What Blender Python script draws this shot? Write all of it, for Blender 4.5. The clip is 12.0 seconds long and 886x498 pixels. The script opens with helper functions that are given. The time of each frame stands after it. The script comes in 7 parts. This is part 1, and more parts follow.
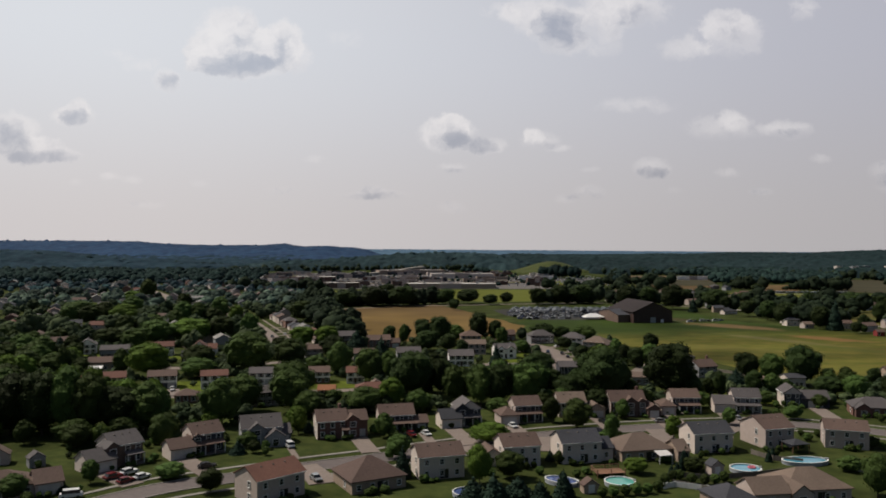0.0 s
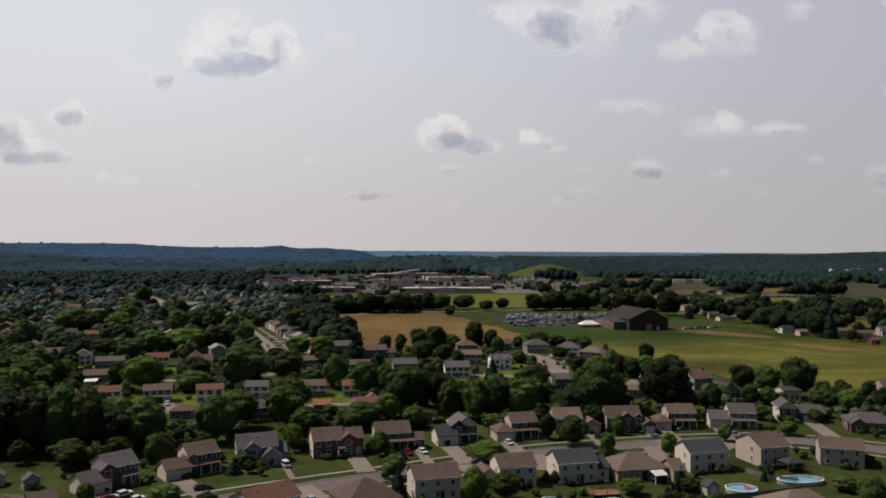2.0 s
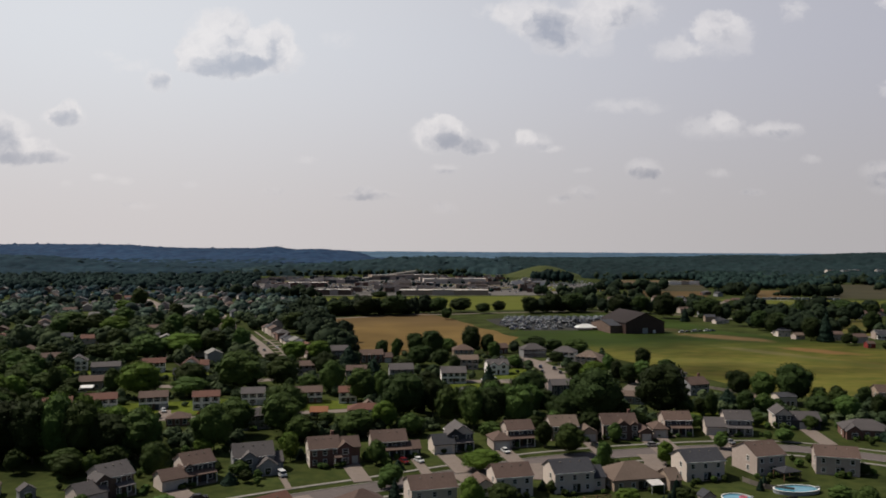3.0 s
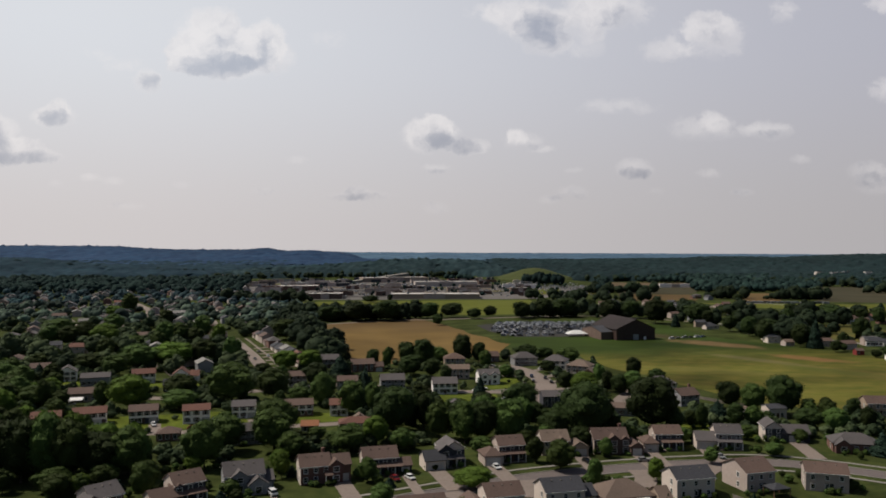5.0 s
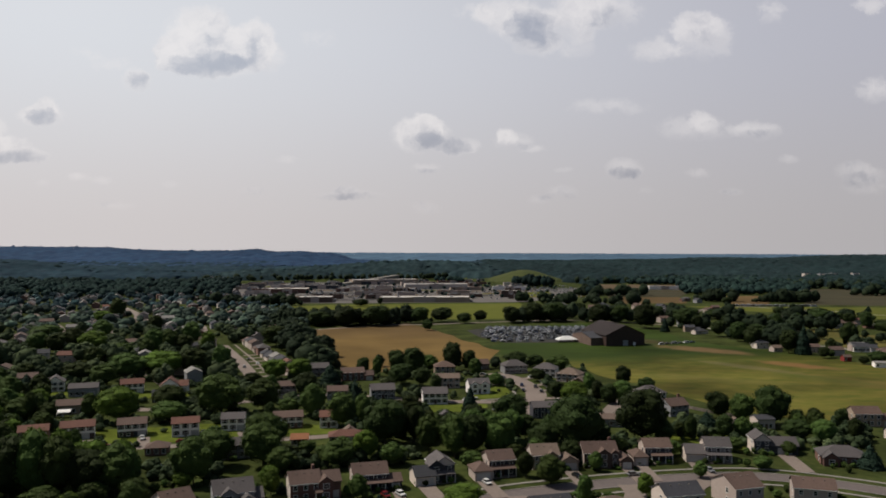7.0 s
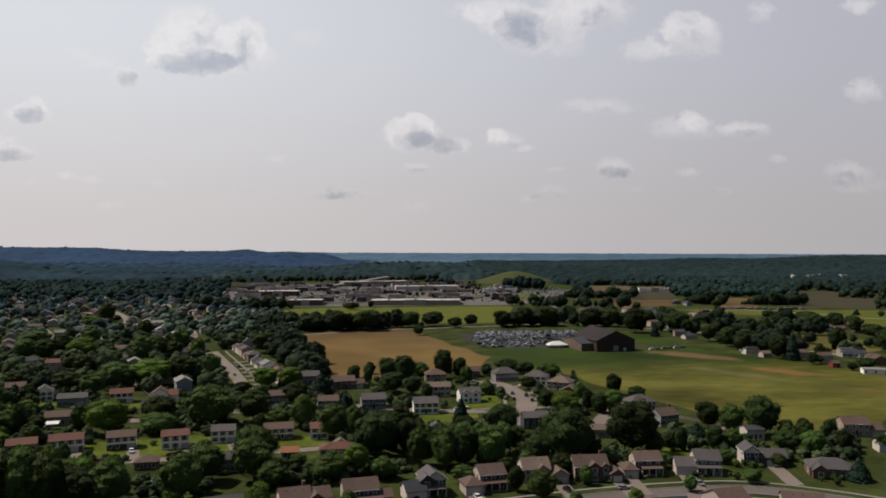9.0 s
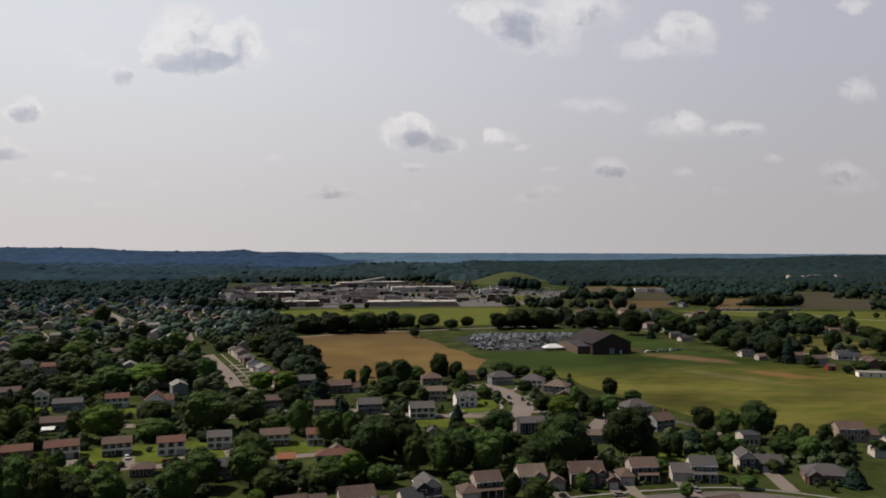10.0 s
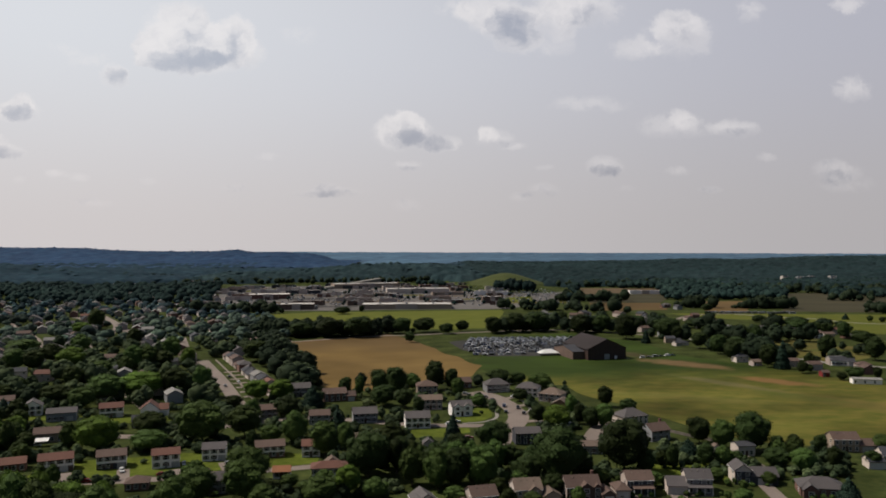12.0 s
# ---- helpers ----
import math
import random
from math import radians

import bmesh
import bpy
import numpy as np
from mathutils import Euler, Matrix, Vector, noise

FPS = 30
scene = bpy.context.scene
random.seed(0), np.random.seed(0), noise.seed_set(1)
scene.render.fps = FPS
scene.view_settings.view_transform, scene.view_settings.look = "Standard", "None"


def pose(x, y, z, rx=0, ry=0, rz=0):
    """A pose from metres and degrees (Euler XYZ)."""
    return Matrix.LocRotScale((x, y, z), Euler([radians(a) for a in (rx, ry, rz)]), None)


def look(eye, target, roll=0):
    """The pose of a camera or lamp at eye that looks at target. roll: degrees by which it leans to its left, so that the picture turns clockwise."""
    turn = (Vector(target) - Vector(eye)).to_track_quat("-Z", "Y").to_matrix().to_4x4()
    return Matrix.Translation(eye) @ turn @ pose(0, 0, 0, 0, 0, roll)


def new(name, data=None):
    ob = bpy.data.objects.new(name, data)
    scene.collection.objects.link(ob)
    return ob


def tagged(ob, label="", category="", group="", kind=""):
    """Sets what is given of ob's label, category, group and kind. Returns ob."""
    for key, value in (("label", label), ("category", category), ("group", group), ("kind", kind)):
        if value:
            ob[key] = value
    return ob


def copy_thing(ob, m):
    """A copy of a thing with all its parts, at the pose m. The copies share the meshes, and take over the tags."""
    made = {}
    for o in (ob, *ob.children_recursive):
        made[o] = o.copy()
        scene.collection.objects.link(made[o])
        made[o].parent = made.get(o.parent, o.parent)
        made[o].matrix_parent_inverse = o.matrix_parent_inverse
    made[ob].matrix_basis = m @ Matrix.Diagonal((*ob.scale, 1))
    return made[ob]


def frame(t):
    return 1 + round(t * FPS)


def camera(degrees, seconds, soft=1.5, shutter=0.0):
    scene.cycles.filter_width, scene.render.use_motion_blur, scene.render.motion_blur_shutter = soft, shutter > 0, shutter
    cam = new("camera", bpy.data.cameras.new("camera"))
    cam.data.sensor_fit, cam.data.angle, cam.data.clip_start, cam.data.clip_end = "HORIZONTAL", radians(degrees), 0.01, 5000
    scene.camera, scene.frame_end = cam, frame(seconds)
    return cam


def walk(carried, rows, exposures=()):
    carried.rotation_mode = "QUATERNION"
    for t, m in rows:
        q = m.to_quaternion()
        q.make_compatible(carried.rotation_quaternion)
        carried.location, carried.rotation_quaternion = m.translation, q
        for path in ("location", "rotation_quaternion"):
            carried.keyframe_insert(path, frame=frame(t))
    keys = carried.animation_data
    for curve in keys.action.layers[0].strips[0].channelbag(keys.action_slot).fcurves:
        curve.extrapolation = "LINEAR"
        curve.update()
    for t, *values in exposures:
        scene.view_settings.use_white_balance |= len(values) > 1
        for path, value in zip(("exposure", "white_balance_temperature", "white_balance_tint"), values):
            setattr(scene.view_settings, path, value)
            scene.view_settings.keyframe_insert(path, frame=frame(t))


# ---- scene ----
cam = camera(58.35, 12.0, soft=1.8)


def path(t):
    """A nearly straight climb with a slow turn to the right."""
    s = t / 12
    yaw = -0.76 * s - 6.572 * s ** 2 + 3.808 * s ** 3 + 0.3 * s ** 4
    pitch = -0.23 + 0.404 * s - 0.696 * s ** 2 + 0.129 * s ** 3
    roll = -0.027 + 0.399 * s - 0.194 * s ** 2
    x = 0.156 * s + 1.031 * s ** 2 - 1.396 * s ** 3
    y = 0.413 * s + 0.21 * s ** 2 + 0.507 * s ** 3
    z = 52 + 27.993 * s + 1.388 * s ** 2 - 5.432 * s ** 3 + 3.648 * s ** 4
    return pose(x, y, z, 90 + pitch, roll, yaw)


walk(cam, [(k * 0.5, path(k * 0.5)) for k in range(25)], exposures=[(0.0, 0.0), (12.0, 0.0)])

# ---- sky and sun ----
SUN_ELEVATION, SUN_AZIMUTH = 54.0, -72.0     # azimuth: degrees to the right of straight ahead (+y)

world = bpy.data.worlds.new("sky")
scene.world = world
world.use_nodes = True
wt = world.node_tree
wt.nodes.clear()


def wnode(kind, **sets):
    n = wt.nodes.new(kind)
    for key, value in sets.items():
        setattr(n, key, value)
    return n


def wmath(op, a, b=None, c=None, clamp=False):
    n = wt.nodes.new("ShaderNodeMath")
    n.operation, n.use_clamp = op, clamp
    for slot, v in zip(n.inputs, (a, b, c)):
        if v is None:
            continue
        if isinstance(v, (int, float)):
            slot.default_value = v
        else:
            wt.links.new(v, slot)
    return n.outputs[0]


def wvec(op, a, b=None, out=0):
    n = wt.nodes.new("ShaderNodeVectorMath")
    n.operation = op
    for slot, v in zip(n.inputs, (a, b)):
        if v is None:
            continue
        if isinstance(v, tuple):
            slot.default_value = v
        else:
            wt.links.new(v, slot)
    return n.outputs[out]


def wmix(fac, a, b):
    n = wt.nodes.new("ShaderNodeMix")
    n.data_type = "RGBA"
    for slot, v in ((n.inputs[0], fac), (n.inputs[6], a), (n.inputs[7], b)):
        if isinstance(v, (int, float, tuple)):
            slot.default_value = v if not isinstance(v, tuple) else (*v, 1)
        else:
            wt.links.new(v, slot)
    return n.outputs[2]


def wnoise(vector, scale, detail, rough=0.55, out=0):
    n = wt.nodes.new("ShaderNodeTexNoise")
    wt.links.new(vector, n.inputs["Vector"])
    n.inputs["Scale"].default_value, n.inputs["Detail"].default_value = scale, detail
    n.inputs["Roughness"].default_value = rough
    return n.outputs[out]


def wramp(v, lo, hi):
    n = wt.nodes.new("ShaderNodeMapRange")
    n.interpolation_type = "SMOOTHSTEP"
    wt.links.new(v, n.inputs[0])
    n.inputs[1].default_value, n.inputs[2].default_value = lo, hi
    return n.outputs[0]


way = wnode("ShaderNodeTexCoord").outputs["Generated"]
sky = wnode("ShaderNodeTexSky", sky_type="NISHITA", sun_disc=False)
sky.sun_elevation, sky.sun_rotation = radians(SUN_ELEVATION), radians(SUN_AZIMUTH)
sky.air_density, sky.dust_density, sky.ozone_density = 1.0, 2.5, 1.2
split = wnode("ShaderNodeSeparateXYZ")
wt.links.new(way, split.inputs[0])
dx, dy, dz = split.outputs
ahead = wmath("MAXIMUM", dy, 0.06)
flat = wnode("ShaderNodeCombineXYZ")
wt.links.new(wmath("DIVIDE", dx, ahead), flat.inputs[0])
wt.links.new(wmath("DIVIDE", dz, ahead), flat.inputs[1])
plane = flat.outputs[0]          # (right, up) per unit ahead

# cumulus: (right, up, half width, half height, weight), each a lump of a larger cloud
CLOUDS_WEST = [
    (-0.269, 0.254, 0.042, 0.039, 1.00), (-0.239, 0.239, 0.044, 0.028, 1.00), (-0.203, 0.255, 0.022, 0.029, 0.85), (-0.186, 0.238, 0.020, 0.018, 0.51), (-0.300, 0.242, 0.021, 0.020, 0.70),
    (-0.350, 0.210, 0.016, 0.014, 0.80), (-0.382, 0.231, 0.030, 0.009, 0.32), (-0.414, 0.243, 0.020, 0.008, 0.27), (-0.464, 0.162, 0.028, 0.012, 0.80), (-0.461, 0.170, 0.015, 0.013, 0.70),
    (-0.507, 0.119, 0.027, 0.016, 0.90), (-0.483, 0.111, 0.027, 0.009, 0.70), (-0.540, 0.135, 0.030, 0.030, 0.90), (0.005, 0.140, 0.033, 0.020, 0.90), (0.011, 0.153, 0.017, 0.013, 0.80),
    (0.046, 0.127, 0.029, 0.010, 0.80), (0.115, 0.135, 0.032, 0.011, 0.42), (0.113, 0.140, 0.013, 0.010, 0.52), (0.148, 0.123, 0.017, 0.005, 0.39), (0.013, 0.098, 0.019, 0.007, 0.47)]
CLOUDS_AHEAD = [
    (-0.081, 0.064, 0.047, 0.006, 0.38), (-0.090, 0.069, 0.015, 0.008, 0.47), (0.145, 0.276, 0.031, 0.027, 0.80), (0.108, 0.297, 0.027, 0.025, 0.51), (0.072, 0.294, 0.024, 0.013, 0.43),
    (0.209, 0.297, 0.038, 0.029, 0.70), (0.251, 0.297, 0.033, 0.024, 0.47), (0.178, 0.253, 0.047, 0.016, 0.32), (0.360, 0.265, 0.043, 0.027, 0.51), (0.358, 0.280, 0.029, 0.017, 0.42),
    (0.305, 0.248, 0.031, 0.014, 0.42), (0.453, 0.296, 0.018, 0.016, 0.42), (0.583, 0.309, 0.024, 0.012, 0.51), (0.589, 0.199, 0.028, 0.016, 0.47), (0.239, 0.177, 0.055, 0.011, 0.30),
    (0.358, 0.152, 0.055, 0.017, 0.35), (0.364, 0.161, 0.016, 0.013, 0.32), (0.435, 0.148, 0.030, 0.011, 0.47), (0.264, 0.097, 0.022, 0.013, 0.51), (0.358, 0.092, 0.017, 0.007, 0.44)]
CLOUDS_EAST = [
    (0.183, 0.068, 0.020, 0.009, 0.41), (0.153, 0.059, 0.014, 0.006, 0.39), (0.402, 0.068, 0.015, 0.005, 0.39), (0.569, 0.095, 0.034, 0.013, 0.52), (0.581, 0.076, 0.037, 0.012, 0.42),
    (0.475, 0.110, 0.014, 0.006, 0.37), (-0.372, 0.052, 0.024, 0.006, 0.39), (-0.422, 0.088, 0.013, 0.006, 0.52), (-0.393, 0.084, 0.015, 0.006, 0.44), (-0.462, 0.078, 0.010, 0.005, 0.37),
    (-0.306, 0.078, 0.013, 0.005, 0.35), (0.011, 0.049, 0.020, 0.009, 0.35), (-0.204, 0.070, 0.020, 0.006, 0.27), (-0.160, 0.108, 0.016, 0.005, 0.32), (-0.121, 0.261, 0.025, 0.012, 0.27),
    (0.289, 0.069, 0.014, 0.006, 0.27), (0.185, 0.096, 0.011, 0.004, 0.30)]
# the thick parts of the clouds, seen from their shaded undersides
SHADED_WEST = [
    (-0.260, 0.225, 0.043, 0.017, 1.00), (-0.251, 0.252, 0.021, 0.014, 0.30), (-0.203, 0.248, 0.009, 0.021, 0.45), (-0.213, 0.227, 0.039, 0.011, 0.40), (-0.350, 0.208, 0.015, 0.013, 0.70),
    (-0.460, 0.159, 0.023, 0.010, 0.75), (-0.503, 0.109, 0.042, 0.009, 0.70), (-0.545, 0.132, 0.026, 0.026, 0.75), (0.027, 0.129, 0.038, 0.013, 0.72), (0.016, 0.138, 0.012, 0.014, 0.45),
    (0.121, 0.127, 0.025, 0.006, 0.35), (0.016, 0.094, 0.017, 0.005, 0.50), (-0.079, 0.060, 0.044, 0.006, 0.38), (0.147, 0.270, 0.030, 0.025, 0.85), (0.245, 0.285, 0.027, 0.017, 0.50)]
SHADED_EAST = [
    (0.191, 0.276, 0.020, 0.014, 0.20), (0.362, 0.257, 0.029, 0.013, 0.26), (0.344, 0.238, 0.054, 0.006, 0.24), (0.435, 0.142, 0.028, 0.007, 0.41), (0.358, 0.138, 0.047, 0.006, 0.20),
    (0.266, 0.090, 0.020, 0.007, 0.48), (0.182, 0.061, 0.019, 0.006, 0.37), (0.570, 0.083, 0.033, 0.009, 0.27), (0.594, 0.188, 0.024, 0.009, 0.24), (0.456, 0.284, 0.015, 0.007, 0.20)]

warp = wvec("SUBTRACT", wnoise(plane, 14.0, 4.0, 0.6, 1), (0.5, 0.5, 0.5))
fine = wvec("SUBTRACT", wnoise(plane, 46.0, 5.0, 0.65, 1), (0.5, 0.5, 0.5))
stir = wvec("ADD", wvec("MULTIPLY", warp, (0.034, 0.022, 0.0)), wvec("MULTIPLY", fine, (0.030, 0.022, 0.0)))
calm = wnode("ShaderNodeVectorMath", operation="SCALE")          # clouds far off, low in the sky, are smaller and flatter
wt.links.new(stir, calm.inputs[0])
wt.links.new(wmath("MAXIMUM", wmath("MINIMUM", wmath("MULTIPLY", wmath("DIVIDE", dz, ahead), 4.6), 1.0), 0.35), calm.inputs["Scale"])
bent = wvec("ADD", plane, calm.outputs[0])


def lumps(rows, widen):
    """The sum of soft elliptical lumps."""
    total = None
    for cx, cy, rx, ry, weight in rows:
        rel = wnode("ShaderNodeVectorMath", operation="MULTIPLY_ADD")
        wt.links.new(bent, rel.inputs[0])
        kx, ky = 1 / (rx * widen), 1 / (ry * widen)
        rel.inputs[1].default_value, rel.inputs[2].default_value = (kx, ky, 0.0), (-cx * kx, -cy * ky, 0.0)
        lump = wmath("MULTIPLY_ADD", wvec("DOT_PRODUCT", rel.outputs[0], rel.outputs[0], 1), -weight, weight, clamp=True)
        total = lump if total is None else wmath("ADD", total, lump)
    return total


mass = lumps(CLOUDS_WEST + CLOUDS_AHEAD + CLOUDS_EAST, 1.34)
thick = lumps(SHADED_WEST + SHADED_EAST, 1.30)
billow, puffs = wnoise(bent, 26.0, 5.0, 0.6), wnoise(bent, 90.0, 4.0, 0.6)
ragged = wmath("ADD", wmath("MULTIPLY", wmath("SUBTRACT", billow, 0.5), 1.15), wmath("MULTIPLY", wmath("SUBTRACT", puffs, 0.5), 0.45))
cover = wramp(wmath("ADD", mass, wmath("MULTIPLY", ragged, wramp(mass, 0.0, 0.3))), 0.06, 0.62)
distant = wramp(dz, 0.15, 0.05)
shade = wramp(wmath("ADD", wmath("MULTIPLY_ADD", distant, 0.22, thick), wmath("MULTIPLY", ragged, 1.35)), -0.22, 1.10)
# thin haze: dense and warm low down, thinning upwards; brighter on the sun's side
low = wramp(dz, 0.62, 0.30)
glow = wramp(wmath("DIVIDE", dx, ahead), 0.70, -0.50)
haze = wmix(glow, (0.465, 0.468, 0.532), (0.722, 0.742, 0.782))
haze = wmix(wramp(dz, 0.26, 0.0), haze, wmix(glow, (0.452, 0.432, 0.442), (0.640, 0.602, 0.602)))
clear = wnode("ShaderNodeVectorMath", operation="SCALE")
wt.links.new(sky.outputs[0], clear.inputs[0])
clear.inputs["Scale"].default_value = 0.055
veil = wmix(wmath("MULTIPLY", wmath("MULTIPLY", low, wramp(dy, -0.4, 0.6)), 0.96), clear.outputs[0], haze)
under = wvec("MULTIPLY", veil, (0.66, 0.69, 0.75))
crest = wmix(wmath("MULTIPLY_ADD", distant, -0.30, 0.60), wvec("MULTIPLY", veil, (1.13, 1.11, 1.09)), (0.830, 0.800, 0.795))
cloud_colour = wmix(shade, crest, under)
whole = wmix(wmath("MULTIPLY", wmath("MULTIPLY", cover, 0.95), wramp(dy, 0.1, 0.4)), veil, cloud_colour)
back = wnode("ShaderNodeBackground")
wt.links.new(whole, back.inputs[0])
back.inputs[1].default_value = 1.0
wt.links.new(back.outputs[0], wnode("ShaderNodeOutputWorld").inputs[0])

sun = new("sun", bpy.data.lights.new("sun", "SUN"))
sun.data.energy, sun.data.angle, sun.data.color = 4.7, radians(0.6), (1.0, 0.92, 0.80)
a, e = radians(SUN_AZIMUTH), radians(SUN_ELEVATION)
sun.matrix_world = look((0, 0, 300), (-300 * math.sin(a) * math.cos(e), -300 * math.cos(a) * math.cos(e), 300 - 300 * math.sin(e)))


# ---- materials ----
def material(name, c1, c2, rough=0.8, scale=1.0, bump=0.0, vary=0.0, metal=0.0, gloss=0.3, big=0.05, stain=0.35, island=0.0, coord="Object", tint=False, streak=0.0, thin=0.0):
    """Two colours mixed by grain of that scale (per metre) and by larger stains; vary: how far objects differ; thin: share of light let through."""
    m = bpy.data.materials.new(name)
    m.use_nodes = True
    nt = m.node_tree
    bsdf = nt.nodes["Principled BSDF"]
    bsdf.inputs["Roughness"].default_value, bsdf.inputs["Metallic"].default_value = rough, metal
    bsdf.inputs["Specular IOR Level"].default_value = gloss
    at = nt.nodes.new("ShaderNodeTexCoord").outputs["Object"] if coord == "Object" else nt.nodes.new("ShaderNodeNewGeometry").outputs["Position"]

    if streak:
        drawn = nt.nodes.new("ShaderNodeMapping")
        drawn.inputs["Rotation"].default_value, drawn.inputs["Scale"].default_value = (0, 0, radians(14)), (streak, 1, 1)
        nt.links.new(at, drawn.inputs["Vector"])
        at = drawn.outputs[0]

    def noisy(s, detail):
        n = nt.nodes.new("ShaderNodeTexNoise")
        n.inputs["Scale"].default_value, n.inputs["Detail"].default_value = s, detail
        nt.links.new(at, n.inputs["Vector"])
        return n.outputs[0]

    grain, patch = noisy(scale, 4), noisy(scale * big, 3)
    ramp = nt.nodes.new("ShaderNodeMapRange")
    ramp.inputs[1].default_value, ramp.inputs[2].default_value = 0.3, 0.7
    nt.links.new(grain, ramp.inputs[0])
    mixed = nt.nodes.new("ShaderNodeMix")
    mixed.data_type = "RGBA"
    mixed.inputs[6].default_value, mixed.inputs[7].default_value = (*c1, 1), (*c2, 1)
    nt.links.new(ramp.outputs[0], mixed.inputs[0])
    hsv = nt.nodes.new("ShaderNodeHueSaturation")
    nt.links.new(mixed.outputs[2], hsv.inputs["Color"])
    stains = nt.nodes.new("ShaderNodeMapRange")
    stains.inputs[1].default_value, stains.inputs[2].default_value = 0.25, 0.75
    stains.inputs[3].default_value, stains.inputs[4].default_value = 1 - stain, 1 + stain
    nt.links.new(patch, stains.inputs[0])
    value = stains.outputs[0]
    for amount, source in ((vary, nt.nodes.new("ShaderNodeObjectInfo").outputs["Random"]), (island, nt.nodes.new("ShaderNodeNewGeometry").outputs["Random Per Island"])):
        if amount:
            r = nt.nodes.new("ShaderNodeMapRange")
            r.inputs[3].default_value, r.inputs[4].default_value = 1 - amount, 1 + amount
            nt.links.new(source, r.inputs[0])
            k = nt.nodes.new("ShaderNodeMath")
            k.operation = "MULTIPLY"
            nt.links.new(value, k.inputs[0])
            nt.links.new(r.outputs[0], k.inputs[1])
            value = k.outputs[0]
    if tint:
        own = nt.nodes.new("ShaderNodeAttribute")
        own.attribute_name = "tint"
        k = nt.nodes.new("ShaderNodeMath")
        k.operation = "MULTIPLY"
        nt.links.new(value, k.inputs[0])
        nt.links.new(own.outputs["Fac"], k.inputs[1])
        value = k.outputs[0]
        turn = nt.nodes.new("ShaderNodeMapRange")
        turn.inputs[1].default_value, turn.inputs[2].default_value, turn.inputs[3].default_value, turn.inputs[4].default_value = 0.5, 1.8, 0.515, 0.475
        nt.links.new(own.outputs["Fac"], turn.inputs[0])
        nt.links.new(turn.outputs[0], hsv.inputs["Hue"])
    nt.links.new(value, hsv.inputs["Value"])
    if vary or island:
        h = nt.nodes.new("ShaderNodeMapRange")
        h.inputs[3].default_value, h.inputs[4].default_value = 0.5 - 0.025 * max(vary, island), 0.5 + 0.03 * max(vary, island)
        nt.links.new(nt.nodes.new("ShaderNodeObjectInfo").outputs["Random"] if vary else nt.nodes.new("ShaderNodeNewGeometry").outputs["Random Per Island"], h.inputs[0])
        nt.links.new(h.outputs[0], hsv.inputs["Hue"])
    nt.links.new(hsv.outputs[0], bsdf.inputs["Base Color"])
    if thin:
        behind, both = nt.nodes.new("ShaderNodeBsdfTranslucent"), nt.nodes.new("ShaderNodeMixShader")
        nt.links.new(hsv.outputs[0], behind.inputs["Color"])
        both.inputs[0].default_value = thin
        nt.links.new(bsdf.outputs[0], both.inputs[1])
        nt.links.new(behind.outputs[0], both.inputs[2])
        nt.links.new(both.outputs[0], nt.nodes["Material Output"].inputs["Surface"])
    if bump:
        b = nt.nodes.new("ShaderNodeBump")
        b.inputs["Distance"].default_value = bump
        nt.links.new(grain, b.inputs["Height"])
        nt.links.new(b.outputs[0], bsdf.inputs["Normal"])
    return m


GRASS = material("lawn grass", (0.0234, 0.0329, 0.0101), (0.0415, 0.0492, 0.0149), 0.95, 0.35, 0.0, gloss=0.02, big=0.16, stain=0.52, coord="World")
LAWN = material("fresh mown lawn", (0.0530, 0.0713, 0.0112), (0.0810, 0.0979, 0.0163), 0.95, 0.4, 0.0, gloss=0.02, big=0.2, stain=0.35, coord="World")
MEADOW = material("mown meadow", (0.0424, 0.0528, 0.0120), (0.1016, 0.0808, 0.0256), 0.95, 0.05, 0.0, gloss=0.05, big=0.3, stain=0.35, coord="World", streak=0.8)
TAN = material("ripe crop", (0.1021, 0.0656, 0.0231), (0.1330, 0.0872, 0.0317), 0.95, 0.03, 0.0, gloss=0.05, big=0.2, stain=0.42, coord="World")
BRIGHT = material("bright green crop", (0.0662, 0.0762, 0.0115), (0.0828, 0.0903, 0.0160), 0.95, 0.04, 0.0, gloss=0.05, stain=0.15, coord="World")
SOIL = material("ploughed field", (0.0744, 0.0528, 0.0344), (0.1024, 0.0760, 0.0432), 0.95, 0.03, 0.0, gloss=0.05, stain=0.2, coord="World")
ASPHALT = material("grey asphalt", (0.0804, 0.0660, 0.0636), (0.1049, 0.0864, 0.0818), 0.9, 0.8, 0.0, stain=0.2, coord="World")
LOT = material("parking asphalt", (0.0280, 0.0270, 0.0260), (0.0400, 0.0385, 0.0370), 0.95, 0.2, 0.0, gloss=0.04, stain=0.3, coord="World")
LOTPALE = material("worn grey asphalt", (0.0587, 0.0533, 0.0501), (0.0930, 0.0832, 0.0776), 0.9, 0.03, 0.0, stain=0.3, coord="World")
CONCRETE = material("worn concrete", (0.1322, 0.1048, 0.0892), (0.1625, 0.1317, 0.1148), 0.9, 0.9, 0.0, stain=0.15, coord="World")
PAVING = material("pale pavement", (0.1663, 0.1524, 0.1339), (0.2032, 0.1893, 0.1709), 0.9, 0.7, 0.0, stain=0.15, coord="World")

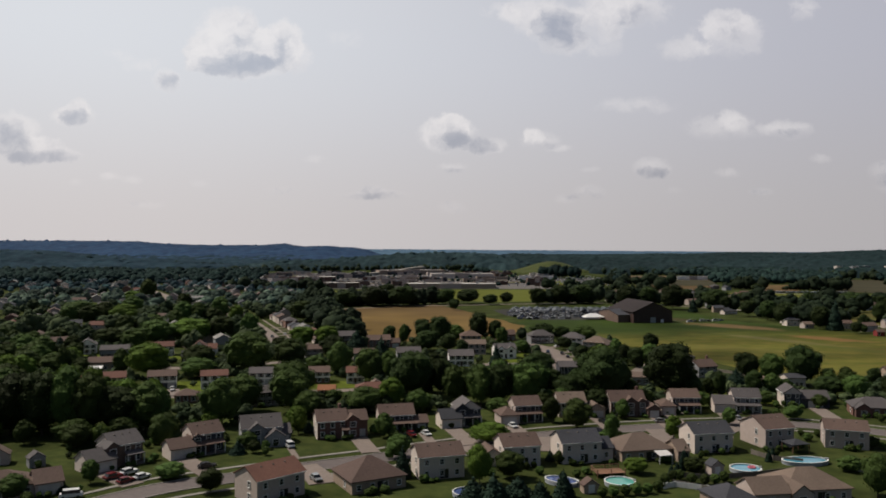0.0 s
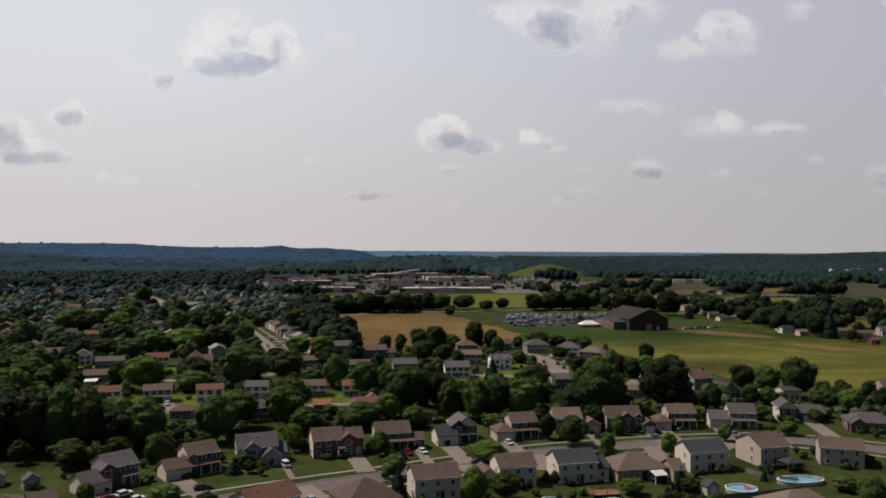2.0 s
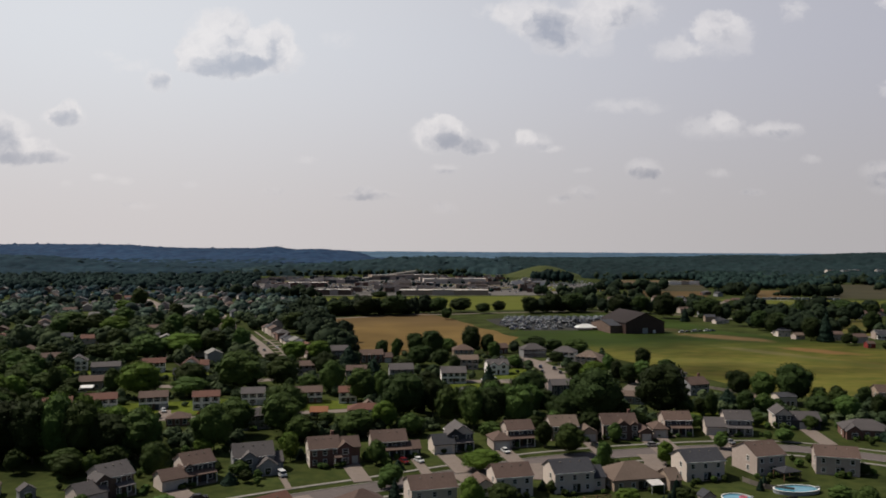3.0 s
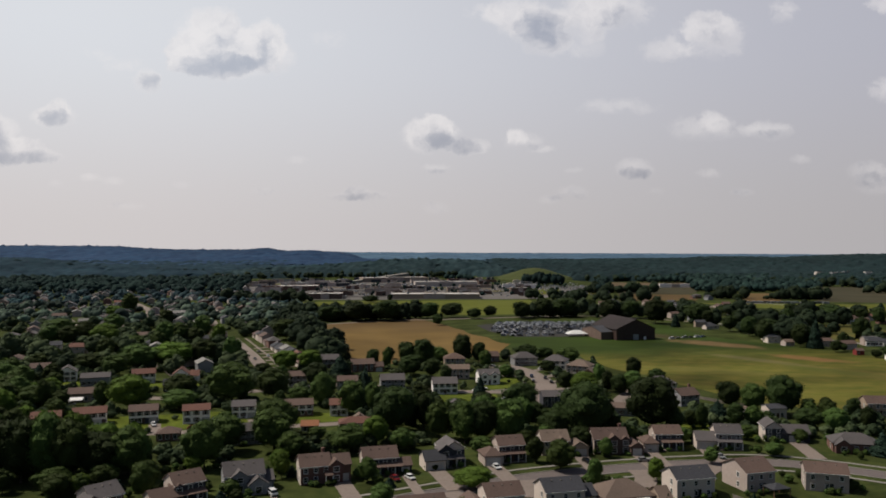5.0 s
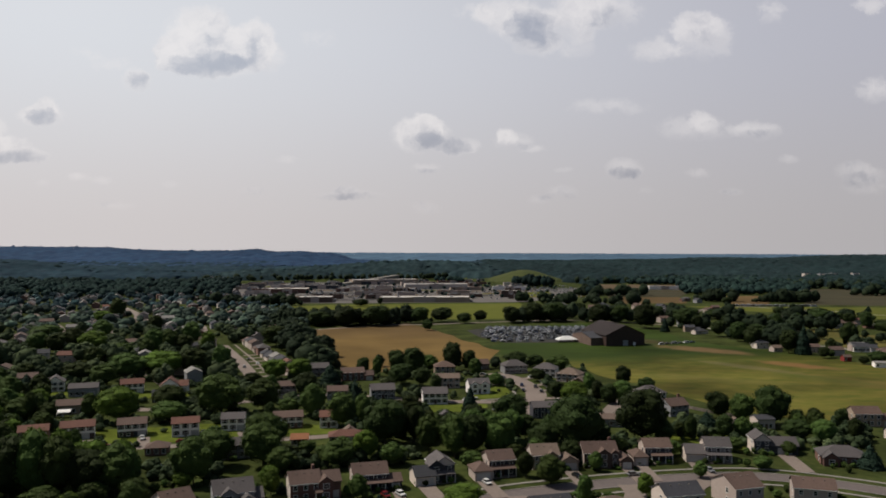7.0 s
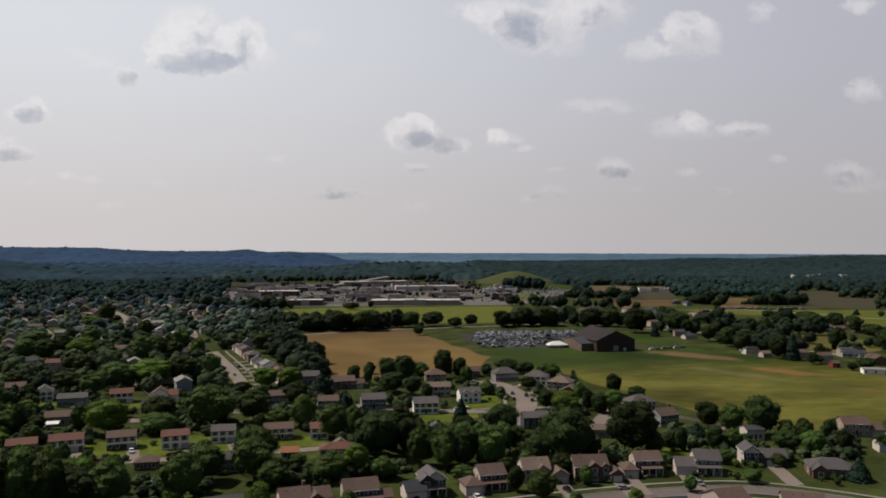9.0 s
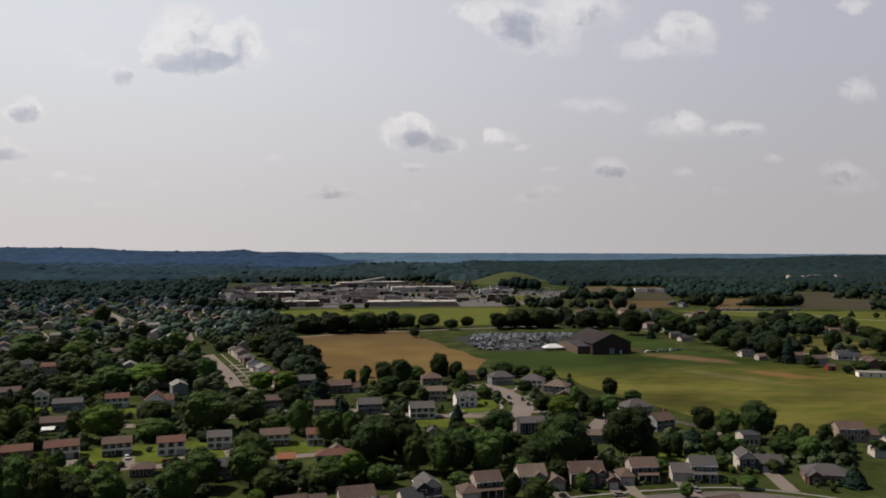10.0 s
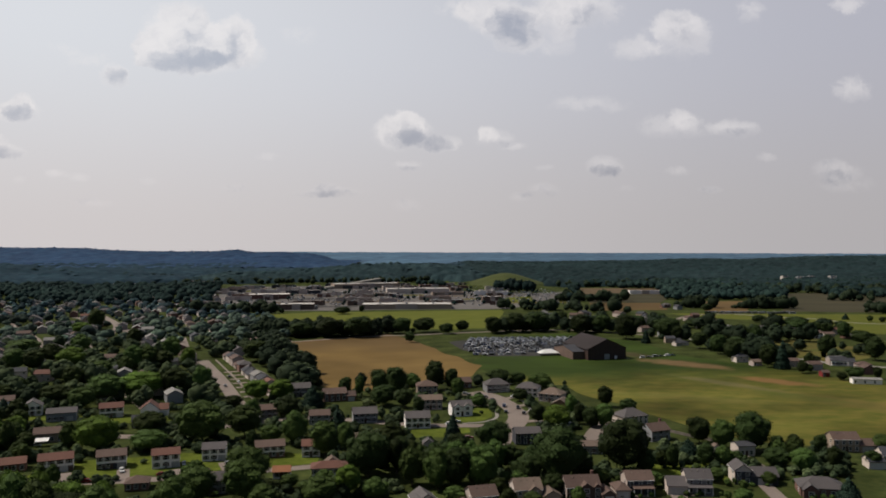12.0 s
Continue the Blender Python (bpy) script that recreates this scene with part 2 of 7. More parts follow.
SIDING = {
    "white": material("white vinyl siding", (0.4784, 0.4094, 0.3634), (0.5428, 0.4674, 0.4186), 0.6, 1.5, 0.004, 0.08, stain=0.08),
    "bright white": material("fresh white siding", (0.7500, 0.7000, 0.6688), (0.8250, 0.7750, 0.7437), 0.6, 1.5, 0.004, 0.06, stain=0.08),
    "cream": material("cream vinyl siding", (0.3319, 0.2731, 0.2444), (0.3866, 0.3170, 0.2849), 0.6, 1.5, 0.004, 0.10, stain=0.08),
    "grey": material("grey vinyl siding", (0.1795, 0.1795, 0.1882), (0.2285, 0.2285, 0.2362), 0.6, 1.5, 0.004, 0.15, stain=0.08),
    "tan": material("tan vinyl siding", (0.2331, 0.1788, 0.1396), (0.2829, 0.2171, 0.1705), 0.6, 1.5, 0.004, 0.12, stain=0.08),
    "brick": material("red brick", (0.1056, 0.0567, 0.0466), (0.1584, 0.0849, 0.0685), 0.9, 5.0, 0.01, 0.18, stain=0.15),
    "brown": material("brown brick", (0.0734, 0.0475, 0.0399), (0.1126, 0.0760, 0.0617), 0.9, 5.0, 0.01, 0.18, stain=0.15),
    "red barn": material("red barn boards", (0.1500, 0.0200, 0.0180), (0.2000, 0.0300, 0.0260), 0.8, 1.5, 0.004, 0.1, stain=0.1),
    "dark": material("dark blue siding", (0.0240, 0.0264, 0.0336), (0.0400, 0.0424, 0.0520), 0.7, 1.5, 0.004, 0.15, stain=0.1)}
ROOFING = {
    "brown": material("brown shingles", (0.0705, 0.0450, 0.0367), (0.0973, 0.0645, 0.0536), 0.9, 3.0, 0.02, 0.12, stain=0.16),
    "red": material("red-brown shingles", (0.0918, 0.0400, 0.0295), (0.1197, 0.0564, 0.0413), 0.9, 3.0, 0.02, 0.12, stain=0.16),
    "tan": material("tan shingles", (0.0971, 0.0696, 0.0549), (0.1269, 0.0926, 0.0743), 0.9, 3.0, 0.02, 0.12, stain=0.16),
    "grey": material("grey shingles", (0.0597, 0.0530, 0.0542), (0.0847, 0.0752, 0.0756), 0.9, 3.0, 0.02, 0.12, stain=0.16),
    "navy": material("charcoal shingles", (0.0256, 0.0264, 0.0320), (0.0416, 0.0424, 0.0496), 0.9, 3.0, 0.02, 0.12, stain=0.16),
    "pale": material("pale grey shingles", (0.1360, 0.1296, 0.1240), (0.1840, 0.1760, 0.1680), 0.9, 3.0, 0.02, 0.15, stain=0.16),
    "orange": material("orange clay shingles", (0.1714, 0.0670, 0.0338), (0.2138, 0.0922, 0.0461), 0.9, 3.0, 0.02, 0.08, stain=0.16)}
WHITE = material("white trim paint", (0.5692, 0.5594, 0.5411), (0.6426, 0.6329, 0.6156), 0.5, 2.0, 0.0, stain=0.06)
GARAGE = material("off-white garage door", (0.3713, 0.3536, 0.3359), (0.4420, 0.4243, 0.4066), 0.5, 1.0, 0.0, 0.15, stain=0.06)
GLASS = material("dark window glass", (0.0120, 0.0136, 0.0160), (0.0176, 0.0200, 0.0240), 0.08, 0.5, 0.0, gloss=0.5)
DOOR = material("dark painted door", (0.0480, 0.0240, 0.0200), (0.0640, 0.0360, 0.0280), 0.5, 2.0, 0.0, 0.3)
WOOD = material("weathered deck wood", (0.1360, 0.0680, 0.0400), (0.1840, 0.1000, 0.0600), 0.8, 2.0, 0.01, 0.15)
FENCE = material("grey fence wood", (0.1200, 0.1040, 0.0880), (0.1680, 0.1440, 0.1240), 0.85, 2.0, 0.01, 0.2)
TRUNK = material("bark", (0.0360, 0.0272, 0.0200), (0.0680, 0.0520, 0.0384), 0.95, 2.0, 0.03, 0.2)
LEAF = material("deciduous leaves", (0.0250, 0.0429, 0.0115), (0.0592, 0.0839, 0.0197), 0.75, 0.35, 0.0, 0.60, gloss=0.06, big=0.4, stain=0.25, island=0.15, thin=0.10)
# the leaves above in darker colours; in the belt they stand in for shade
DARKLEAF = material("darker deciduous leaves", (0.0146, 0.0239, 0.0072), (0.0293, 0.0433, 0.0121), 0.75, 0.35, 0.0, 0.45, gloss=0.06, big=0.4, stain=0.25, island=0.15, thin=0.08)
LIGHTLEAF = material("pale yellow-green leaves", (0.0485, 0.0826, 0.0135), (0.0835, 0.1262, 0.0194), 0.75, 0.35, 0.0, 0.25, gloss=0.06, big=0.4, stain=0.25, island=0.25, thin=0.15)
NEEDLE = material("blue-green needles", (0.0107, 0.0228, 0.0148), (0.0228, 0.0389, 0.0268), 0.8, 0.5, 0.0, 0.25, gloss=0.06, big=0.4, stain=0.25, island=0.25)
WOODS = material("woodland leaves", (0.0282, 0.0448, 0.0224), (0.0564, 0.0753, 0.0342), 0.8, 0.08, 0.0, gloss=0.06, big=0.15, stain=0.30, coord="World", tint=True, thin=0.15)
DARKWOODS = material("dark hedgerow leaves", (0.0113, 0.0200, 0.0109), (0.0226, 0.0327, 0.0167), 0.8, 0.08, 0.0, gloss=0.06, big=0.15, stain=0.30, coord="World", tint=True, thin=0.15)
OLIVE = material("rough olive pasture", (0.0326, 0.0313, 0.0187), (0.0462, 0.0408, 0.0245), 0.95, 0.03, 0.0, gloss=0.05, stain=0.25, coord="World", streak=0.4)
# valley and ridge woods: a little haze mixed into the leaf colours
FARWOODS = material("haze-tinted distant woodland", (0.0098, 0.0214, 0.0203), (0.0174, 0.0320, 0.0279), 0.9, 0.02, 0.0, gloss=0.05, big=0.15, stain=0.30, coord="World", tint=True)
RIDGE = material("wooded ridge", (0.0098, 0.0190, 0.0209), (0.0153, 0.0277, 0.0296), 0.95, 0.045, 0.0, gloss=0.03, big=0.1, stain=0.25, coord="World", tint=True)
KNOLL = material("knoll grass", (0.0384, 0.0487, 0.0167), (0.0576, 0.0655, 0.0228), 0.95, 0.03, 0.0, gloss=0.05, stain=0.2, coord="World")
# garden foliage paled and blued with distance: haze painted into the colour
SUBURB = material("haze-tinted garden foliage", (0.0385, 0.0600, 0.0488), (0.0686, 0.0939, 0.0710), 0.85, 0.08, 0.0, gloss=0.06, big=0.15, stain=0.30, coord="World", tint=True, thin=0.15)
HAZYTREES = material("bluer haze-tinted garden foliage", (0.0310, 0.0554, 0.0625), (0.0538, 0.0852, 0.0919), 0.85, 0.08, 0.0, gloss=0.04, big=0.15, stain=0.30, coord="World", tint=True, thin=0.2)
# woods on the hills: dark green pushed to blue, standing in for haze
HILLWOODS = material("haze-tinted hillside woodland", (0.0124, 0.0251, 0.0370), (0.0184, 0.0359, 0.0478), 0.95, 0.045, 0.0, gloss=0.03, big=0.1, stain=0.3, coord="World", tint=True)
MIDWOODS = material("haze-tinted hill woodland", (0.0136, 0.0263, 0.0312), (0.0241, 0.0407, 0.0446), 0.95, 0.06, 0.0, gloss=0.03, big=0.15, stain=0.35, coord="World", tint=True)
# blue of the far ridge is haze put into the leaf colour
BLUEHAZEWOODS = material("woodland tinted with blue haze", (0.0151, 0.0329, 0.0697), (0.0210, 0.0436, 0.0866), 0.95, 0.01, 0.0, gloss=0.05, big=0.15, stain=0.25, coord="World", tint=True)
# palest layer: the base colour is mostly painted haze
PALEHAZEWOODS = material("woodland paled by painted haze", (0.0560, 0.0944, 0.1400), (0.0640, 0.1040, 0.1520), 1.0, 0.01, 0.0, gloss=0.0, stain=0.1, coord="World", tint=True)


def two_grasses(mat, colour, near, far):
    """A second kind of grass takes over, with a ragged change, from y = near to y = far."""
    nt = mat.node_tree
    hsv = next(n for n in nt.nodes if n.bl_idname == "ShaderNodeHueSaturation")
    first = hsv.inputs["Color"].links[0].from_socket
    place = nt.nodes.new("ShaderNodeNewGeometry").outputs["Position"]
    split = nt.nodes.new("ShaderNodeSeparateXYZ")
    nt.links.new(place, split.inputs[0])
    ragged = nt.nodes.new("ShaderNodeTexNoise")
    ragged.inputs["Scale"].default_value, ragged.inputs["Detail"].default_value = 0.018, 4
    nt.links.new(place, ragged.inputs["Vector"])
    shifted = nt.nodes.new("ShaderNodeMath")
    shifted.operation = "MULTIPLY_ADD"
    shifted.inputs[1].default_value = 110
    nt.links.new(ragged.outputs[0], shifted.inputs[0])
    nt.links.new(split.outputs[1], shifted.inputs[2])
    ramp = nt.nodes.new("ShaderNodeMapRange")
    ramp.interpolation_type = "SMOOTHSTEP"
    ramp.inputs[1].default_value, ramp.inputs[2].default_value = near + 55, far + 55
    nt.links.new(shifted.outputs[0], ramp.inputs[0])
    both = nt.nodes.new("ShaderNodeMix")
    both.data_type = "RGBA"
    both.inputs[7].default_value = (*colour, 1)
    nt.links.new(ramp.outputs[0], both.inputs[0])
    nt.links.new(first, both.inputs[6])
    nt.links.new(both.outputs[2], hsv.inputs["Color"])
    return mat


BIGMEADOW = two_grasses(material("hay meadow", (0.0500, 0.0585, 0.0095), (0.0960, 0.0830, 0.0190), 0.95, 0.14, 0.0, gloss=0.05, big=0.16, stain=0.52, coord="World", streak=0.62), (0.0230, 0.0370, 0.0070), 425, 500)


def bare_spots(mat, spots):
    """Worn patches in a field, each (x, y, half length, half width, turn, strength, colour), with ragged, fading edges."""
    nt = mat.node_tree
    hsv = next(n for n in nt.nodes if n.bl_idname == "ShaderNodeHueSaturation")
    place = nt.nodes.new("ShaderNodeNewGeometry").outputs["Position"]
    ragged = nt.nodes.new("ShaderNodeTexNoise")
    ragged.inputs["Scale"].default_value, ragged.inputs["Detail"].default_value = 0.10, 5
    nt.links.new(place, ragged.inputs["Vector"])
    for x, y, a, b, turn, strength, colour in spots:
        first = hsv.inputs["Color"].links[0].from_socket
        local = nt.nodes.new("ShaderNodeMapping")
        local.vector_type = "TEXTURE"
        local.inputs["Location"].default_value, local.inputs["Rotation"].default_value, local.inputs["Scale"].default_value = (x, y, 0), (0, 0, radians(turn)), (a, b, 1000)
        nt.links.new(place, local.inputs["Vector"])
        far = nt.nodes.new("ShaderNodeVectorMath")
        far.operation = "LENGTH"
        nt.links.new(local.outputs[0], far.inputs[0])
        edge = nt.nodes.new("ShaderNodeMath")
        edge.operation = "ADD"
        nt.links.new(far.outputs[1], edge.inputs[0])
        nt.links.new(ragged.outputs[0], edge.inputs[1])
        ramp = nt.nodes.new("ShaderNodeMapRange")
        ramp.interpolation_type = "SMOOTHSTEP"
        ramp.inputs[1].default_value, ramp.inputs[2].default_value, ramp.inputs[3].default_value, ramp.inputs[4].default_value = 0.9, 1.7, strength, 0.0
        nt.links.new(edge.outputs[0], ramp.inputs[0])
        both = nt.nodes.new("ShaderNodeMix")
        both.data_type = "RGBA"
        both.inputs[7].default_value = (*colour, 1)
        nt.links.new(ramp.outputs[0], both.inputs[0])
        nt.links.new(first, both.inputs[6])
        nt.links.new(both.outputs[2], hsv.inputs["Color"])
    return mat


bare_spots(BIGMEADOW, [(187, 512, 34, 13, -46, 0.95, (0.125, 0.082, 0.040)), (216, 444, 25, 9, -50, 0.95, (0.150, 0.086, 0.034)), (164, 560, 22, 12, -60, 0.6, (0.070, 0.052, 0.028)),
                       (184, 440, 40, 7, -55, 0.5, (0.105, 0.088, 0.045)), (225, 380, 60, 14, -50, 0.35, (0.110, 0.075, 0.030)), (150, 400, 50, 10, -25, 0.3, (0.100, 0.088, 0.028)), (205, 400, 30, 9, -50, 0.45, (0.040, 0.062, 0.010))])
two_grasses(TAN, (0.082, 0.054, 0.024), 560, 640)
FARCARS = material("car paint of many greys", (0.1170, 0.1258, 0.1428), (0.1950, 0.2097, 0.2285), 0.3, 1.0, gloss=0.5, stain=0.02, island=0.9)
RUBBER = material("tyre rubber", (0.0096, 0.0096, 0.0096), (0.0160, 0.0160, 0.0160), 0.8, 4.0)
METAL = material("grey painted steel", (0.2400, 0.2480, 0.2560), (0.3040, 0.3120, 0.3200), 0.5, 1.0, metal=0.3)
PALEROOF = material("pale membrane roof", (0.2546, 0.2365, 0.2218), (0.3894, 0.3622, 0.3401), 0.7, 0.05, 0.0, 0.25, stain=0.2)
WATER = material("pool water", (0.0600, 0.1920, 0.2688), (0.0840, 0.2520, 0.3328), 0.08, 0.8, 0.02, 0.2, gloss=0.5)
TEAL = material("green pool water", (0.0448, 0.2304, 0.1920), (0.0640, 0.2816, 0.2304), 0.08, 0.8, 0.02, gloss=0.5)
# the wall's shade is put into its colour: grey-blue, darker than the rim
POOLWALL = material("pool wall with shade in its colour", (0.22, 0.24, 0.27), (0.30, 0.32, 0.35), 0.6, 1.0, stain=0.15)
NAVY = material("dark blue pool water", (0.0440, 0.0680, 0.1600), (0.0600, 0.0880, 0.2080), 0.08, 0.8, 0.02, gloss=0.5)
PAINT = {
    "white": material("white car paint", (0.4960, 0.4960, 0.4960), (0.5280, 0.5280, 0.5280), 0.25, 1.0, gloss=0.5, stain=0.02),
    "silver": material("silver car paint", (0.2880, 0.2960, 0.3040), (0.3200, 0.3280, 0.3360), 0.25, 1.0, metal=0.5, gloss=0.5, stain=0.02),
    "red": material("red car paint", (0.1040, 0.0072, 0.0088), (0.1200, 0.0100, 0.0112), 0.25, 1.0, gloss=0.5, stain=0.02),
    "black": material("black car paint", (0.0096, 0.0096, 0.0112), (0.0128, 0.0128, 0.0144), 0.2, 1.0, gloss=0.5, stain=0.02),
    "blue": material("blue car paint", (0.0240, 0.0400, 0.0960), (0.0320, 0.0480, 0.1120), 0.25, 1.0, gloss=0.5, stain=0.02),
    "grey": material("grey car paint", (0.0800, 0.0800, 0.0880), (0.0960, 0.0960, 0.1040), 0.25, 1.0, metal=0.4, gloss=0.5, stain=0.02)}


# ---- mesh helpers ----
class Shape:
    """Collects solids into one mesh."""

    def __init__(self):
        self.v, self.f = [], []

    def add(self, verts, faces):
        n = len(self.v)
        self.v += [tuple(p) for p in verts]
        self.f += [tuple(i + n for i in f) for f in faces]
        return self

    def box(self, x0, x1, y0, y1, z0, z1):
        return self.add([(x0, y0, z0), (x1, y0, z0), (x1, y1, z0), (x0, y1, z0), (x0, y0, z1), (x1, y0, z1), (x1, y1, z1), (x0, y1, z1)],
                        [(0, 3, 2, 1), (4, 5, 6, 7), (0, 1, 5, 4), (1, 2, 6, 5), (2, 3, 7, 6), (3, 0, 4, 7)])

    def prism(self, section, a, b, axis="x"):
        """A closed outline of (across, up) drawn out from a to b along the axis; across is y for x, x for y."""
        n = len(section)
        put = (lambda c, p: (c, p[0], p[1])) if axis == "x" else (lambda c, p: (p[0], c, p[1]))
        verts = [put(a, p) for p in section] + [put(b, p) for p in section]
        return self.add(verts, [tuple(range(n))[::-1], tuple(range(n, 2 * n))] + [(i, (i + 1) % n, n + (i + 1) % n, n + i) for i in range(n)])

    def tube(self, points, radii, sides=8):
        """A round bar along points, with a radius at each."""
        n, verts, faces = len(points), [], []
        for k, (p, r) in enumerate(zip(points, radii)):
            d = Vector(points[min(k + 1, n - 1)]) - Vector(points[max(k - 1, 0)])
            q = d.to_track_quat("Z", "Y")
            verts += [Vector(p) + q @ Vector((r * math.cos(2 * math.pi * i / sides), r * math.sin(2 * math.pi * i / sides), 0)) for i in range(sides)]
        for k in range(n - 1):
            faces += [(k * sides + i, k * sides + (i + 1) % sides, (k + 1) * sides + (i + 1) % sides, (k + 1) * sides + i) for i in range(sides)]
        faces += [tuple(range(sides))[::-1], tuple(range((n - 1) * sides, n * sides))]
        return self.add(verts, faces)

    def mesh(self, name, mat, smooth=False):
        me = bpy.data.meshes.new(name)
        me.from_pydata(self.v, [], self.f)
        me.materials.append(mat)
        bm = bmesh.new()
        bm.from_mesh(me)
        bmesh.ops.recalc_face_normals(bm, faces=bm.faces)
        bm.to_mesh(me)
        bm.free()
        if smooth:
            me.polygons.foreach_set("use_smooth", [True] * len(me.polygons))
        return me


def part(name, shape, mat, parent=None, label="", smooth=False):
    """Links a shape (or a mesh that is shared) as one mesh object under a thing or a part."""
    ob = new(name, shape.mesh(name, mat, smooth) if isinstance(shape, Shape) else shape)
    ob.parent = parent
    return tagged(ob, label)


def array_mesh(name, verts, tris, mat, smooth=False, tint=None):
    """A mesh from arrays of corners and triangles."""
    me = bpy.data.meshes.new(name)
    verts, tris = np.asarray(verts, np.float32), np.asarray(tris, np.int32)
    me.vertices.add(len(verts))
    me.vertices.foreach_set("co", verts.ravel())
    me.loops.add(tris.size)
    me.loops.foreach_set("vertex_index", tris.ravel())
    me.polygons.add(len(tris))
    me.polygons.foreach_set("loop_start", np.arange(0, tris.size, 3, dtype=np.int32))
    me.polygons.foreach_set("use_smooth", np.full(len(tris), smooth))
    me.materials.append(mat)
    if tint is not None:
        me.attributes.new("tint", "FLOAT", "POINT").data.foreach_set("value", np.asarray(tint, np.float32))
    me.update(calc_edges=True)
    me.validate()
    return me


# ---- ground, hills, fields ----
def rise(x, y):
    """Height of the land: flat valley, wooded ridges round it, one grassy knoll."""
    x, y = np.asarray(x, float), np.asarray(y, float)
    step = lambda v, a, b: (lambda s: s * s * (3 - 2 * s))(np.clip((v - a) / (b - a), 0, 1))
    wave = 1.4 * np.sin(x / 105 + 1) + 1.0 * np.sin(x / 48 + y / 150) + 0.8 * np.sin(x / 27 + y / 60)
    left_far = np.interp(x, [-2400, -1420, -1140, -1027, -928, -748, -638, -588, -507, -426, -325, -284, -243, -190], [66, 60, 57, 51, 46, 44, 45, 49, 38, 42, 36, 29, 14, 0])
    left_far = (left_far + 0.5 * wave) * np.exp(-((y - 2900) / 330) ** 2) + 6 * np.exp(-((y - 2600) / 150) ** 2) * (1 + 0.5 * np.sin(x / 90)) * step(-x, 300, 420)
    left_near = (np.interp(x, [-1500, -881, -821, -760, -674, -638, -564, -480], [44, 30, 23, 15, 13, 8, 2, 0]) + 0.6 * wave * step(-x, 500, 700)) * np.exp(-((y - 1800) / 190) ** 2)
    middle = (np.interp(x, [-420, -357, -243, -185, -104, -34, 60, 107, 190], [0, 8, 13, 17, 24, 26, 26, 22, 4]) + 0.5 * wave) * np.exp(-((y - 1710) / 85) ** 2)
    right = np.interp(x, [40, 137, 167, 197, 287, 439, 669, 824, 980, 1090, 1216, 1324, 2300], [0, 10, 16, 20, 18, 19, 19, 24, 22, 26, 30, 30, 34])
    fold = 3.5 * np.sin(x / 140 + y / 190) * np.sin(y / 120 - x / 260) * step(y, 1500, 1700) * (1 - step(y, 1900, 2050)) * step(x, 150, 350)
    right = (right + 0.5 * wave) * step(y, 1430, 2080) * (1 - step(y, 2200, 2700)) + fold
    pale = (21 - 0.0068 * x + 0.2 * wave) * step(y, 3000, 4250)
    knoll = 22 * np.exp(-((x - 207) / 56) ** 2 - ((y - 1520) / 110) ** 2)
    return np.maximum.reduce([left_far, left_near, right, middle, pale, knoll, 0 * x])


gx = np.concatenate([np.linspace(-4200, -1300, 40), np.linspace(-1250, 1250, 130), np.linspace(1300, 4200, 40)])
gy = np.concatenate([np.linspace(-1500, 1000, 30), np.linspace(1030, 3500, 120), np.linspace(3540, 4850, 30)])
GX, GY = np.meshgrid(gx, gy)
GZ = rise(GX, GY)
idx = np.arange(GX.size).reshape(GX.shape)
quads = np.stack([idx[:-1, :-1], idx[:-1, 1:], idx[1:, 1:], idx[1:, :-1]], -1).reshape(-1, 4)
tris = np.concatenate([quads[:, [0, 1, 2]], quads[:, [0, 2, 3]]])
ground = new("ground", array_mesh("ground", np.stack([GX, GY, GZ], -1).reshape(-1, 3), tris, GRASS, True))
tagged(ground, "grassy valley floor rising into low wooded ridges", "ground", kind="structure")


def field(name, outline, mat, label, z=0.06, wobble=3.0):
    """A field on the flat: a closed outline with softly uneven edges."""
    pts, n = [Vector((*p, 0)) for p in outline], len(outline)
    ring = []
    for k in range(n):
        p, q = pts[k], pts[(k + 1) % n]
        for s in range(6):
            m = p.lerp(q, s / 6)
            ring.append((m.x + wobble * noise.noise(m * 0.03), m.y + 2 * wobble * noise.noise(m * 0.03 + Vector((9, 9, 9))), z))
    bm = bmesh.new()
    bmesh.ops.triangulate(bm, faces=[bm.faces.new([bm.verts.new(p) for p in ring])])
    bmesh.ops.recalc_face_normals(bm, faces=bm.faces)
    if sum(f.normal.z for f in bm.faces) < 0:
        bmesh.ops.reverse_faces(bm, faces=bm.faces)
    me = bpy.data.meshes.new(name)
    bm.to_mesh(me)
    me.materials.append(mat)
    return tagged(new(name, me), label, "field", kind="structure")


field("meadow", [(45, 520), (60, 560), (48, 600), (60, 665), (150, 690), (190, 640), (199, 557), (221, 510), (246, 482), (256, 446), (300, 405), (420, 330), (330, 250), (190, 292), (150, 305), (128, 330), (115, 362), (100, 404), (92, 440), (60, 462)], BIGMEADOW, "mown meadow of yellow-green grass with dry streaks")
for outline in ([(-128, 275.5), (-95, 277), (-60, 284.5), (-30, 291), (-30, 302), (-62, 312), (-95, 304), (-128, 300)], [(29, 352), (37, 355), (43, 364), (44, 380), (41, 392), (34, 376), (24, 362)],
                [(-8, 326), (18, 326), (30, 334), (30, 343), (14, 340), (-6, 338)], [(-180, 372), (-120, 362), (-100, 366), (-104, 374), (-150, 378), (-180, 386)], [(84, 268), (104, 262), (128, 262), (128, 284), (104, 282), (86, 280)],
                [(64, 352), (76, 356), (84, 372), (74, 384), (66, 376)]):
    field("lawn", outline, LAWN, "bright mown lawn in front of houses", 0.05, 1.5)
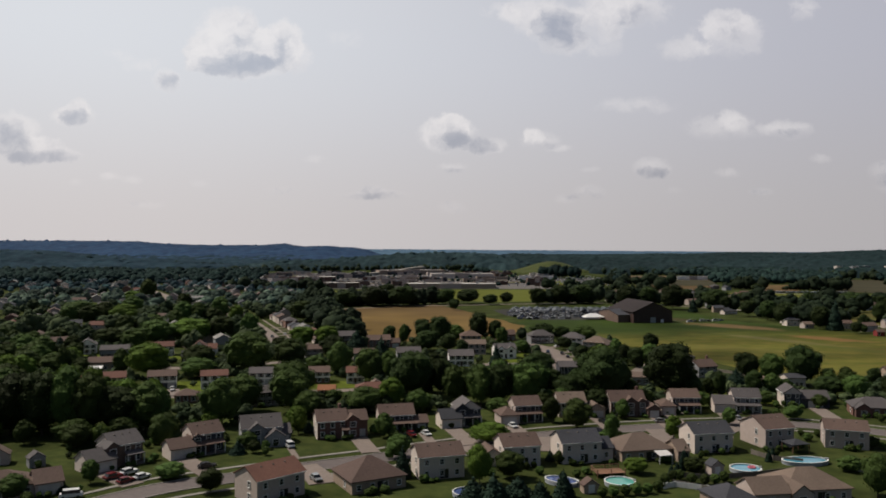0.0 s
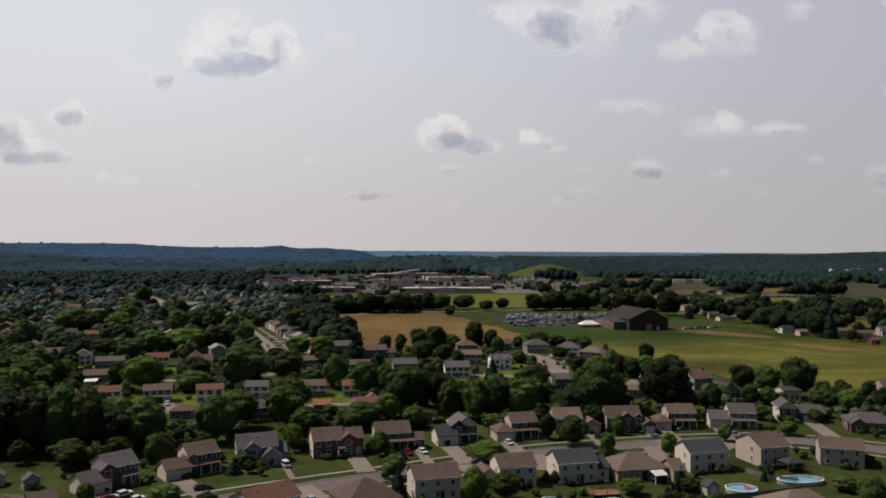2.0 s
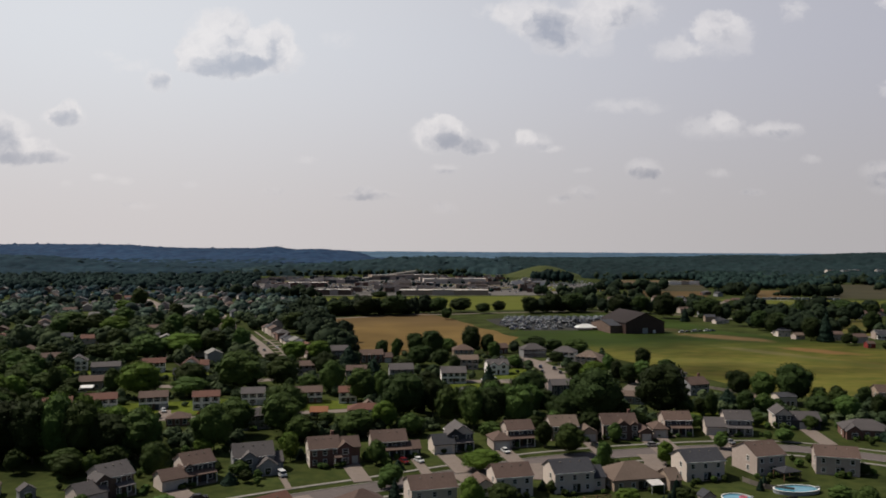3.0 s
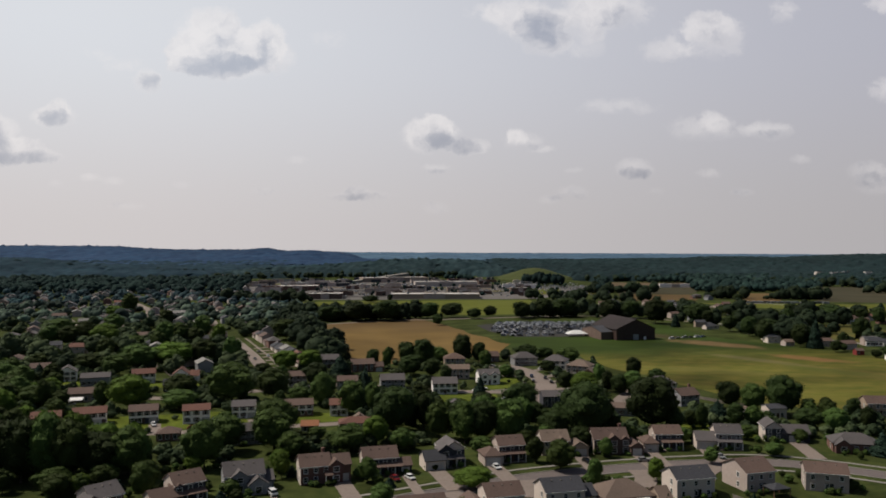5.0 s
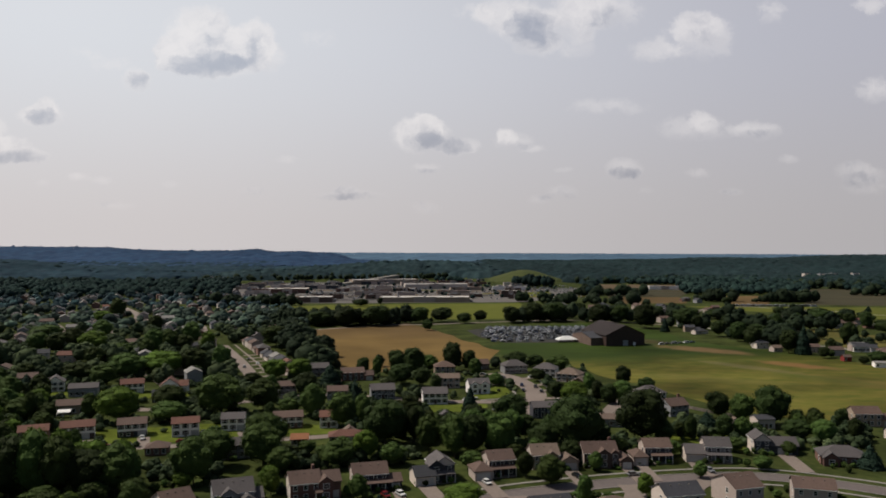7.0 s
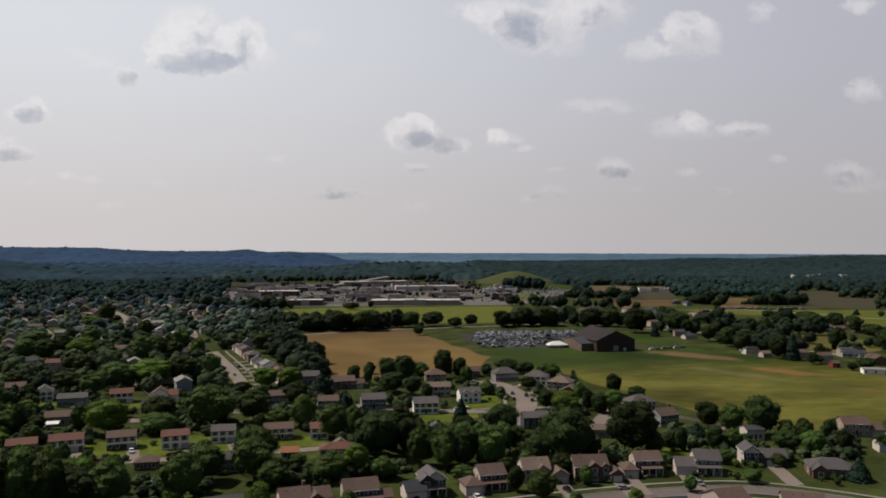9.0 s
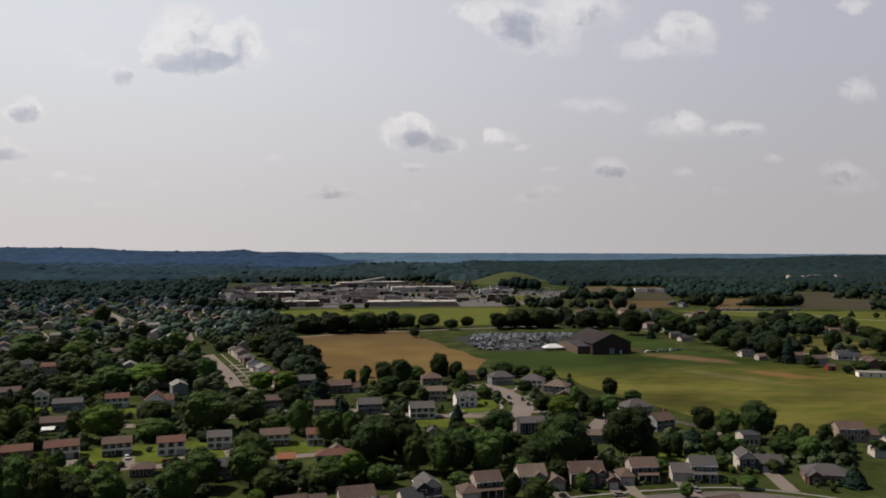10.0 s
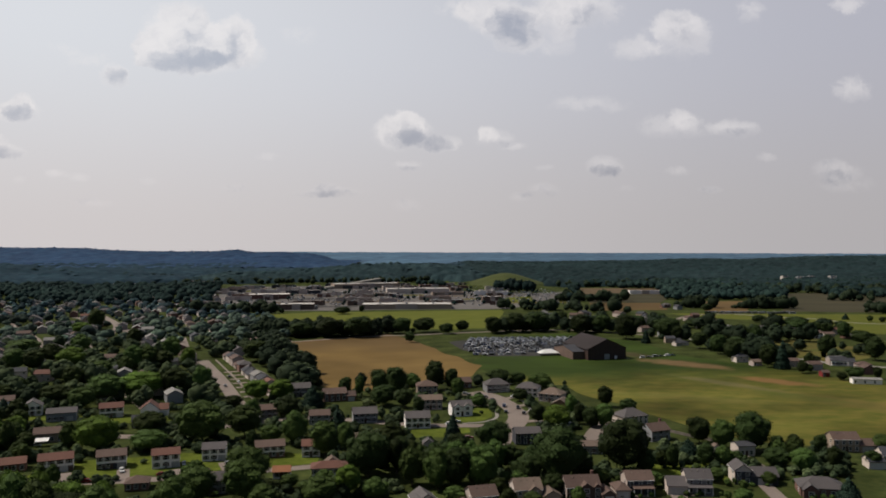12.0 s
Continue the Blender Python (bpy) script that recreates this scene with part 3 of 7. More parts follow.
field("crop_field", [(-98, 648), (-68, 668), (-30, 690), (-8, 700), (17, 637), (36, 563), (54, 512), (42, 472), (-4, 430), (-36, 428), (-60, 518), (-78, 585)], TAN, "field of ripe golden-brown crop", 0.10, 4)
field("green_field", [(-150, 905), (-96, 932), (-43, 930), (36, 936), (123, 944), (118, 890), (84, 742), (44, 735), (-9, 755), (-60, 790), (-109, 825)], BRIGHT, "bright green crop field beside the shops", 0.10)
field("green_patch", [(157, 1158), (200, 1180), (180, 1052), (144, 1049)], BRIGHT, "small bright green plot below the knoll", 0.10, 2)
field("ploughed_field", [(318, 1390), (480, 1365), (430, 1205), (290, 1222)], SOIL, "pinkish brown ploughed field below the woods", 0.10, 5)
field("fallow_field", [(291, 1218), (428, 1202), (345, 1036), (254, 1048)], OLIVE, "grey-green fallow field", 0.10, 3)
field("stubble_field", [(254, 1044), (346, 1032), (318, 925), (226, 925)], TAN, "tan stubble field by the road", 0.10, 3)
field("stubble_field", [(408, 1054), (477, 1057), (402, 893), (354, 898)], TAN, "small tan stubble field by the trees", 0.12, 3)
field("pasture", [(300, 880), (368, 875), (445, 858), (545, 842), (640, 800), (600, 600), (455, 655), (423, 662), (397, 680), (405, 740), (380, 785), (336, 815)], BRIGHT, "yellow-green pasture crossed by a pale track", 0.10)
field("far_field", [(590, 1200), (686, 1215), (780, 1165), (700, 850), (568, 863), (497, 880), (440, 884)], OLIVE, "rough olive field beyond the pasture", 0.12, 6)
field("small_meadow", [(293, 632), (345, 638), (296, 533), (270, 530), (267, 573)], MEADOW, "small dry meadow among houses", 0.10, 2)
field("small_meadow", [(319, 584), (358, 588), (322, 526), (299, 512), (282, 516)], MEADOW, "strip of dry grass beside a lane", 0.10, 2)


def smooth_line(points, steps=8):
    """A Catmull-Rom line through points on the plan."""
    p = [Vector(q) for q in (points[0], *points, points[-1])]
    out = []
    for k in range(1, len(p) - 2):
        for s in range(steps):
            u = s / steps
            out.append(0.5 * (2 * p[k] + (p[k + 1] - p[k - 1]) * u + (2 * p[k - 1] - 5 * p[k] + 4 * p[k + 1] - p[k + 2]) * u * u + (3 * p[k] - p[k - 1] - 3 * p[k + 1] + p[k + 2]) * u ** 3))
    return out + [p[-2]]


def strip(name, points, width, mat, label, category, z=0.12, shift=0.0, thick=0.12):
    """A paved band along a line, standing thick above the ground, shifted to its left by shift."""
    line, shape, rows = smooth_line(points), Shape(), []
    for k, p in enumerate(line):
        d = (line[min(k + 1, len(line) - 1)] - line[max(k - 1, 0)]).normalized()
        side = Vector((-d.y, d.x))
        rows.append((p + side * (shift + width / 2), p + side * (shift - width / 2)))
    verts = [(q.x, q.y, h) for l, r in rows for q, h in ((l, z), (r, z), (r, z - thick), (l, z - thick))]
    faces = []
    for k in range(len(rows) - 1):
        i, j = 4 * k, 4 * k + 4
        faces += [(i, i + 1, j + 1, j), (i + 1, i + 2, j + 2, j + 1), (i + 3, i, j, j + 3)]
    shape.add(verts, faces)
    return tagged(part(name, shape, mat), label, category, kind="structure")


MAIN_STREET = [(-100, 118), (-80, 146), (-62, 168), (-46, 178), (-30, 187), (-18, 193), (-5, 200), (10, 208), (27, 217), (42, 222), (56, 226), (77, 230), (100, 231), (120, 222), (140, 206), (165, 180)]
FAR_STREET = [(-66, 366), (-74, 384), (-81, 404), (-91, 434), (-104, 472), (-119, 512), (-134, 552)]
COURT_STREET = [(40, 424), (48, 412), (53, 392), (55, 366), (51, 348), (43, 328), (37, 305)]
strip("road", MAIN_STREET, 7.4, ASPHALT, "pale worn residential street curving between houses", "road", 0.06)
strip("pavement", MAIN_STREET, 1.2, PAVING, "narrow concrete sidewalk along the street", "pavement", 0.16, 8.2)
strip("pavement", MAIN_STREET, 1.2, PAVING, "narrow concrete sidewalk along the street", "pavement", 0.16, -8.2)
strip("kerb", MAIN_STREET, 0.35, PAVING, "raised concrete kerb", "kerb", 0.18, 3.88)
strip("kerb", MAIN_STREET, 0.35, PAVING, "raised concrete kerb", "kerb", 0.18, -3.88)
strip("road", FAR_STREET, 7.5, CONCRETE, "straight pale concrete street running away through the suburb", "road", 0.06)
strip("pavement", FAR_STREET, 1.3, CONCRETE, "narrow concrete sidewalk along the street", "pavement", 0.16, -8.5)
for d in range(7):
    ax, ay = -85 - 4.6 * d, 418 + 13.5 * d
    strip("driveway", [(ax + 4, ay + 1), (ax + 11, ay + 4), (ax + 18, ay + 7)], 3.4, CONCRETE, "pale concrete driveway off the street", "driveway", 0.10)
strip("road", COURT_STREET, 9.5, CONCRETE, "wide pale concrete street bending into a court", "road", 0.06)
strip("pavement", [(44, 398), (45.5, 380), (44.5, 362), (38, 353), (28, 350)], 1.5, PAVING, "curved concrete sidewalk round a lawn", "pavement", 0.16)
strip("pavement", [(62, 400), (63, 380), (64, 362), (62, 348)], 1.5, PAVING, "concrete sidewalk along the court", "pavement", 0.16)
strip("road", [(51, 346), (30, 346), (5, 350), (-25, 362), (-46, 366), (-75, 352), (-105, 336), (-150, 346), (-210, 372)], 6.5, CONCRETE, "pale side street between gardens", "road", 0.065)
strip("road", [(95, 352), (86, 336), (80, 322), (78, 312)], 9.0, CONCRETE, "pale paved end of a court", "road", 0.06)
strip("road", [(-150, 272), (-118, 272), (-85, 274), (-60, 281), (-40, 284), (-20, 290)], 5.5, CONCRETE, "pale side street past white houses", "road", 0.06)
strip("road", [(-101, 645), (-74, 658), (-22, 686), (7, 690), (60, 706), (144, 722), (204, 684), (234, 664), (266, 758), (311, 844), (368, 869)], 5.0, CONCRETE, "pale lane along the edge of the fields", "road", 0.13)
strip("road", [(234, 664), (262, 570), (268, 535), (279, 521), (286, 500), (308, 488), (330, 462), (400, 410)], 4.5, PAVING, "pale lane past the houses beyond the meadow", "road", 0.13)
strip("road", [(368, 869), (413, 816), (430, 802), (440, 777), (460, 752), (600, 700)], 4.0, PAVING, "pale track across the pasture", "road", 0.14)


for x, y, rx, ry in [(57, 352, 64, 354), (58, 371, 66, 374), (58, 386, 66, 390), (54, 404, 61, 410), (44, 388, 36, 390), (40, 414, 32, 418)]:
    strip("driveway", [(x, y), ((x + rx) / 2, (y + ry) / 2), (rx, ry)], 4.0, CONCRETE, "pale concrete driveway off the court", "driveway", 0.14)
strip("driveway", [(-33, 187), (-29, 180), (-26, 173)], 6.5, CONCRETE, "pale concrete driveway beside a house", "driveway", 0.20)
strip("driveway", [(6, 205), (9, 199), (12, 193)], 5.0, CONCRETE, "pale concrete driveway beside a house", "driveway", 0.20)
strip("driveway", [(27, 215), (28, 207), (27, 200)], 5.0, CONCRETE, "pale concrete driveway beside a house", "driveway", 0.20)
strip("driveway", [(60, 224), (60, 216), (57, 208)], 6.0, CONCRETE, "pale concrete driveway beside a house", "driveway", 0.20)
strip("driveway", [(84, 227), (78, 220), (76, 214)], 5.0, CONCRETE, "pale concrete driveway beside a house", "driveway", 0.20)
for x0, y0, x1, y1 in [(-116.4, 284, -110, 265), (-97.6, 287, -93.5, 275), (-79, 286, -74, 276), (-64, 294, -60, 283), (-146, 358, -141, 342), (-100, 357, -95, 342)]:
    strip("driveway", [(x0, y0), ((x0 + x1) / 2, (y0 + y1) / 2), (x1, y1)], 4.2, CONCRETE, "pale concrete driveway to a white house", "driveway", 0.13)
# ---- houses ----
WINDOW_MESHES = {}


def window(parent, x, y, z, w=1.0, h=1.4, turn=0.0):
    """A framed sash window with glass set in it, facing -y before the turn, its foot at z."""
    if (w, h) not in WINDOW_MESHES:
        s, f = Shape(), 0.10
        s.box(-w / 2 - f, -w / 2, -0.09, 0.0, -f, h + f).box(w / 2, w / 2 + f, -0.09, 0.0, -f, h + f)
        s.box(-w / 2, w / 2, -0.09, 0.0, h, h + f).box(-w / 2 - 0.05, w / 2 + 0.05, -0.14, 0.0, -f - 0.04, -0.002)
        s.box(-w / 2, w / 2, -0.07, 0.0, h / 2 - 0.03, h / 2 + 0.03)
        g = Shape().box(-w / 2, w / 2, -0.03, 0.0, 0, h / 2 - 0.03).box(-w / 2, w / 2, -0.03, 0.0, h / 2 + 0.03, h)
        WINDOW_MESHES[w, h] = s.mesh("window", WHITE), g.mesh("pane", GLASS)
    frame_mesh, pane_mesh = WINDOW_MESHES[w, h]
    ob = part("window", frame_mesh, None, parent)
    ob.matrix_basis = pose(x, y, z, 0, 0, turn)
    part("pane", pane_mesh, None, ob)
    return ob


SHUTTER = Shape().box(-0.18, 0.18, -0.05, 0.0, -0.08, 1.33).mesh("shutter", DOOR)


def block(parent, x0, x1, y0, y1, h, kind, pitch, wall, roof, over=0.4, base=0.0, gutters=False):
    """One volume: walls and the roof on it. kind: gx, gy (ridge along x, y) or hip."""
    t, k = 0.2, math.tan(radians(pitch))
    if kind == "hip":
        part("wall", Shape().box(x0, x1, y0, y1, base, h), wall, parent)
        X0, X1, Y0, Y1 = x0 - over, x1 + over, y0 - over, y1 + over
        half = min(X1 - X0, Y1 - Y0) / 2
        top, s = h + half * k, Shape()
        if X1 - X0 >= Y1 - Y0:
            ridge = [(X0 + half, (Y0 + Y1) / 2, top), (X1 - half + 0.01, (Y0 + Y1) / 2, top)]
            faces = [(0, 1, 2, 3), (4, 5, 9, 8), (6, 7, 8, 9), (5, 6, 9), (7, 4, 8)]
        else:
            ridge = [((X0 + X1) / 2, Y0 + half, top), ((X0 + X1) / 2, Y1 - half + 0.01, top)]
            faces = [(0, 1, 2, 3), (5, 6, 9, 8), (7, 4, 8, 9), (4, 5, 8), (6, 7, 9)]
        s.add([(X0, Y0, h - t), (X1, Y0, h - t), (X1, Y1, h - t), (X0, Y1, h - t), (X0, Y0, h), (X1, Y0, h), (X1, Y1, h), (X0, Y1, h)] + ridge,
              faces + [(0, 1, 5, 4), (1, 2, 6, 5), (2, 3, 7, 6), (3, 0, 4, 7)])
        return part("roof", s, roof, parent)
    a0, a1, b0, b1 = (y0, y1, x0, x1) if kind == "gx" else (x0, x1, y0, y1)
    axis, mid = ("x" if kind == "gx" else "y"), (a0 + a1) / 2
    rise_by = (a1 - a0) / 2 * k
    part("wall", Shape().prism([(a0, base), (a1, base), (a1, h), (mid, h + rise_by), (a0, h)], b0, b1, axis), wall, parent)
    e = h - over * k + 0.01
    section = [(a0 - over, e), (mid, h + rise_by + 0.01), (a1 + over, e), (a1 + over, e + t), (mid, h + rise_by + t), (a0 - over, e + t)]
    ob = part("roof", Shape().prism(section, b0 - over * 0.7, b1 + over * 0.7, axis), roof, parent)
    for a in (a0 - over - 0.1, a1 + over) if gutters else ():
        trim = Shape().prism([(a, e - 0.02), (a + 0.1, e - 0.02), (a + 0.1, e + 0.14), (a, e + 0.14)], b0 - over * 0.7, b1 + over * 0.7, axis)
        part("gutter", trim, WHITE, parent, "white rain gutter")
    return ob


def house(x, y, rot, W=10.0, D=8.5, H=5.5, kind="gx", pitch=30, wall="white", roof="brown", front="", wing=None, gables=(), porch=None,
          back=False, chimney=False, plain=0, drive=0.0, label="", wing_roof="", lower="", garage=None):
    """A house whose near facade stands with its middle at (x, y), facing -y before the turn by rot.
    wing: (side, width, depth, forward, height, kind) of the garage. gables: (middle, width, forward, height) of cross gables.
    lower: another facing of the lower storey. garage: the middle of a garage door in the front."""
    ob = tagged(new("house"), label or f"{'two-storey' if H > 4 else 'single-storey'} {wall} house with a {roof} shingle roof", "house", "houses of the suburb")
    wm, rm = SIDING[wall], ROOFING[roof]
    f = 0.95 if back else 0.89
    W, D, H, pitch = W * f, D * f, H * 0.89, pitch * 0.92
    gables = [(gm * f, gw * f, gf, gh) for gm, gw, gf, gh in gables]
    porch = porch and (porch[0] * f, porch[1] * f)
    wing = wing and (wing[0], wing[1] * f, wing[2] * f, *wing[3:])
    extra = wing[1] if wing else 0.0
    shift = (extra / 2 if wing and wing[0] == "L" else -extra / 2) if wing else 0.0
    x0, x1 = shift - W / 2, shift + W / 2
    block(ob, x0, x1, 0, D, H, kind, pitch, wm, rm, gutters=plain < 1)
    if front:
        part("facing", Shape().box(x0 + 0.02, x1 - 0.02, -0.07, 0.05, 0, H - 0.35), SIDING[front], ob, f"{front} facing on the front")
    if lower:
        part("lower_facing", Shape().box(x0 + 0.02, x1 - 0.02, -0.09, 0.05, 0, 0.46 * H), SIDING[lower], ob, f"{lower} facing on the lower storey")
    face = -0.095 if lower else -0.075 if front else -0.005
    if garage is not None:
        s = Shape()
        for r in range(4):
            s.box(garage - 1.35, garage + 1.35, face - 0.06, face + 0.02, 0.05 + 0.52 * r, 0.55 + 0.52 * r)
        part("garage_door", s, GARAGE, ob, "pale panelled garage door")
    storeys = 2 if H > 4 else 1
    for s in range(storeys):
        n = max(2, round(W / (3.4 if back else 2.7)))
        z = 0.75 + 0.49 * H * s
        for k in range(n):
            wx = x0 + W * (k + 0.5) / n
            if porch and s == 0 and abs(wx - (porch[0] + porch[1]) / 2) < 0.9:
                continue
            if garage is not None and s == 0 and abs(wx - garage) < 2.0:
                continue
            if any(abs(wx - g[0]) < g[1] / 2 + 0.5 and z > -1 for g in gables):
                continue
            if plain < 2 or plain == 2 and (k + s) % 2 == 0:
                window(ob, wx, face if s == 0 or not lower else -0.005, z, 1.15 if plain == 1 else 1.0 if not back else 0.9, 1.45 if plain == 1 else 1.25 if not back else 1.1)
                for e in (-0.87, 0.87) if plain == 1 and wall in ("bright white", "cream", "grey") else ():
                    part("shutter", SHUTTER, None, ob, "dark window shutter").matrix_basis = pose(wx + e, face if s == 0 or not lower else -0.005, z)
        if plain < 1:
            window(ob, x0 - 0.005, D * 0.35, z, 0.9, 1.2, -90)
            window(ob, x1 + 0.005, D * 0.6, z, 0.9, 1.2, 90)
    if back:
        wx = x0 + W * 0.55
        part("sliding_door", Shape().box(wx - 1.0, wx - 0.03, -0.06, 0, 0.15, 2.15).box(wx + 0.03, wx + 1.0, -0.06, 0, 0.15, 2.15), GLASS, ob, "dark glass sliding door")
    for gm, gw, gf, gh in gables:
        gh *= 0.89
        block(ob, gm - gw / 2, gm + gw / 2, -gf, D * 0.5, gh, "gy", 36, SIDING[front or wall], rm, 0.3)
        for s in range(2 if gh > 4 else 1):
            window(ob, gm, -gf - 0.005, 0.75 + 0.49 * gh * s, 1.5, 1.3)
    if porch:
        p0, p1 = porch
        part("porch_roof", Shape().prism([(-2.3, 2.55), (-0.08, 3.25), (-0.08, 3.4), (-2.3, 2.72)], p0, p1, "x"), rm, ob)
        part("porch_floor", Shape().box(p0, p1, -2.2, -0.08, 0, 0.25), CONCRETE, ob)
        n = max(2, round((p1 - p0) / 2.4) + 1)
        for k in range(n):
            px = p0 + 0.15 + (p1 - p0 - 0.3) * k / (n - 1)
            part("column", Shape().tube([(px, -2.1, 0.25), (px, -2.1, 2.6)], [0.13, 0.11], 6), WHITE, ob)
    if not back and plain < 2:
        dx_ = (porch[0] + porch[1]) / 2 if porch else (x0 + x1) / 2
        part("door", Shape().box(dx_ - 0.5, dx_ + 0.5, face - 0.05, 0, 0.2, 2.25), DOOR, ob, "dark front door")
    if wing:
        side, gw, gd, gf, gh, gk = wing
        gh *= 0.93
        g0, g1 = (x0 - gw, x0 - 0.02) if side == "L" else (x1 + 0.02, x1 + gw)
        block(ob, g0, g1, -gf, gd - gf, gh, gk, 30, wm if not front or side == "L" else SIDING[front], ROOFING[wing_roof or roof])
        if not back:
            gx_ = (g0 + g1) / 2
            wide = min(4.5, gw - 1.2)
            s = Shape()
            for r in range(4):
                s.box(gx_ - wide / 2, gx_ + wide / 2, -gf - 0.05, -gf + 0.02, 0.05 + 0.54 * r, 0.57 + 0.54 * r)
            part("garage_door", s, GARAGE, ob, "pale panelled garage door")
            if drive:
                s = Shape().box(gx_ - wide / 2 - 0.2, gx_ + wide / 2 + 0.2, -gf - drive - 4.5, -gf - 0.1, 0.0, 0.19)
                d = part("driveway", s, CONCRETE)
                d.matrix_world = pose(x, y, 0, 0, 0, rot)
                tagged(d, "pale concrete driveway in front of a garage", "driveway", kind="structure")
        elif plain < 1:
            window(ob, (g0 + g1) / 2, -gf - 0.005, 0.9, 0.9, 1.1)
    if chimney:
        part("chimney", Shape().box(x1 - 1.8, x1 - 1.0, D * 0.55, D * 0.55 + 0.8, H, H + D * 0.29 + 1.3), SIDING["brick"], ob, "brick chimney")
    if plain < 1:
        for k in range(3 if kind == "gx" else 0):
            vx = x0 + W * (0.25 + 0.25 * k)
            part("roof_vent", Shape().box(vx - 0.15, vx + 0.15, D * 0.38 - 0.3, D * 0.38, H, H + D * 0.36 * math.tan(radians(pitch)) + 0.38), FENCE, ob, "small grey roof vent")
    ob.matrix_basis = pose(x, y, 0, 0, 0, rot)
    return ob


# the row that fronts the street from beyond
house(-77.2, 186, 48, 8.5, 9, 5.6, "gx", 32, "white", "grey", "brown", ("L", 7.5, 8, 2.5, 3.0, "gx"), [(-0.6, 3.6, 0.8, 5.4)], (2.6, 7.4), drive=10, label="two-storey house, dark brick front, grey roof, white sides")
house(-61.3, 197, 38, 8.8, 8.5, 5.6, "gx", 32, "white", "brown", "dark", ("L", 7.0, 7, 2.0, 3.0, "gx"), [(0.2, 2.4, 0.5, 5.0)], (-1.2, 7.6), drive=12, label="two-storey house with brown roof and long white-columned porch")
house(-46, 207, 20, 11.5, 9, 5.2, "gx", 36, "grey", "grey", "grey", ("R", 2.6, 7, 0.2, 3.0, "gx"), [(-2.8, 5.0, 1.0, 4.8), (2.2, 5.6, 3.2, 2.9)], None, drive=12, label="grey brick house with several steep grey gables")
house(-27, 214, 17, 9.2, 9, 5.5, "gx", 33, "white", "brown", "brick", ("R", 6.2, 8, -0.4, 5.0, "gx"), [(3.0, 4.0, 0.7, 5.5)], (-0.6, 1.8), drive=13, chimney=True, label="red brick two-storey house with brown roof and white entry")
house(-11, 222, 13, 11.0, 8.5, 5.3, "gx", 34, "cream", "brown", "dark", ("R", 4.0, 6, 1.5, 2.9, "gx"), [], (-5.0, 4.6), drive=14, label="cream two-storey house, brown roof, dark porch front")
house(5, 229, 15, 7.2, 9, 5.6, "gy", 36, "white", "grey", "dark", ("L", 6.8, 8, 2.8, 3.1, "gx"), [(0.6, 4.6, 0.5, 5.5)], (0.4, 6.6), drive=15, wing_roof="navy", label="white house with dark gable front and charcoal garage roof")
house(22.7, 234, 12, 9.0, 8.5, 5.4, "gx", 31, "cream", "brown", "dark", ("L", 6.0, 8, 3.4, 3.2, "hip"), [], (-1.0, 7.2), drive=12, label="cream two-storey house with brown roof and projecting garage")
house(42, 241, 5, 9.5, 9, 5.0, "gx", 34, "white", "tan", "tan", ("R", 6.0, 7, 2.0, 3.0, "gy"), [(-1.0, 4.4, 0.8, 4.6)], None, drive=12, label="tan house with white side gable and attached garage")
house(58.5, 242, 3, 12.0, 9, 5.2, "gx", 35, "cream", "brown", "brown", ("R", 4.4, 8, 2.6, 3.0, "gy"), [(-1.5, 4.6, 1.2, 5.0), (2.6, 3.4, 0.6, 4.8)], None, drive=12, chimney=True, label="brown brick house with several front gables")
house(73.6, 247, 0, 9.5, 8.5, 5.4, "gx", 30, "cream", "brown", "dark", ("L", 5.0, 8, 3.5, 3.1, "hip"), [], (-0.6, 7.0), drive=12, label="cream two-storey house, brown roof, brick garage front")
house(91.7, 247, -7, 9.0, 8.5, 5.5, "gx", 32, "white", "grey", "grey", ("L", 6.8, 8, 1.0, 3.1, "gx"), [], (-1.0, 7.6), drive=12, label="white two-storey house with white-columned porch and grey roof")
house(117, 255, -8, 6.0, 9, 5.2, "gy", 38, "white", "grey", "dark", ("R", 9.5, 8, 0.2, 3.2, "gx"), [], None, drive=16, label="dark-fronted house with steep gable and grey garage roof")
house(132, 241, -16, 15.0, 10, 3.2, "hip", 30, "brick", "grey", "", None, [(-4.5, 5.0, 2.2, 2.9)], None, label="single-storey brick house with grey hip roof")
house(172, 292, -6, 11, 9, 5.4, "gx", 30, "tan", "brown", "", ("R", 6, 7, 0.5, 3.0, "gx"), label="tan two-storey house with brown roof at the meadow edge")
house(172, 270, -10, 11, 9, 5.2, "gx", 30, "white", "navy", "", ("L", 6, 7, 1.5, 3.0, "gx"), label="white house with charcoal roof")

# the row that turns its back gardens to the climb
house(-33, 162, 45, 12.0, 9, 5.6, "gx", 29, "cream", "red", back=True, label="cream two-storey house with red-brown roof, seen from the garden")
house(-13.5, 168, 28, 13.0, 12, 3.1, "hip", 33, "tan", "brown", back=True, label="single-storey house under a large brown hip roof")
house(-0.2, 177, 15, 11.0, 8.5, 5.7, "gx", 29, "white", "brown", back=True, label="white two-storey house with brown roof and garden windows")
house(16.6, 186, 13, 9.5, 8.5, 5.5, "gx", 30, "white", "brown", wing=("L", 4.5, 7, -2.0, 3.0, "gy"), back=True, label="white two-storey house with brown roof and low side wing")
house(35, 190, 13, 10.5, 8.5, 5.6, "gx", 31, "white", "navy", wing=("R", 3.6, 7, -1.0, 3.3, "gx"), back=True, label="off-white two-storey house with charcoal roof")
house(51, 192, 12, 14.0, 11, 3.1, "hip", 31, "tan", "tan", wing=("R", 3.2, 7, 2.5, 2.9, "gx"), back=True, label="single-storey tan house with a broad hip roof")
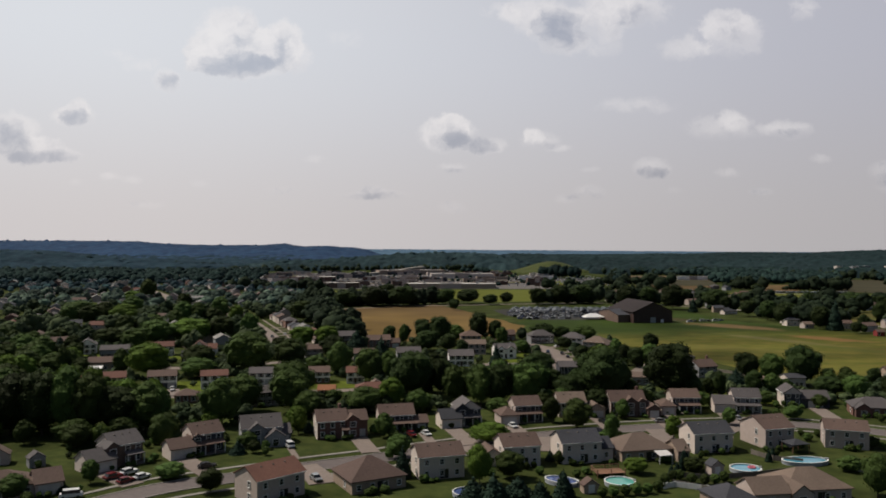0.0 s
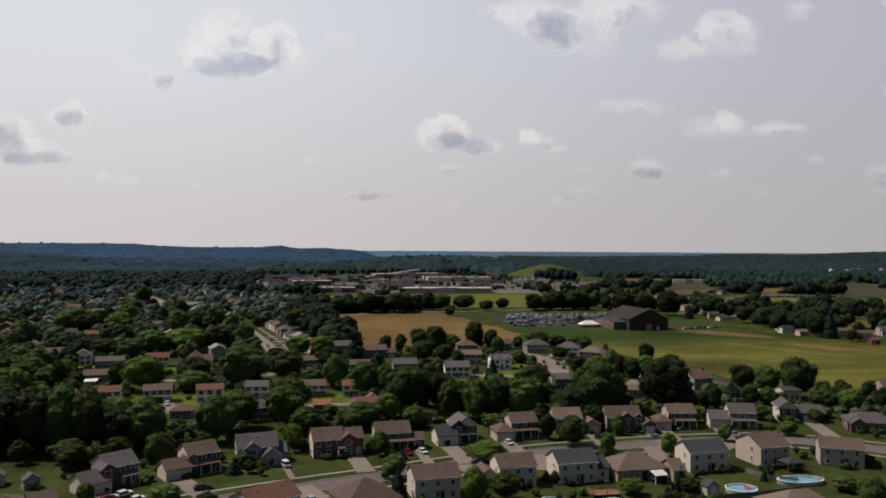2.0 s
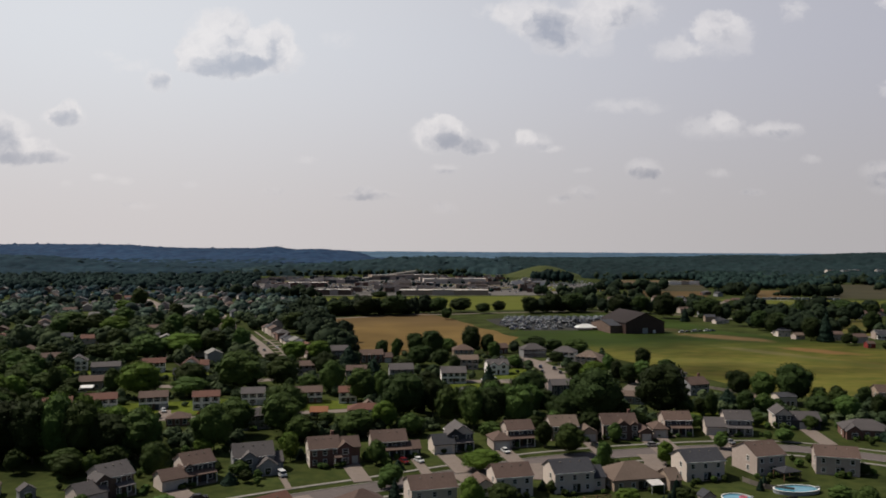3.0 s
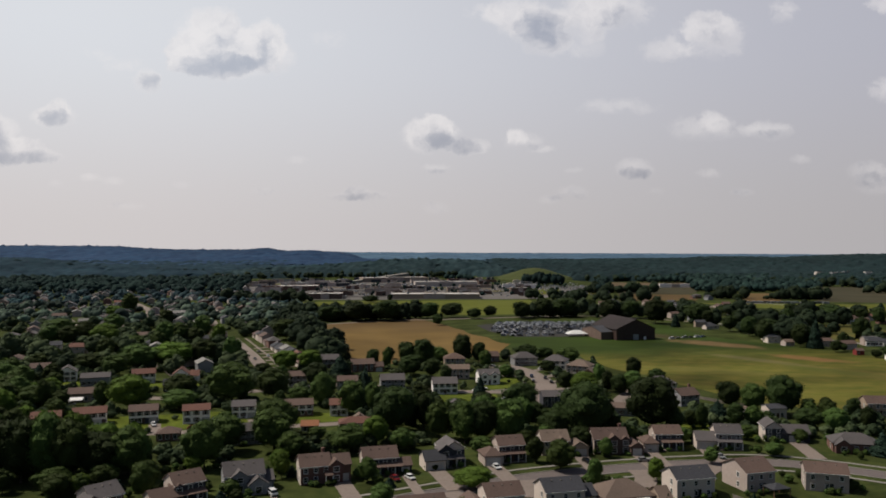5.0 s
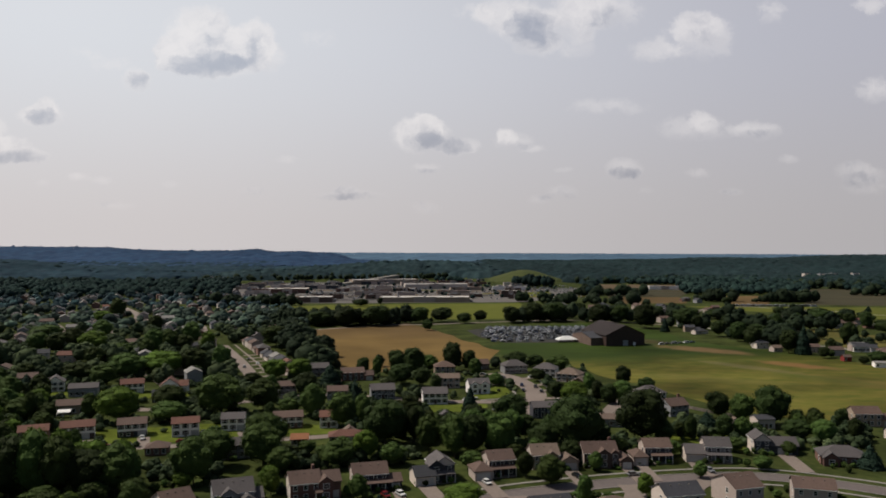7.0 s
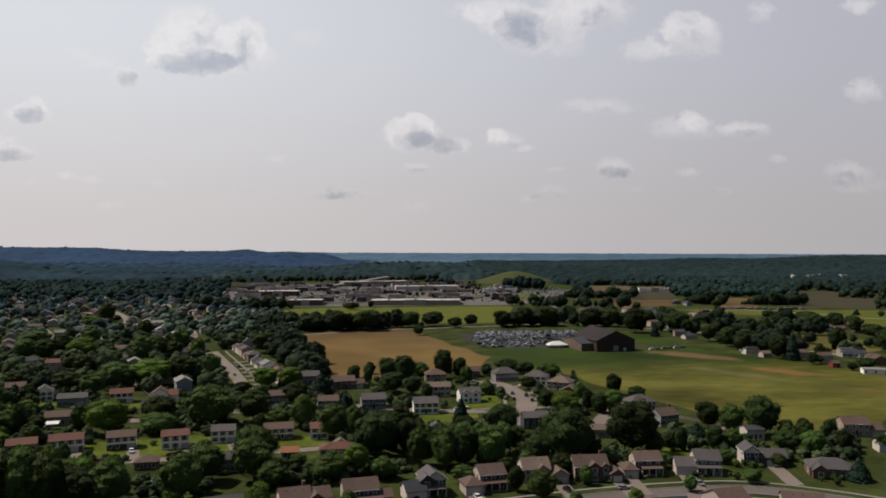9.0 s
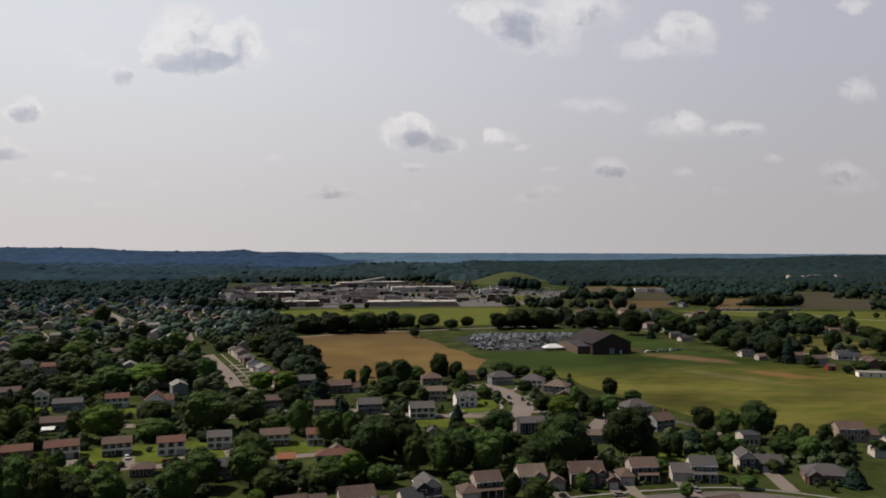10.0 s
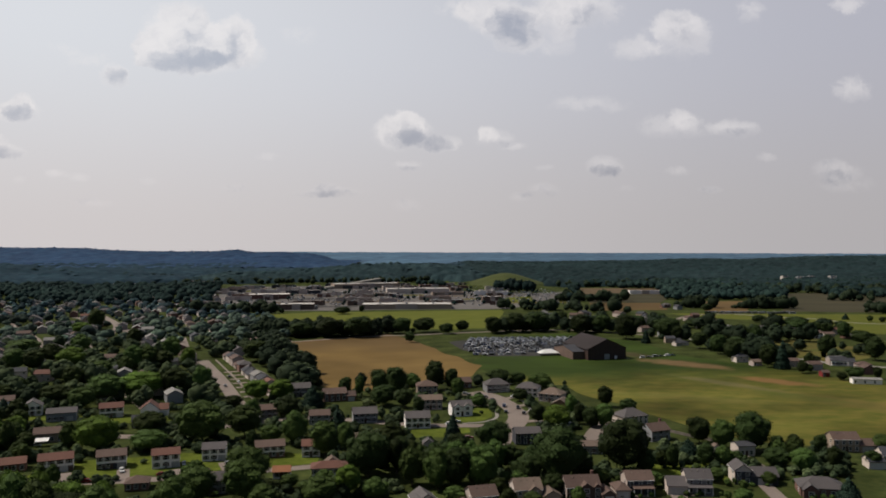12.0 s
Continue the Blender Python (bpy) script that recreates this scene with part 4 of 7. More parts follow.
house(68, 199, 11, 11.0, 8.5, 5.6, "gx", 30, "white", "navy", back=True, label="white two-storey house with charcoal roof and garden patio")
house(86.7, 204, 15, 9.0, 11, 5.7, "gx", 27, "cream", "brown", back=True, label="cream two-storey house with brown roof and blank side gable")
house(103.5, 203, -18, 10.8, 8.5, 5.4, "gx", 27, "cream", "brown", back=True, label="cream two-storey house with brown roof")
house(72.5, 160, 8, 15.0, 11, 3.1, "hip", 32, "cream", "tan", wing=("L", 8.0, 8, 1.5, 3.0, "gx"), gables=[(-1.0, 4.5, 2.0, 3.0)], back=True, label="single-storey cream house with tan hip roof and side wing")
house(58, 153.5, 15, 8.0, 9, 3.0, "hip", 30, "tan", "navy", back=True, label="single-storey house with charcoal hip roof")
house(-87, 163, 35, 12.0, 10, 3.1, "hip", 30, "cream", "brown", "", ("R", 6.0, 8, 1.0, 2.9, "gx"), label="single-storey house with brown hip roof and pale brick")
house(-108, 166, 30, 11.0, 9, 3.0, "gx", 28, "grey", "grey", "", None, label="single-storey grey house among trees")

# white houses beyond the belt of trees
house(-136, 286, 20, 11, 8, 3.2, "gx", 26, "brick", "red", plain=1, label="low brick house with red-brown roof")
house(-120, 285, 20, 12.5, 8, 5.0, "gx", 27, "bright white", "red", "", None, plain=1, lower="brown", garage=2.6, label="cream two-storey house with red-brown roof and garage below")
house(-102, 288, 17, 11.0, 8, 5.2, "gx", 27, "bright white", "brown", "", None, plain=1, lower="dark", garage=3.2, label="white two-storey house with brown roof and dark lower storey")
house(-83, 288, 15, 10.6, 8, 5.4, "gx", 25, "bright white", "red", "", None, plain=1, garage=3.2, label="white two-storey house with red-brown roof")
house(-68, 296, 8, 9.5, 8, 5.0, "gx", 27, "bright white", "grey", "", None, plain=1, garage=2.8, label="white two-storey house with grey roof")
house(-48, 299, 12, 12.0, 8, 4.8, "gx", 27, "bright white", "brown", "", None, plain=1, lower="brick", label="cream two-storey house with brown roof")
house(-33, 299, 6, 7.5, 8, 4.8, "gx", 27, "bright white", "red", "", None, plain=1, label="cream house with red-brown roof behind a tree")
house(-40, 272, 4, 6.5, 6, 2.8, "gx", 28, "bright white", "orange", "", None, plain=1, label="small white house with orange roof")
house(-24, 275, 6, 13.8, 8, 3.0, "hip", 24, "bright white", "red", "", None, plain=1, label="long single-storey cream house with pinkish roof")
house(-57, 257, 25, 9.0, 8, 5.0, "gx", 28, "grey", "grey", "", ("R", 4, 5, 1, 2.8, "gx"), plain=1, label="grey house with a raised wooden deck")
house(-66, 268, 20, 7.0, 7, 2.9, "gx", 28, "brick", "brown", "", None, plain=1, label="small brown-roofed house among trees")
house(-85, 262, 10, 8.0, 7, 2.9, "hip", 28, "brick", "brown", "", None, plain=1, label="low house with brown roof behind dark trees")
# farther streets on the left
house(-190, 394, 22, 10, 8, 5.0, "gx", 30, "bright white", "brown", "", None, plain=1)
house(-172, 379, 20, 9, 9, 5.0, "gy", 35, "bright white", "grey", "", ("L", 4, 6, 0, 3, "gx"), plain=1)
house(-152, 367, 16, 14, 8, 4.4, "gx", 27, "grey", "grey", "", None, plain=1, garage=3.5)
house(-132, 373, 18, 11.5, 8, 5.2, "gx", 29, "bright white", "red", "", None, plain=1, lower="dark", garage=3.4)
house(-113, 374, 12, 9, 9, 4.2, "gy", 40, "bright white", "red", "", ("R", 4.5, 8, -1, 3.4, "gx"), plain=1)
house(-110, 352, 14, 13, 8, 3.4, "gx", 32, "dark", "navy", "", None, plain=1)
house(-141, 328, 14, 12.5, 8, 4.2, "gx", 29, "tan", "brown", "", None, plain=1)
# the court below the fields
house(-59, 365, 15, 9, 8, 5.0, "gx", 28, "grey", "brown", "", None, plain=1)
house(-51, 417, 10, 11.5, 9, 5.2, "gx", 30, "grey", "grey", "", None, plain=1)
house(-35, 352, 5, 10, 8, 4.8, "gx", 28, "grey", "brown", "", None, plain=1)
house(-30, 404, 12, 13, 9, 4.6, "gx", 30, "brick", "brown", "", ("R", 5, 7, 1, 3, "gx"), plain=1)
house(-15, 354, 8, 12.0, 9, 4.8, "gx", 30, "grey", "grey", "", None, plain=1)
house(8, 342, 4, 12.0, 9, 5.2, "gx", 30, "bright white", "grey", "", None, plain=1, label="pale house with grey roof and deck on a lawn")
house(15, 380, 2, 12.5, 8, 5.5, "gx", 28, "cream", "tan", "", None, plain=1)
house(15, 419, 5, 12, 10, 5.0, "hip", 30, "tan", "brown", "", None, plain=1)
house(29, 365, 10, 11.0, 8, 5.2, "gx", 32, "bright white", "grey", "", None, [(-2.6, 3.6, 0.6, 5.2), (2.6, 3.6, 0.6, 5.2)], plain=1, label="white house with twin grey gables beside a lawn")
house(-13, 317, 10, 9, 7, 2.9, "gx", 26, "tan", "tan", "", None, plain=1)
house(51, 312, 4, 11.5, 8, 5.0, "gx", 28, "dark", "grey", "", None, plain=1, label="dark house with blue-grey roof beside the street")
house(53, 422, 10, 14, 10, 4.8, "hip", 32, "grey", "grey", "", None, plain=1)
house(66, 409, -20, 13, 10, 5.0, "hip", 32, "bright white", "grey", "", None, plain=1)
house(75, 394, -30, 13, 10, 4.6, "hip", 32, "cream", "tan", "", None, plain=1)
house(75, 368, -25, 10, 9, 4.4, "gy", 32, "brick", "tan", "", None, plain=1)
house(35, 435, 8, 11, 9, 3.8, "gx", 30, "brick", "brown", "", None, plain=1)
house(73, 296, -10, 10, 8, 3.4, "gx", 22, "grey", "tan", "", None, plain=1)
house(103, 341, 20, 14, 10, 4.6, "hip", 34, "white", "grey", "", None, plain=1)
house(105, 314, 20, 10, 9, 4.8, "gx", 32, "grey", "brown", "", None, plain=1, chimney=True)
house(129, 289, 3, 7.5, 7, 4.4, "gx", 20, "white", "navy", "", None, plain=1, label="small pale house with flat dark roof below large trees")
# beyond the meadow
house(286, 497, -10, 11, 9, 3.6, "gx", 32, "bright white", "navy", "", ("R", 5, 7, 1, 3, "gx"), plain=1, label="white house with charcoal roof beside the lane")
house(262, 431, -14, 17, 7, 3.0, "gx", 12, "bright white", "pale", "", None, plain=2, label="long white trailer home at the meadow edge")
house(231, 500, 10, 7, 6, 3.0, "gx", 30, "cream", "tan", "", None, plain=2, label="small cream shed at the meadow edge")
house(252, 456, 0, 5, 5, 3.0, "gx", 30, "red barn", "brown", "", None, plain=2, label="small red barn by the lane")
house(342, 638, 8, 13, 9, 5.0, "gx", 30, "bright white", "brown", "", ("L", 7, 7, 1, 3, "gx"), plain=1, label="large pale house with brown roof by the pasture")


# ---- the barn-like hall, its tent and the full car park ----
hall = tagged(new("hall"), "large brown metal hall with grey roof and gabled front", "hall")
block(hall, -15, 15, 0, 42, 8.0, "gy", 24, material("brown metal cladding", (0.0360, 0.0208, 0.0176), (0.0512, 0.0304, 0.0256), 0.6, 0.5, 0.0, stain=0.1), material("grey metal roof", (0.0260, 0.0215, 0.0220), (0.0340, 0.0285, 0.0290), 0.85, 0.4, 0.0, gloss=0.08, stain=0.2), 0.8)
block(hall, -24, -15.02, 6, 40, 5.5, "gx", 10, SIDING["brown"], ROOFING["navy"], 0.5)
part("door", Shape().box(-2, 2, -0.12, 0.0, 0, 4), METAL, hall, "grey roller door")
part("door", Shape().box(6, 8, -0.12, 0.0, 0, 2.4), WHITE, hall, "pale side door")
hall.matrix_basis = pose(142, 536, 0, 0, 0, 12) @ Matrix.Scale(0.95, 4)

tent = tagged(new("tent"), "white peaked marquee tent beside the car park", "tent")
s = Shape()
corners = [(-9, -5), (9, -5), (9, 5), (-9, 5)]
s.add([(x, y, 2.4) for x, y in corners] + [(x, y, 2.1) for x, y in corners] + [(-3, 0, 5.4), (3, 0, 5.4)],
      [(0, 1, 9, 8), (2, 3, 8, 9), (1, 2, 9), (3, 0, 8), (0, 4, 5, 1), (1, 5, 6, 2), (2, 6, 7, 3), (3, 7, 4, 0)])
part("canopy", s, material("white canvas", (0.5600, 0.5600, 0.5520), (0.6080, 0.6080, 0.6000), 0.8, 1.0, stain=0.05), tent)
for x, y in corners + [(0, -5), (0, 5)]:
    part("pole", Shape().tube([(x * 0.98, y * 0.98, 0), (x * 0.98, y * 0.98, 2.4)], [0.08, 0.08], 6), METAL, tent)
tent.matrix_basis = pose(106, 560, 0.12, 0, 0, 8) @ Matrix.Scale(0.8, 4)
field("car_park", [(40, 640), (72, 668), (138, 664), (150, 640), (120, 600), (118, 556), (62, 556), (48, 590)], LOT, "asphalt car park full of parked cars", 0.12, 1.0)

CARS = {}


def car_template(colour, van=False, near=False, far=False):
    """A car: body with bonnet and boot, glazed cabin, four wheels with rims."""
    ob = tagged(new("car"), f"{colour} parked {'van' if van else 'car'} with dark windows", "car", "parked cars")
    L, w, h = (4.9, 0.95, 1.05) if van else (4.5, 0.88, 0.86)
    foot = 0.02 if far else 0.32
    lower = [(-L / 2, foot), (L / 2, foot), (L / 2, 0.72), (L / 2 - 0.2, h), (-L / 2 + 0.1, h), (-L / 2, 0.75)]
    part("body", Shape().prism(lower, -w, w, "y"), PAINT[colour], ob)
    r = 1.85 if van else 1.45
    cabin = [(-L * 0.40, h), (L * (0.40 if van else 0.22), h), (L * (0.34 if van else 0.10), r), (-L * 0.32, r)]
    part("cabin_glass", Shape().prism(cabin, -w * 0.86, w * 0.86, "y"), GLASS, ob, "dark glazed cabin")
    part("roof", Shape().box(-L * 0.33, L * (0.345 if van else 0.105), -w * 0.87, w * 0.87, r - 0.03, r + 0.04), PAINT[colour], ob)
    if near:
        for sy in (-1, 1):
            part("headlight", Shape().box(L / 2 - 0.12, L / 2 + 0.02, sy * w * 0.72 - 0.17, sy * w * 0.72 + 0.17, 0.60, 0.74), WHITE, ob, "clear headlight")
            part("tail_light", Shape().box(-L / 2 - 0.02, -L / 2 + 0.1, sy * w * 0.78 - 0.12, sy * w * 0.78 + 0.12, 0.62, 0.80), PAINT["red"], ob, "red tail light")
            part("mirror", Shape().box(L * 0.13, L * 0.17, sy * (w + 0.1) - 0.1, sy * (w + 0.1) + 0.1, h, h + 0.14), PAINT[colour], ob)
        part("bumper", Shape().box(L / 2 - 0.08, L / 2 + 0.06, -w * 0.94, w * 0.94, 0.30, 0.52).box(-L / 2 - 0.06, -L / 2 + 0.08, -w * 0.94, w * 0.94, 0.30, 0.52), RUBBER, ob, "dark bumpers")
    for sx in () if far else (-1, 1):
        for sy in (-1, 1):
            part("wheel", Shape().tube([(sx * L * 0.31, sy * (w - 0.2), 0.32), (sx * L * 0.31, sy * (w + 0.02), 0.32)], [0.32, 0.32], 10), RUBBER, ob)
    return ob


def car(x, y, turn, colour="silver", van=False, z=0.2, near=False, far=False):
    m, key = pose(x, y, z, 0, 0, turn) @ Matrix.Scale(0.92, 4), (colour, van, near, far)
    if key not in CARS:
        CARS[key] = car_template(colour, van, near, far)
        CARS[key].matrix_basis = m
        return CARS[key]
    return copy_thing(CARS[key], m)


for x, y, turn, colour, van in [(-73.5, 176.5, 55, "red", 0), (-71.3, 180, 55, "white", 0), (-69.5, 173.5, 55, "red", 0), (-67, 176.5, 55, "white", 0), (-76.5, 163, 20, "white", 1),
                                (-39.5, 204, -60, "white", 1), (-55, 185, 30, "black", 0), (-28, 175, -60, "silver", 0), (-8.5, 216, -62, "red", 0), (-4.5, 217, -62, "white", 0),
                                (20, 226.5, -70, "white", 0), (47, 232, -70, "black", 0), (64, 233, 12, "silver", 0), (88, 236, -80, "silver", 0)]:
    car(x, y, turn, colour, bool(van), near=True)
for x, y, turn, colour in [(47, 399, 60, "black"), (51, 385, 80, "blue"), (57, 380, 85, "grey"), (50, 371, 80, "black"), (58, 368, 80, "black"), (44, 407, 50, "silver"), (25, 352, 10, "white"),
                           (22, 348, 20, "white"), (33, 327, 10, "silver"), (28, 322, 10, "red"), (20, 318, 15, "silver"), (-58, 396, 20, "white"), (-50, 392, 20, "silver"), (-41, 394, 20, "white"),
                           (-97, 450, 110, "silver"), (-92, 462, 110, "white"), (-101, 480, 110, "black"), (-104, 272, 5, "red"), (-98, 274, 5, "silver"), (-97, 283.9, -67, "white"), (-77.5, 291, -70, "white"), (-81.5, 278.2, 8, "red"), (-62, 290, -70, "silver"), (-143, 322, 10, "white")]:
    car(x, y, turn, colour)
for x, y, turn, colour in [(63, 372.8, 20, "white"), (63.5, 388.8, 25, "silver"), (59, 408, 40, "white"), (39, 389, -8, "white"), (35, 416.5, -20, "silver")]:
    car(x, y, turn, colour)
car(73, 341, 20, "white", True)
rng = random.Random(4)
packed = Shape()          # the far rows, too many to tell apart
for column in range(17):          # close rows with aisles across
    u = 5.0 * column + 1.5 * (column // 2)
    for k in range(38):
        xx, yy = 50 + u + 0.10 * k + 2.4 * (k // 7 % 2), 560 + 2.75 * k + 0.12 * u
        if k % 7 == 6 or rng.random() < 0.05 or not (44 + 0.28 * abs(yy - 600) < xx < 116 + 0.30 * (yy - 562)) or yy > 662 or (abs(xx - 104) < 13 and yy < 572):
            continue
        if k > 23:
            jx, jy = xx + rng.uniform(-0.3, 0.3), yy + rng.uniform(-0.3, 0.3)
            packed.prism([(jx - 2.1, 0.16), (jx + 2.1, 0.16), (jx + 2.1, 0.8), (jx + 1.9, 0.95), (jx - 2.0, 0.95)], jy - 0.82, jy + 0.82, "y")
            packed.prism([(jx - 1.7, 0.951), (jx + 0.9, 0.951), (jx + 0.4, 1.5), (jx - 1.3, 1.5)], jy - 0.72, jy + 0.72, "y")
            continue
        car(xx + rng.uniform(-0.3, 0.3), yy + rng.uniform(-0.3, 0.3), rng.choice([-8, 172]) + rng.uniform(-3, 3), rng.choice(["white", "silver", "black", "grey", "silver", "black", "blue", "white", "black"]), rng.random() < 0.3, 0.13, far=True)
tagged(part("parked_cars", packed, FARCARS), "crowded far rows of silver and dark parked cars", "cars", kind="stuff")
for k in range(6):
    car(168 + 5 * k, 540 + 2 * k, 15, ["white", "black", "silver", "grey", "white", "blue"][k], k % 2 == 0, 0.1)


# ---- trees ----
def sphere_points(n, rnd):
    k = np.arange(n) + 0.5
    polar, turn = np.arccos(1 - 2 * k / n), math.pi * (1 + 5 ** 0.5) * k
    p = np.stack([np.sin(polar) * np.cos(turn), np.sin(polar) * np.sin(turn), np.cos(polar)], 1)
    return p + rnd.normal(0, 0.12, p.shape)


ICO = bmesh.new()
bmesh.ops.create_icosphere(ICO, subdivisions=1, radius=1)
ICO_V = np.array([v.co[:] for v in ICO.verts])
ICO_F = np.array([[v.index for v in f.verts] for f in ICO.faces])
ICO.free()
ICO = bmesh.new()
bmesh.ops.create_icosphere(ICO, subdivisions=2, radius=1)
BALL_V = np.array([v.co[:] for v in ICO.verts])
BALL_F = np.array([[v.index for v in f.verts] for f in ICO.faces])
ICO.free()


def uneven(verts, rnd, amount, waves=7):
    """Swells and dents on a ball's surface: factors for its corners."""
    out = np.ones((len(verts), 1))
    for k in range(waves):
        d, phase = rnd.normal(0, 1, 3), rnd.uniform(0, 6.28)
        d *= rnd.uniform(2.5, 6.5) / np.linalg.norm(d)
        out += amount * np.sin(verts @ d + phase)[:, None] / waves ** 0.5
    return out


def crown_arrays(seed, lobes, leaves, size, conifer=False, loose=1.0):
    """A crown one unit wide and one high, its foot at 0: dark inner lumps and a shell of small leaf sprays."""
    rnd = np.random.RandomState(seed)
    V, F, n = [], [], 0
    centres = []
    if conifer:
        for k in range(lobes):
            u = k / (lobes - 1)
            r = 0.48 * (1 - u) ** 0.75 + 0.03
            centres.append((np.array([0, 0, 0.06 + 0.84 * u]) + np.append(rnd.normal(0, 0.02, 2), 0), np.array([r, r, 0.15])))
    else:
        centres.append((np.array([0, 0, 0.49]), np.array([0.43, 0.43, 0.44])))
        for k in range(lobes):
            a, u = 2.4 * k + rnd.uniform(-0.4, 0.4), (k + 0.6) / lobes
            polar = math.pi * (0.86 - 0.84 * u)
            r = rnd.uniform(0.14, 0.24)
            low = polar > 1.5          # the skirt is smooth, the top uneven
            r *= 0.85 if low else 1.0
            c = np.array([math.sin(polar) * math.cos(a), math.sin(polar) * math.sin(a), math.cos(polar)]) * np.array([0.335, 0.335, 0.34]) * (rnd.uniform(0.78, 0.96) if low else rnd.uniform(0.84, 1.13))
            centres.append((c + np.array([0, 0, 0.50]), np.array([r, r, r * rnd.uniform(0.8, 1.0)])))
    weights = np.array([r[0] * r[0] for _, r in centres])
    for (c, r), share in zip(centres, weights / weights.sum()):
        sv, sf = (BALL_V, BALL_F) if r[0] > 0.3 else (ICO_V, ICO_F)
        V.append(sv * r * (0.90 if loose > 0.9 else 0.97) * uneven(sv, rnd, 0.05 if conifer else 0.09) + c)
        F.append(sf + n)
        n += len(sv)
        m = max(4, int(share * leaves)) if leaves else 0
        if not m:
            continue
        p = sphere_points(m, rnd)
        out = p / np.linalg.norm(p, axis=1, keepdims=True)
        at = c + out * r * rnd.uniform(1 - 0.12 * loose, 1 + 0.06 * loose, (m, 1))
        normal = out + rnd.normal(0, 0.38 * loose, out.shape) + np.array([0, 0, 0.15])
        normal /= np.linalg.norm(normal, axis=1, keepdims=True)
        side = np.cross(normal, rnd.normal(0, 1, normal.shape))
        side /= np.linalg.norm(side, axis=1, keepdims=True)
        up = np.cross(normal, side)
        s = size * rnd.uniform(0.6, 1.4, (m, 1))
        droop = normal * s * 0.25
        quad = np.stack([at - side * s, at + up * s * 0.7 + droop, at + side * s, at - up * s * 0.7 - droop], 1).reshape(-1, 3)
        V.append(quad)
        b = n + 4 * np.arange(m)[:, None]
        F.append(np.concatenate([b + [0, 1, 2], b + [0, 2, 3]]))
        n += 4 * m
    V, F = np.concatenate(V), np.concatenate(F)
    V[:, 2] = np.maximum(V[:, 2], 0.0)
    return V, F


def trunk_shape(seed):
    """A tapered trunk with five limbs, one unit high."""
    rnd, s = random.Random(seed), Shape()
    s.tube([(0, 0, -0.02), (0.01, 0, 0.02), (0.0, 0.01, 0.30), (0.01, 0, 0.62)], [0.045, 0.030, 0.022, 0.010], 7)
    for k in range(5):
        a, z = 1.26 * k + rnd.uniform(-0.3, 0.3), 0.2 + 0.07 * k
        s.tube([(0, 0, z), (0.13 * math.cos(a), 0.13 * math.sin(a), z + 0.10), (0.27 * math.cos(a), 0.27 * math.sin(a), z + 0.22)], [0.014, 0.009, 0.004], 5)
    return s


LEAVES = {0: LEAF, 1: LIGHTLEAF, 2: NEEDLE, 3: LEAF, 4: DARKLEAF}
CROWNS, TRUNKS = {}, []
for kind in (0, 1, 2, 3, 4):
    CROWNS[kind] = []
    for v in range(5 if kind == 0 else 3):
        V, F = crown_arrays(20 * kind + v, 9 if kind == 2 else 18, 3000 if kind in (0, 1, 4) else 1400 if kind == 2 else 500, 0.020 if kind in (0, 1, 4) else 0.042 if kind == 2 else 0.034, kind == 2)
        CROWNS[kind].append(array_mesh("crown", V, F, LEAVES[kind]))
for v in range(3):
    TRUNKS.append(trunk_shape(v).mesh("trunk", TRUNK, True))
TREE_LABELS = {0: "broad leafy deciduous tree with dark green crown", 1: "leafy tree with light yellow-green crown", 2: "dense blue-green spruce with pointed crown", 3: "low rounded dark green shrub", 4: "broad leafy tree with very dark green crown"}
tree_rng = random.Random(11)
TAKEN = []


def tree(x, y, wide, high, kind=0, z=None):
    names = {2: "spruce_tree", 3: "shrub"}
    ob = tagged(new(names.get(kind, "tree")), TREE_LABELS[kind], "shrub" if kind == 3 else "tree", "garden trees")
    clear = 0.0 if kind in (2, 3) else min(0.07 * high, 0.9)
    t = part("trunk", tree_rng.choice(TRUNKS), None, ob)
    t.scale = (high * 0.55, high * 0.55, high * 0.9)
    c = part("crown", tree_rng.choice(CROWNS[kind]), None, ob)
    c.scale, c.location = (wide, wide, high - clear), (0, 0, clear)
    c.rotation_euler = (0, 0, tree_rng.uniform(0, 6.28))
    ob.matrix_basis = pose(x, y, rise(x, y) if z is None else z)
    TAKEN.append((x, y))
    return ob


TREES_FRONT = [
    (-77, 173, 4.0, 5.1, 0), (-49, 167, 5.7, 5.0, 0), (-72, 203, 6.6, 8.4, 0), (-94, 203, 7.8, 6.2, 0), (-89, 206, 4.1, 5.3, 0),
    (-86, 212, 6.3, 5.7, 0), (-61, 177, 7.3, 3.5, 3), (-88, 162, 6.2, 5.2, 0), (-50, 204, 5.2, 4.2, 3), (-40, 219, 4.7, 7.2, 1),
    (-42, 254, 8.3, 5.3, 0), (-16, 215, 5.5, 6.6, 0), (-11, 194, 6.4, 5.8, 0), (-13, 193, 2.5, 2.6, 3), (-9, 178, 2.8, 6.7, 2),
    (-34, 181, 1.3, 2.6, 3), (12, 209, 10.7, 5.2, 1), (8, 173, 5.7, 8.4, 1), (15, 177, 7.1, 6.0, 0), (25, 164, 3.0, 5.6, 2)]
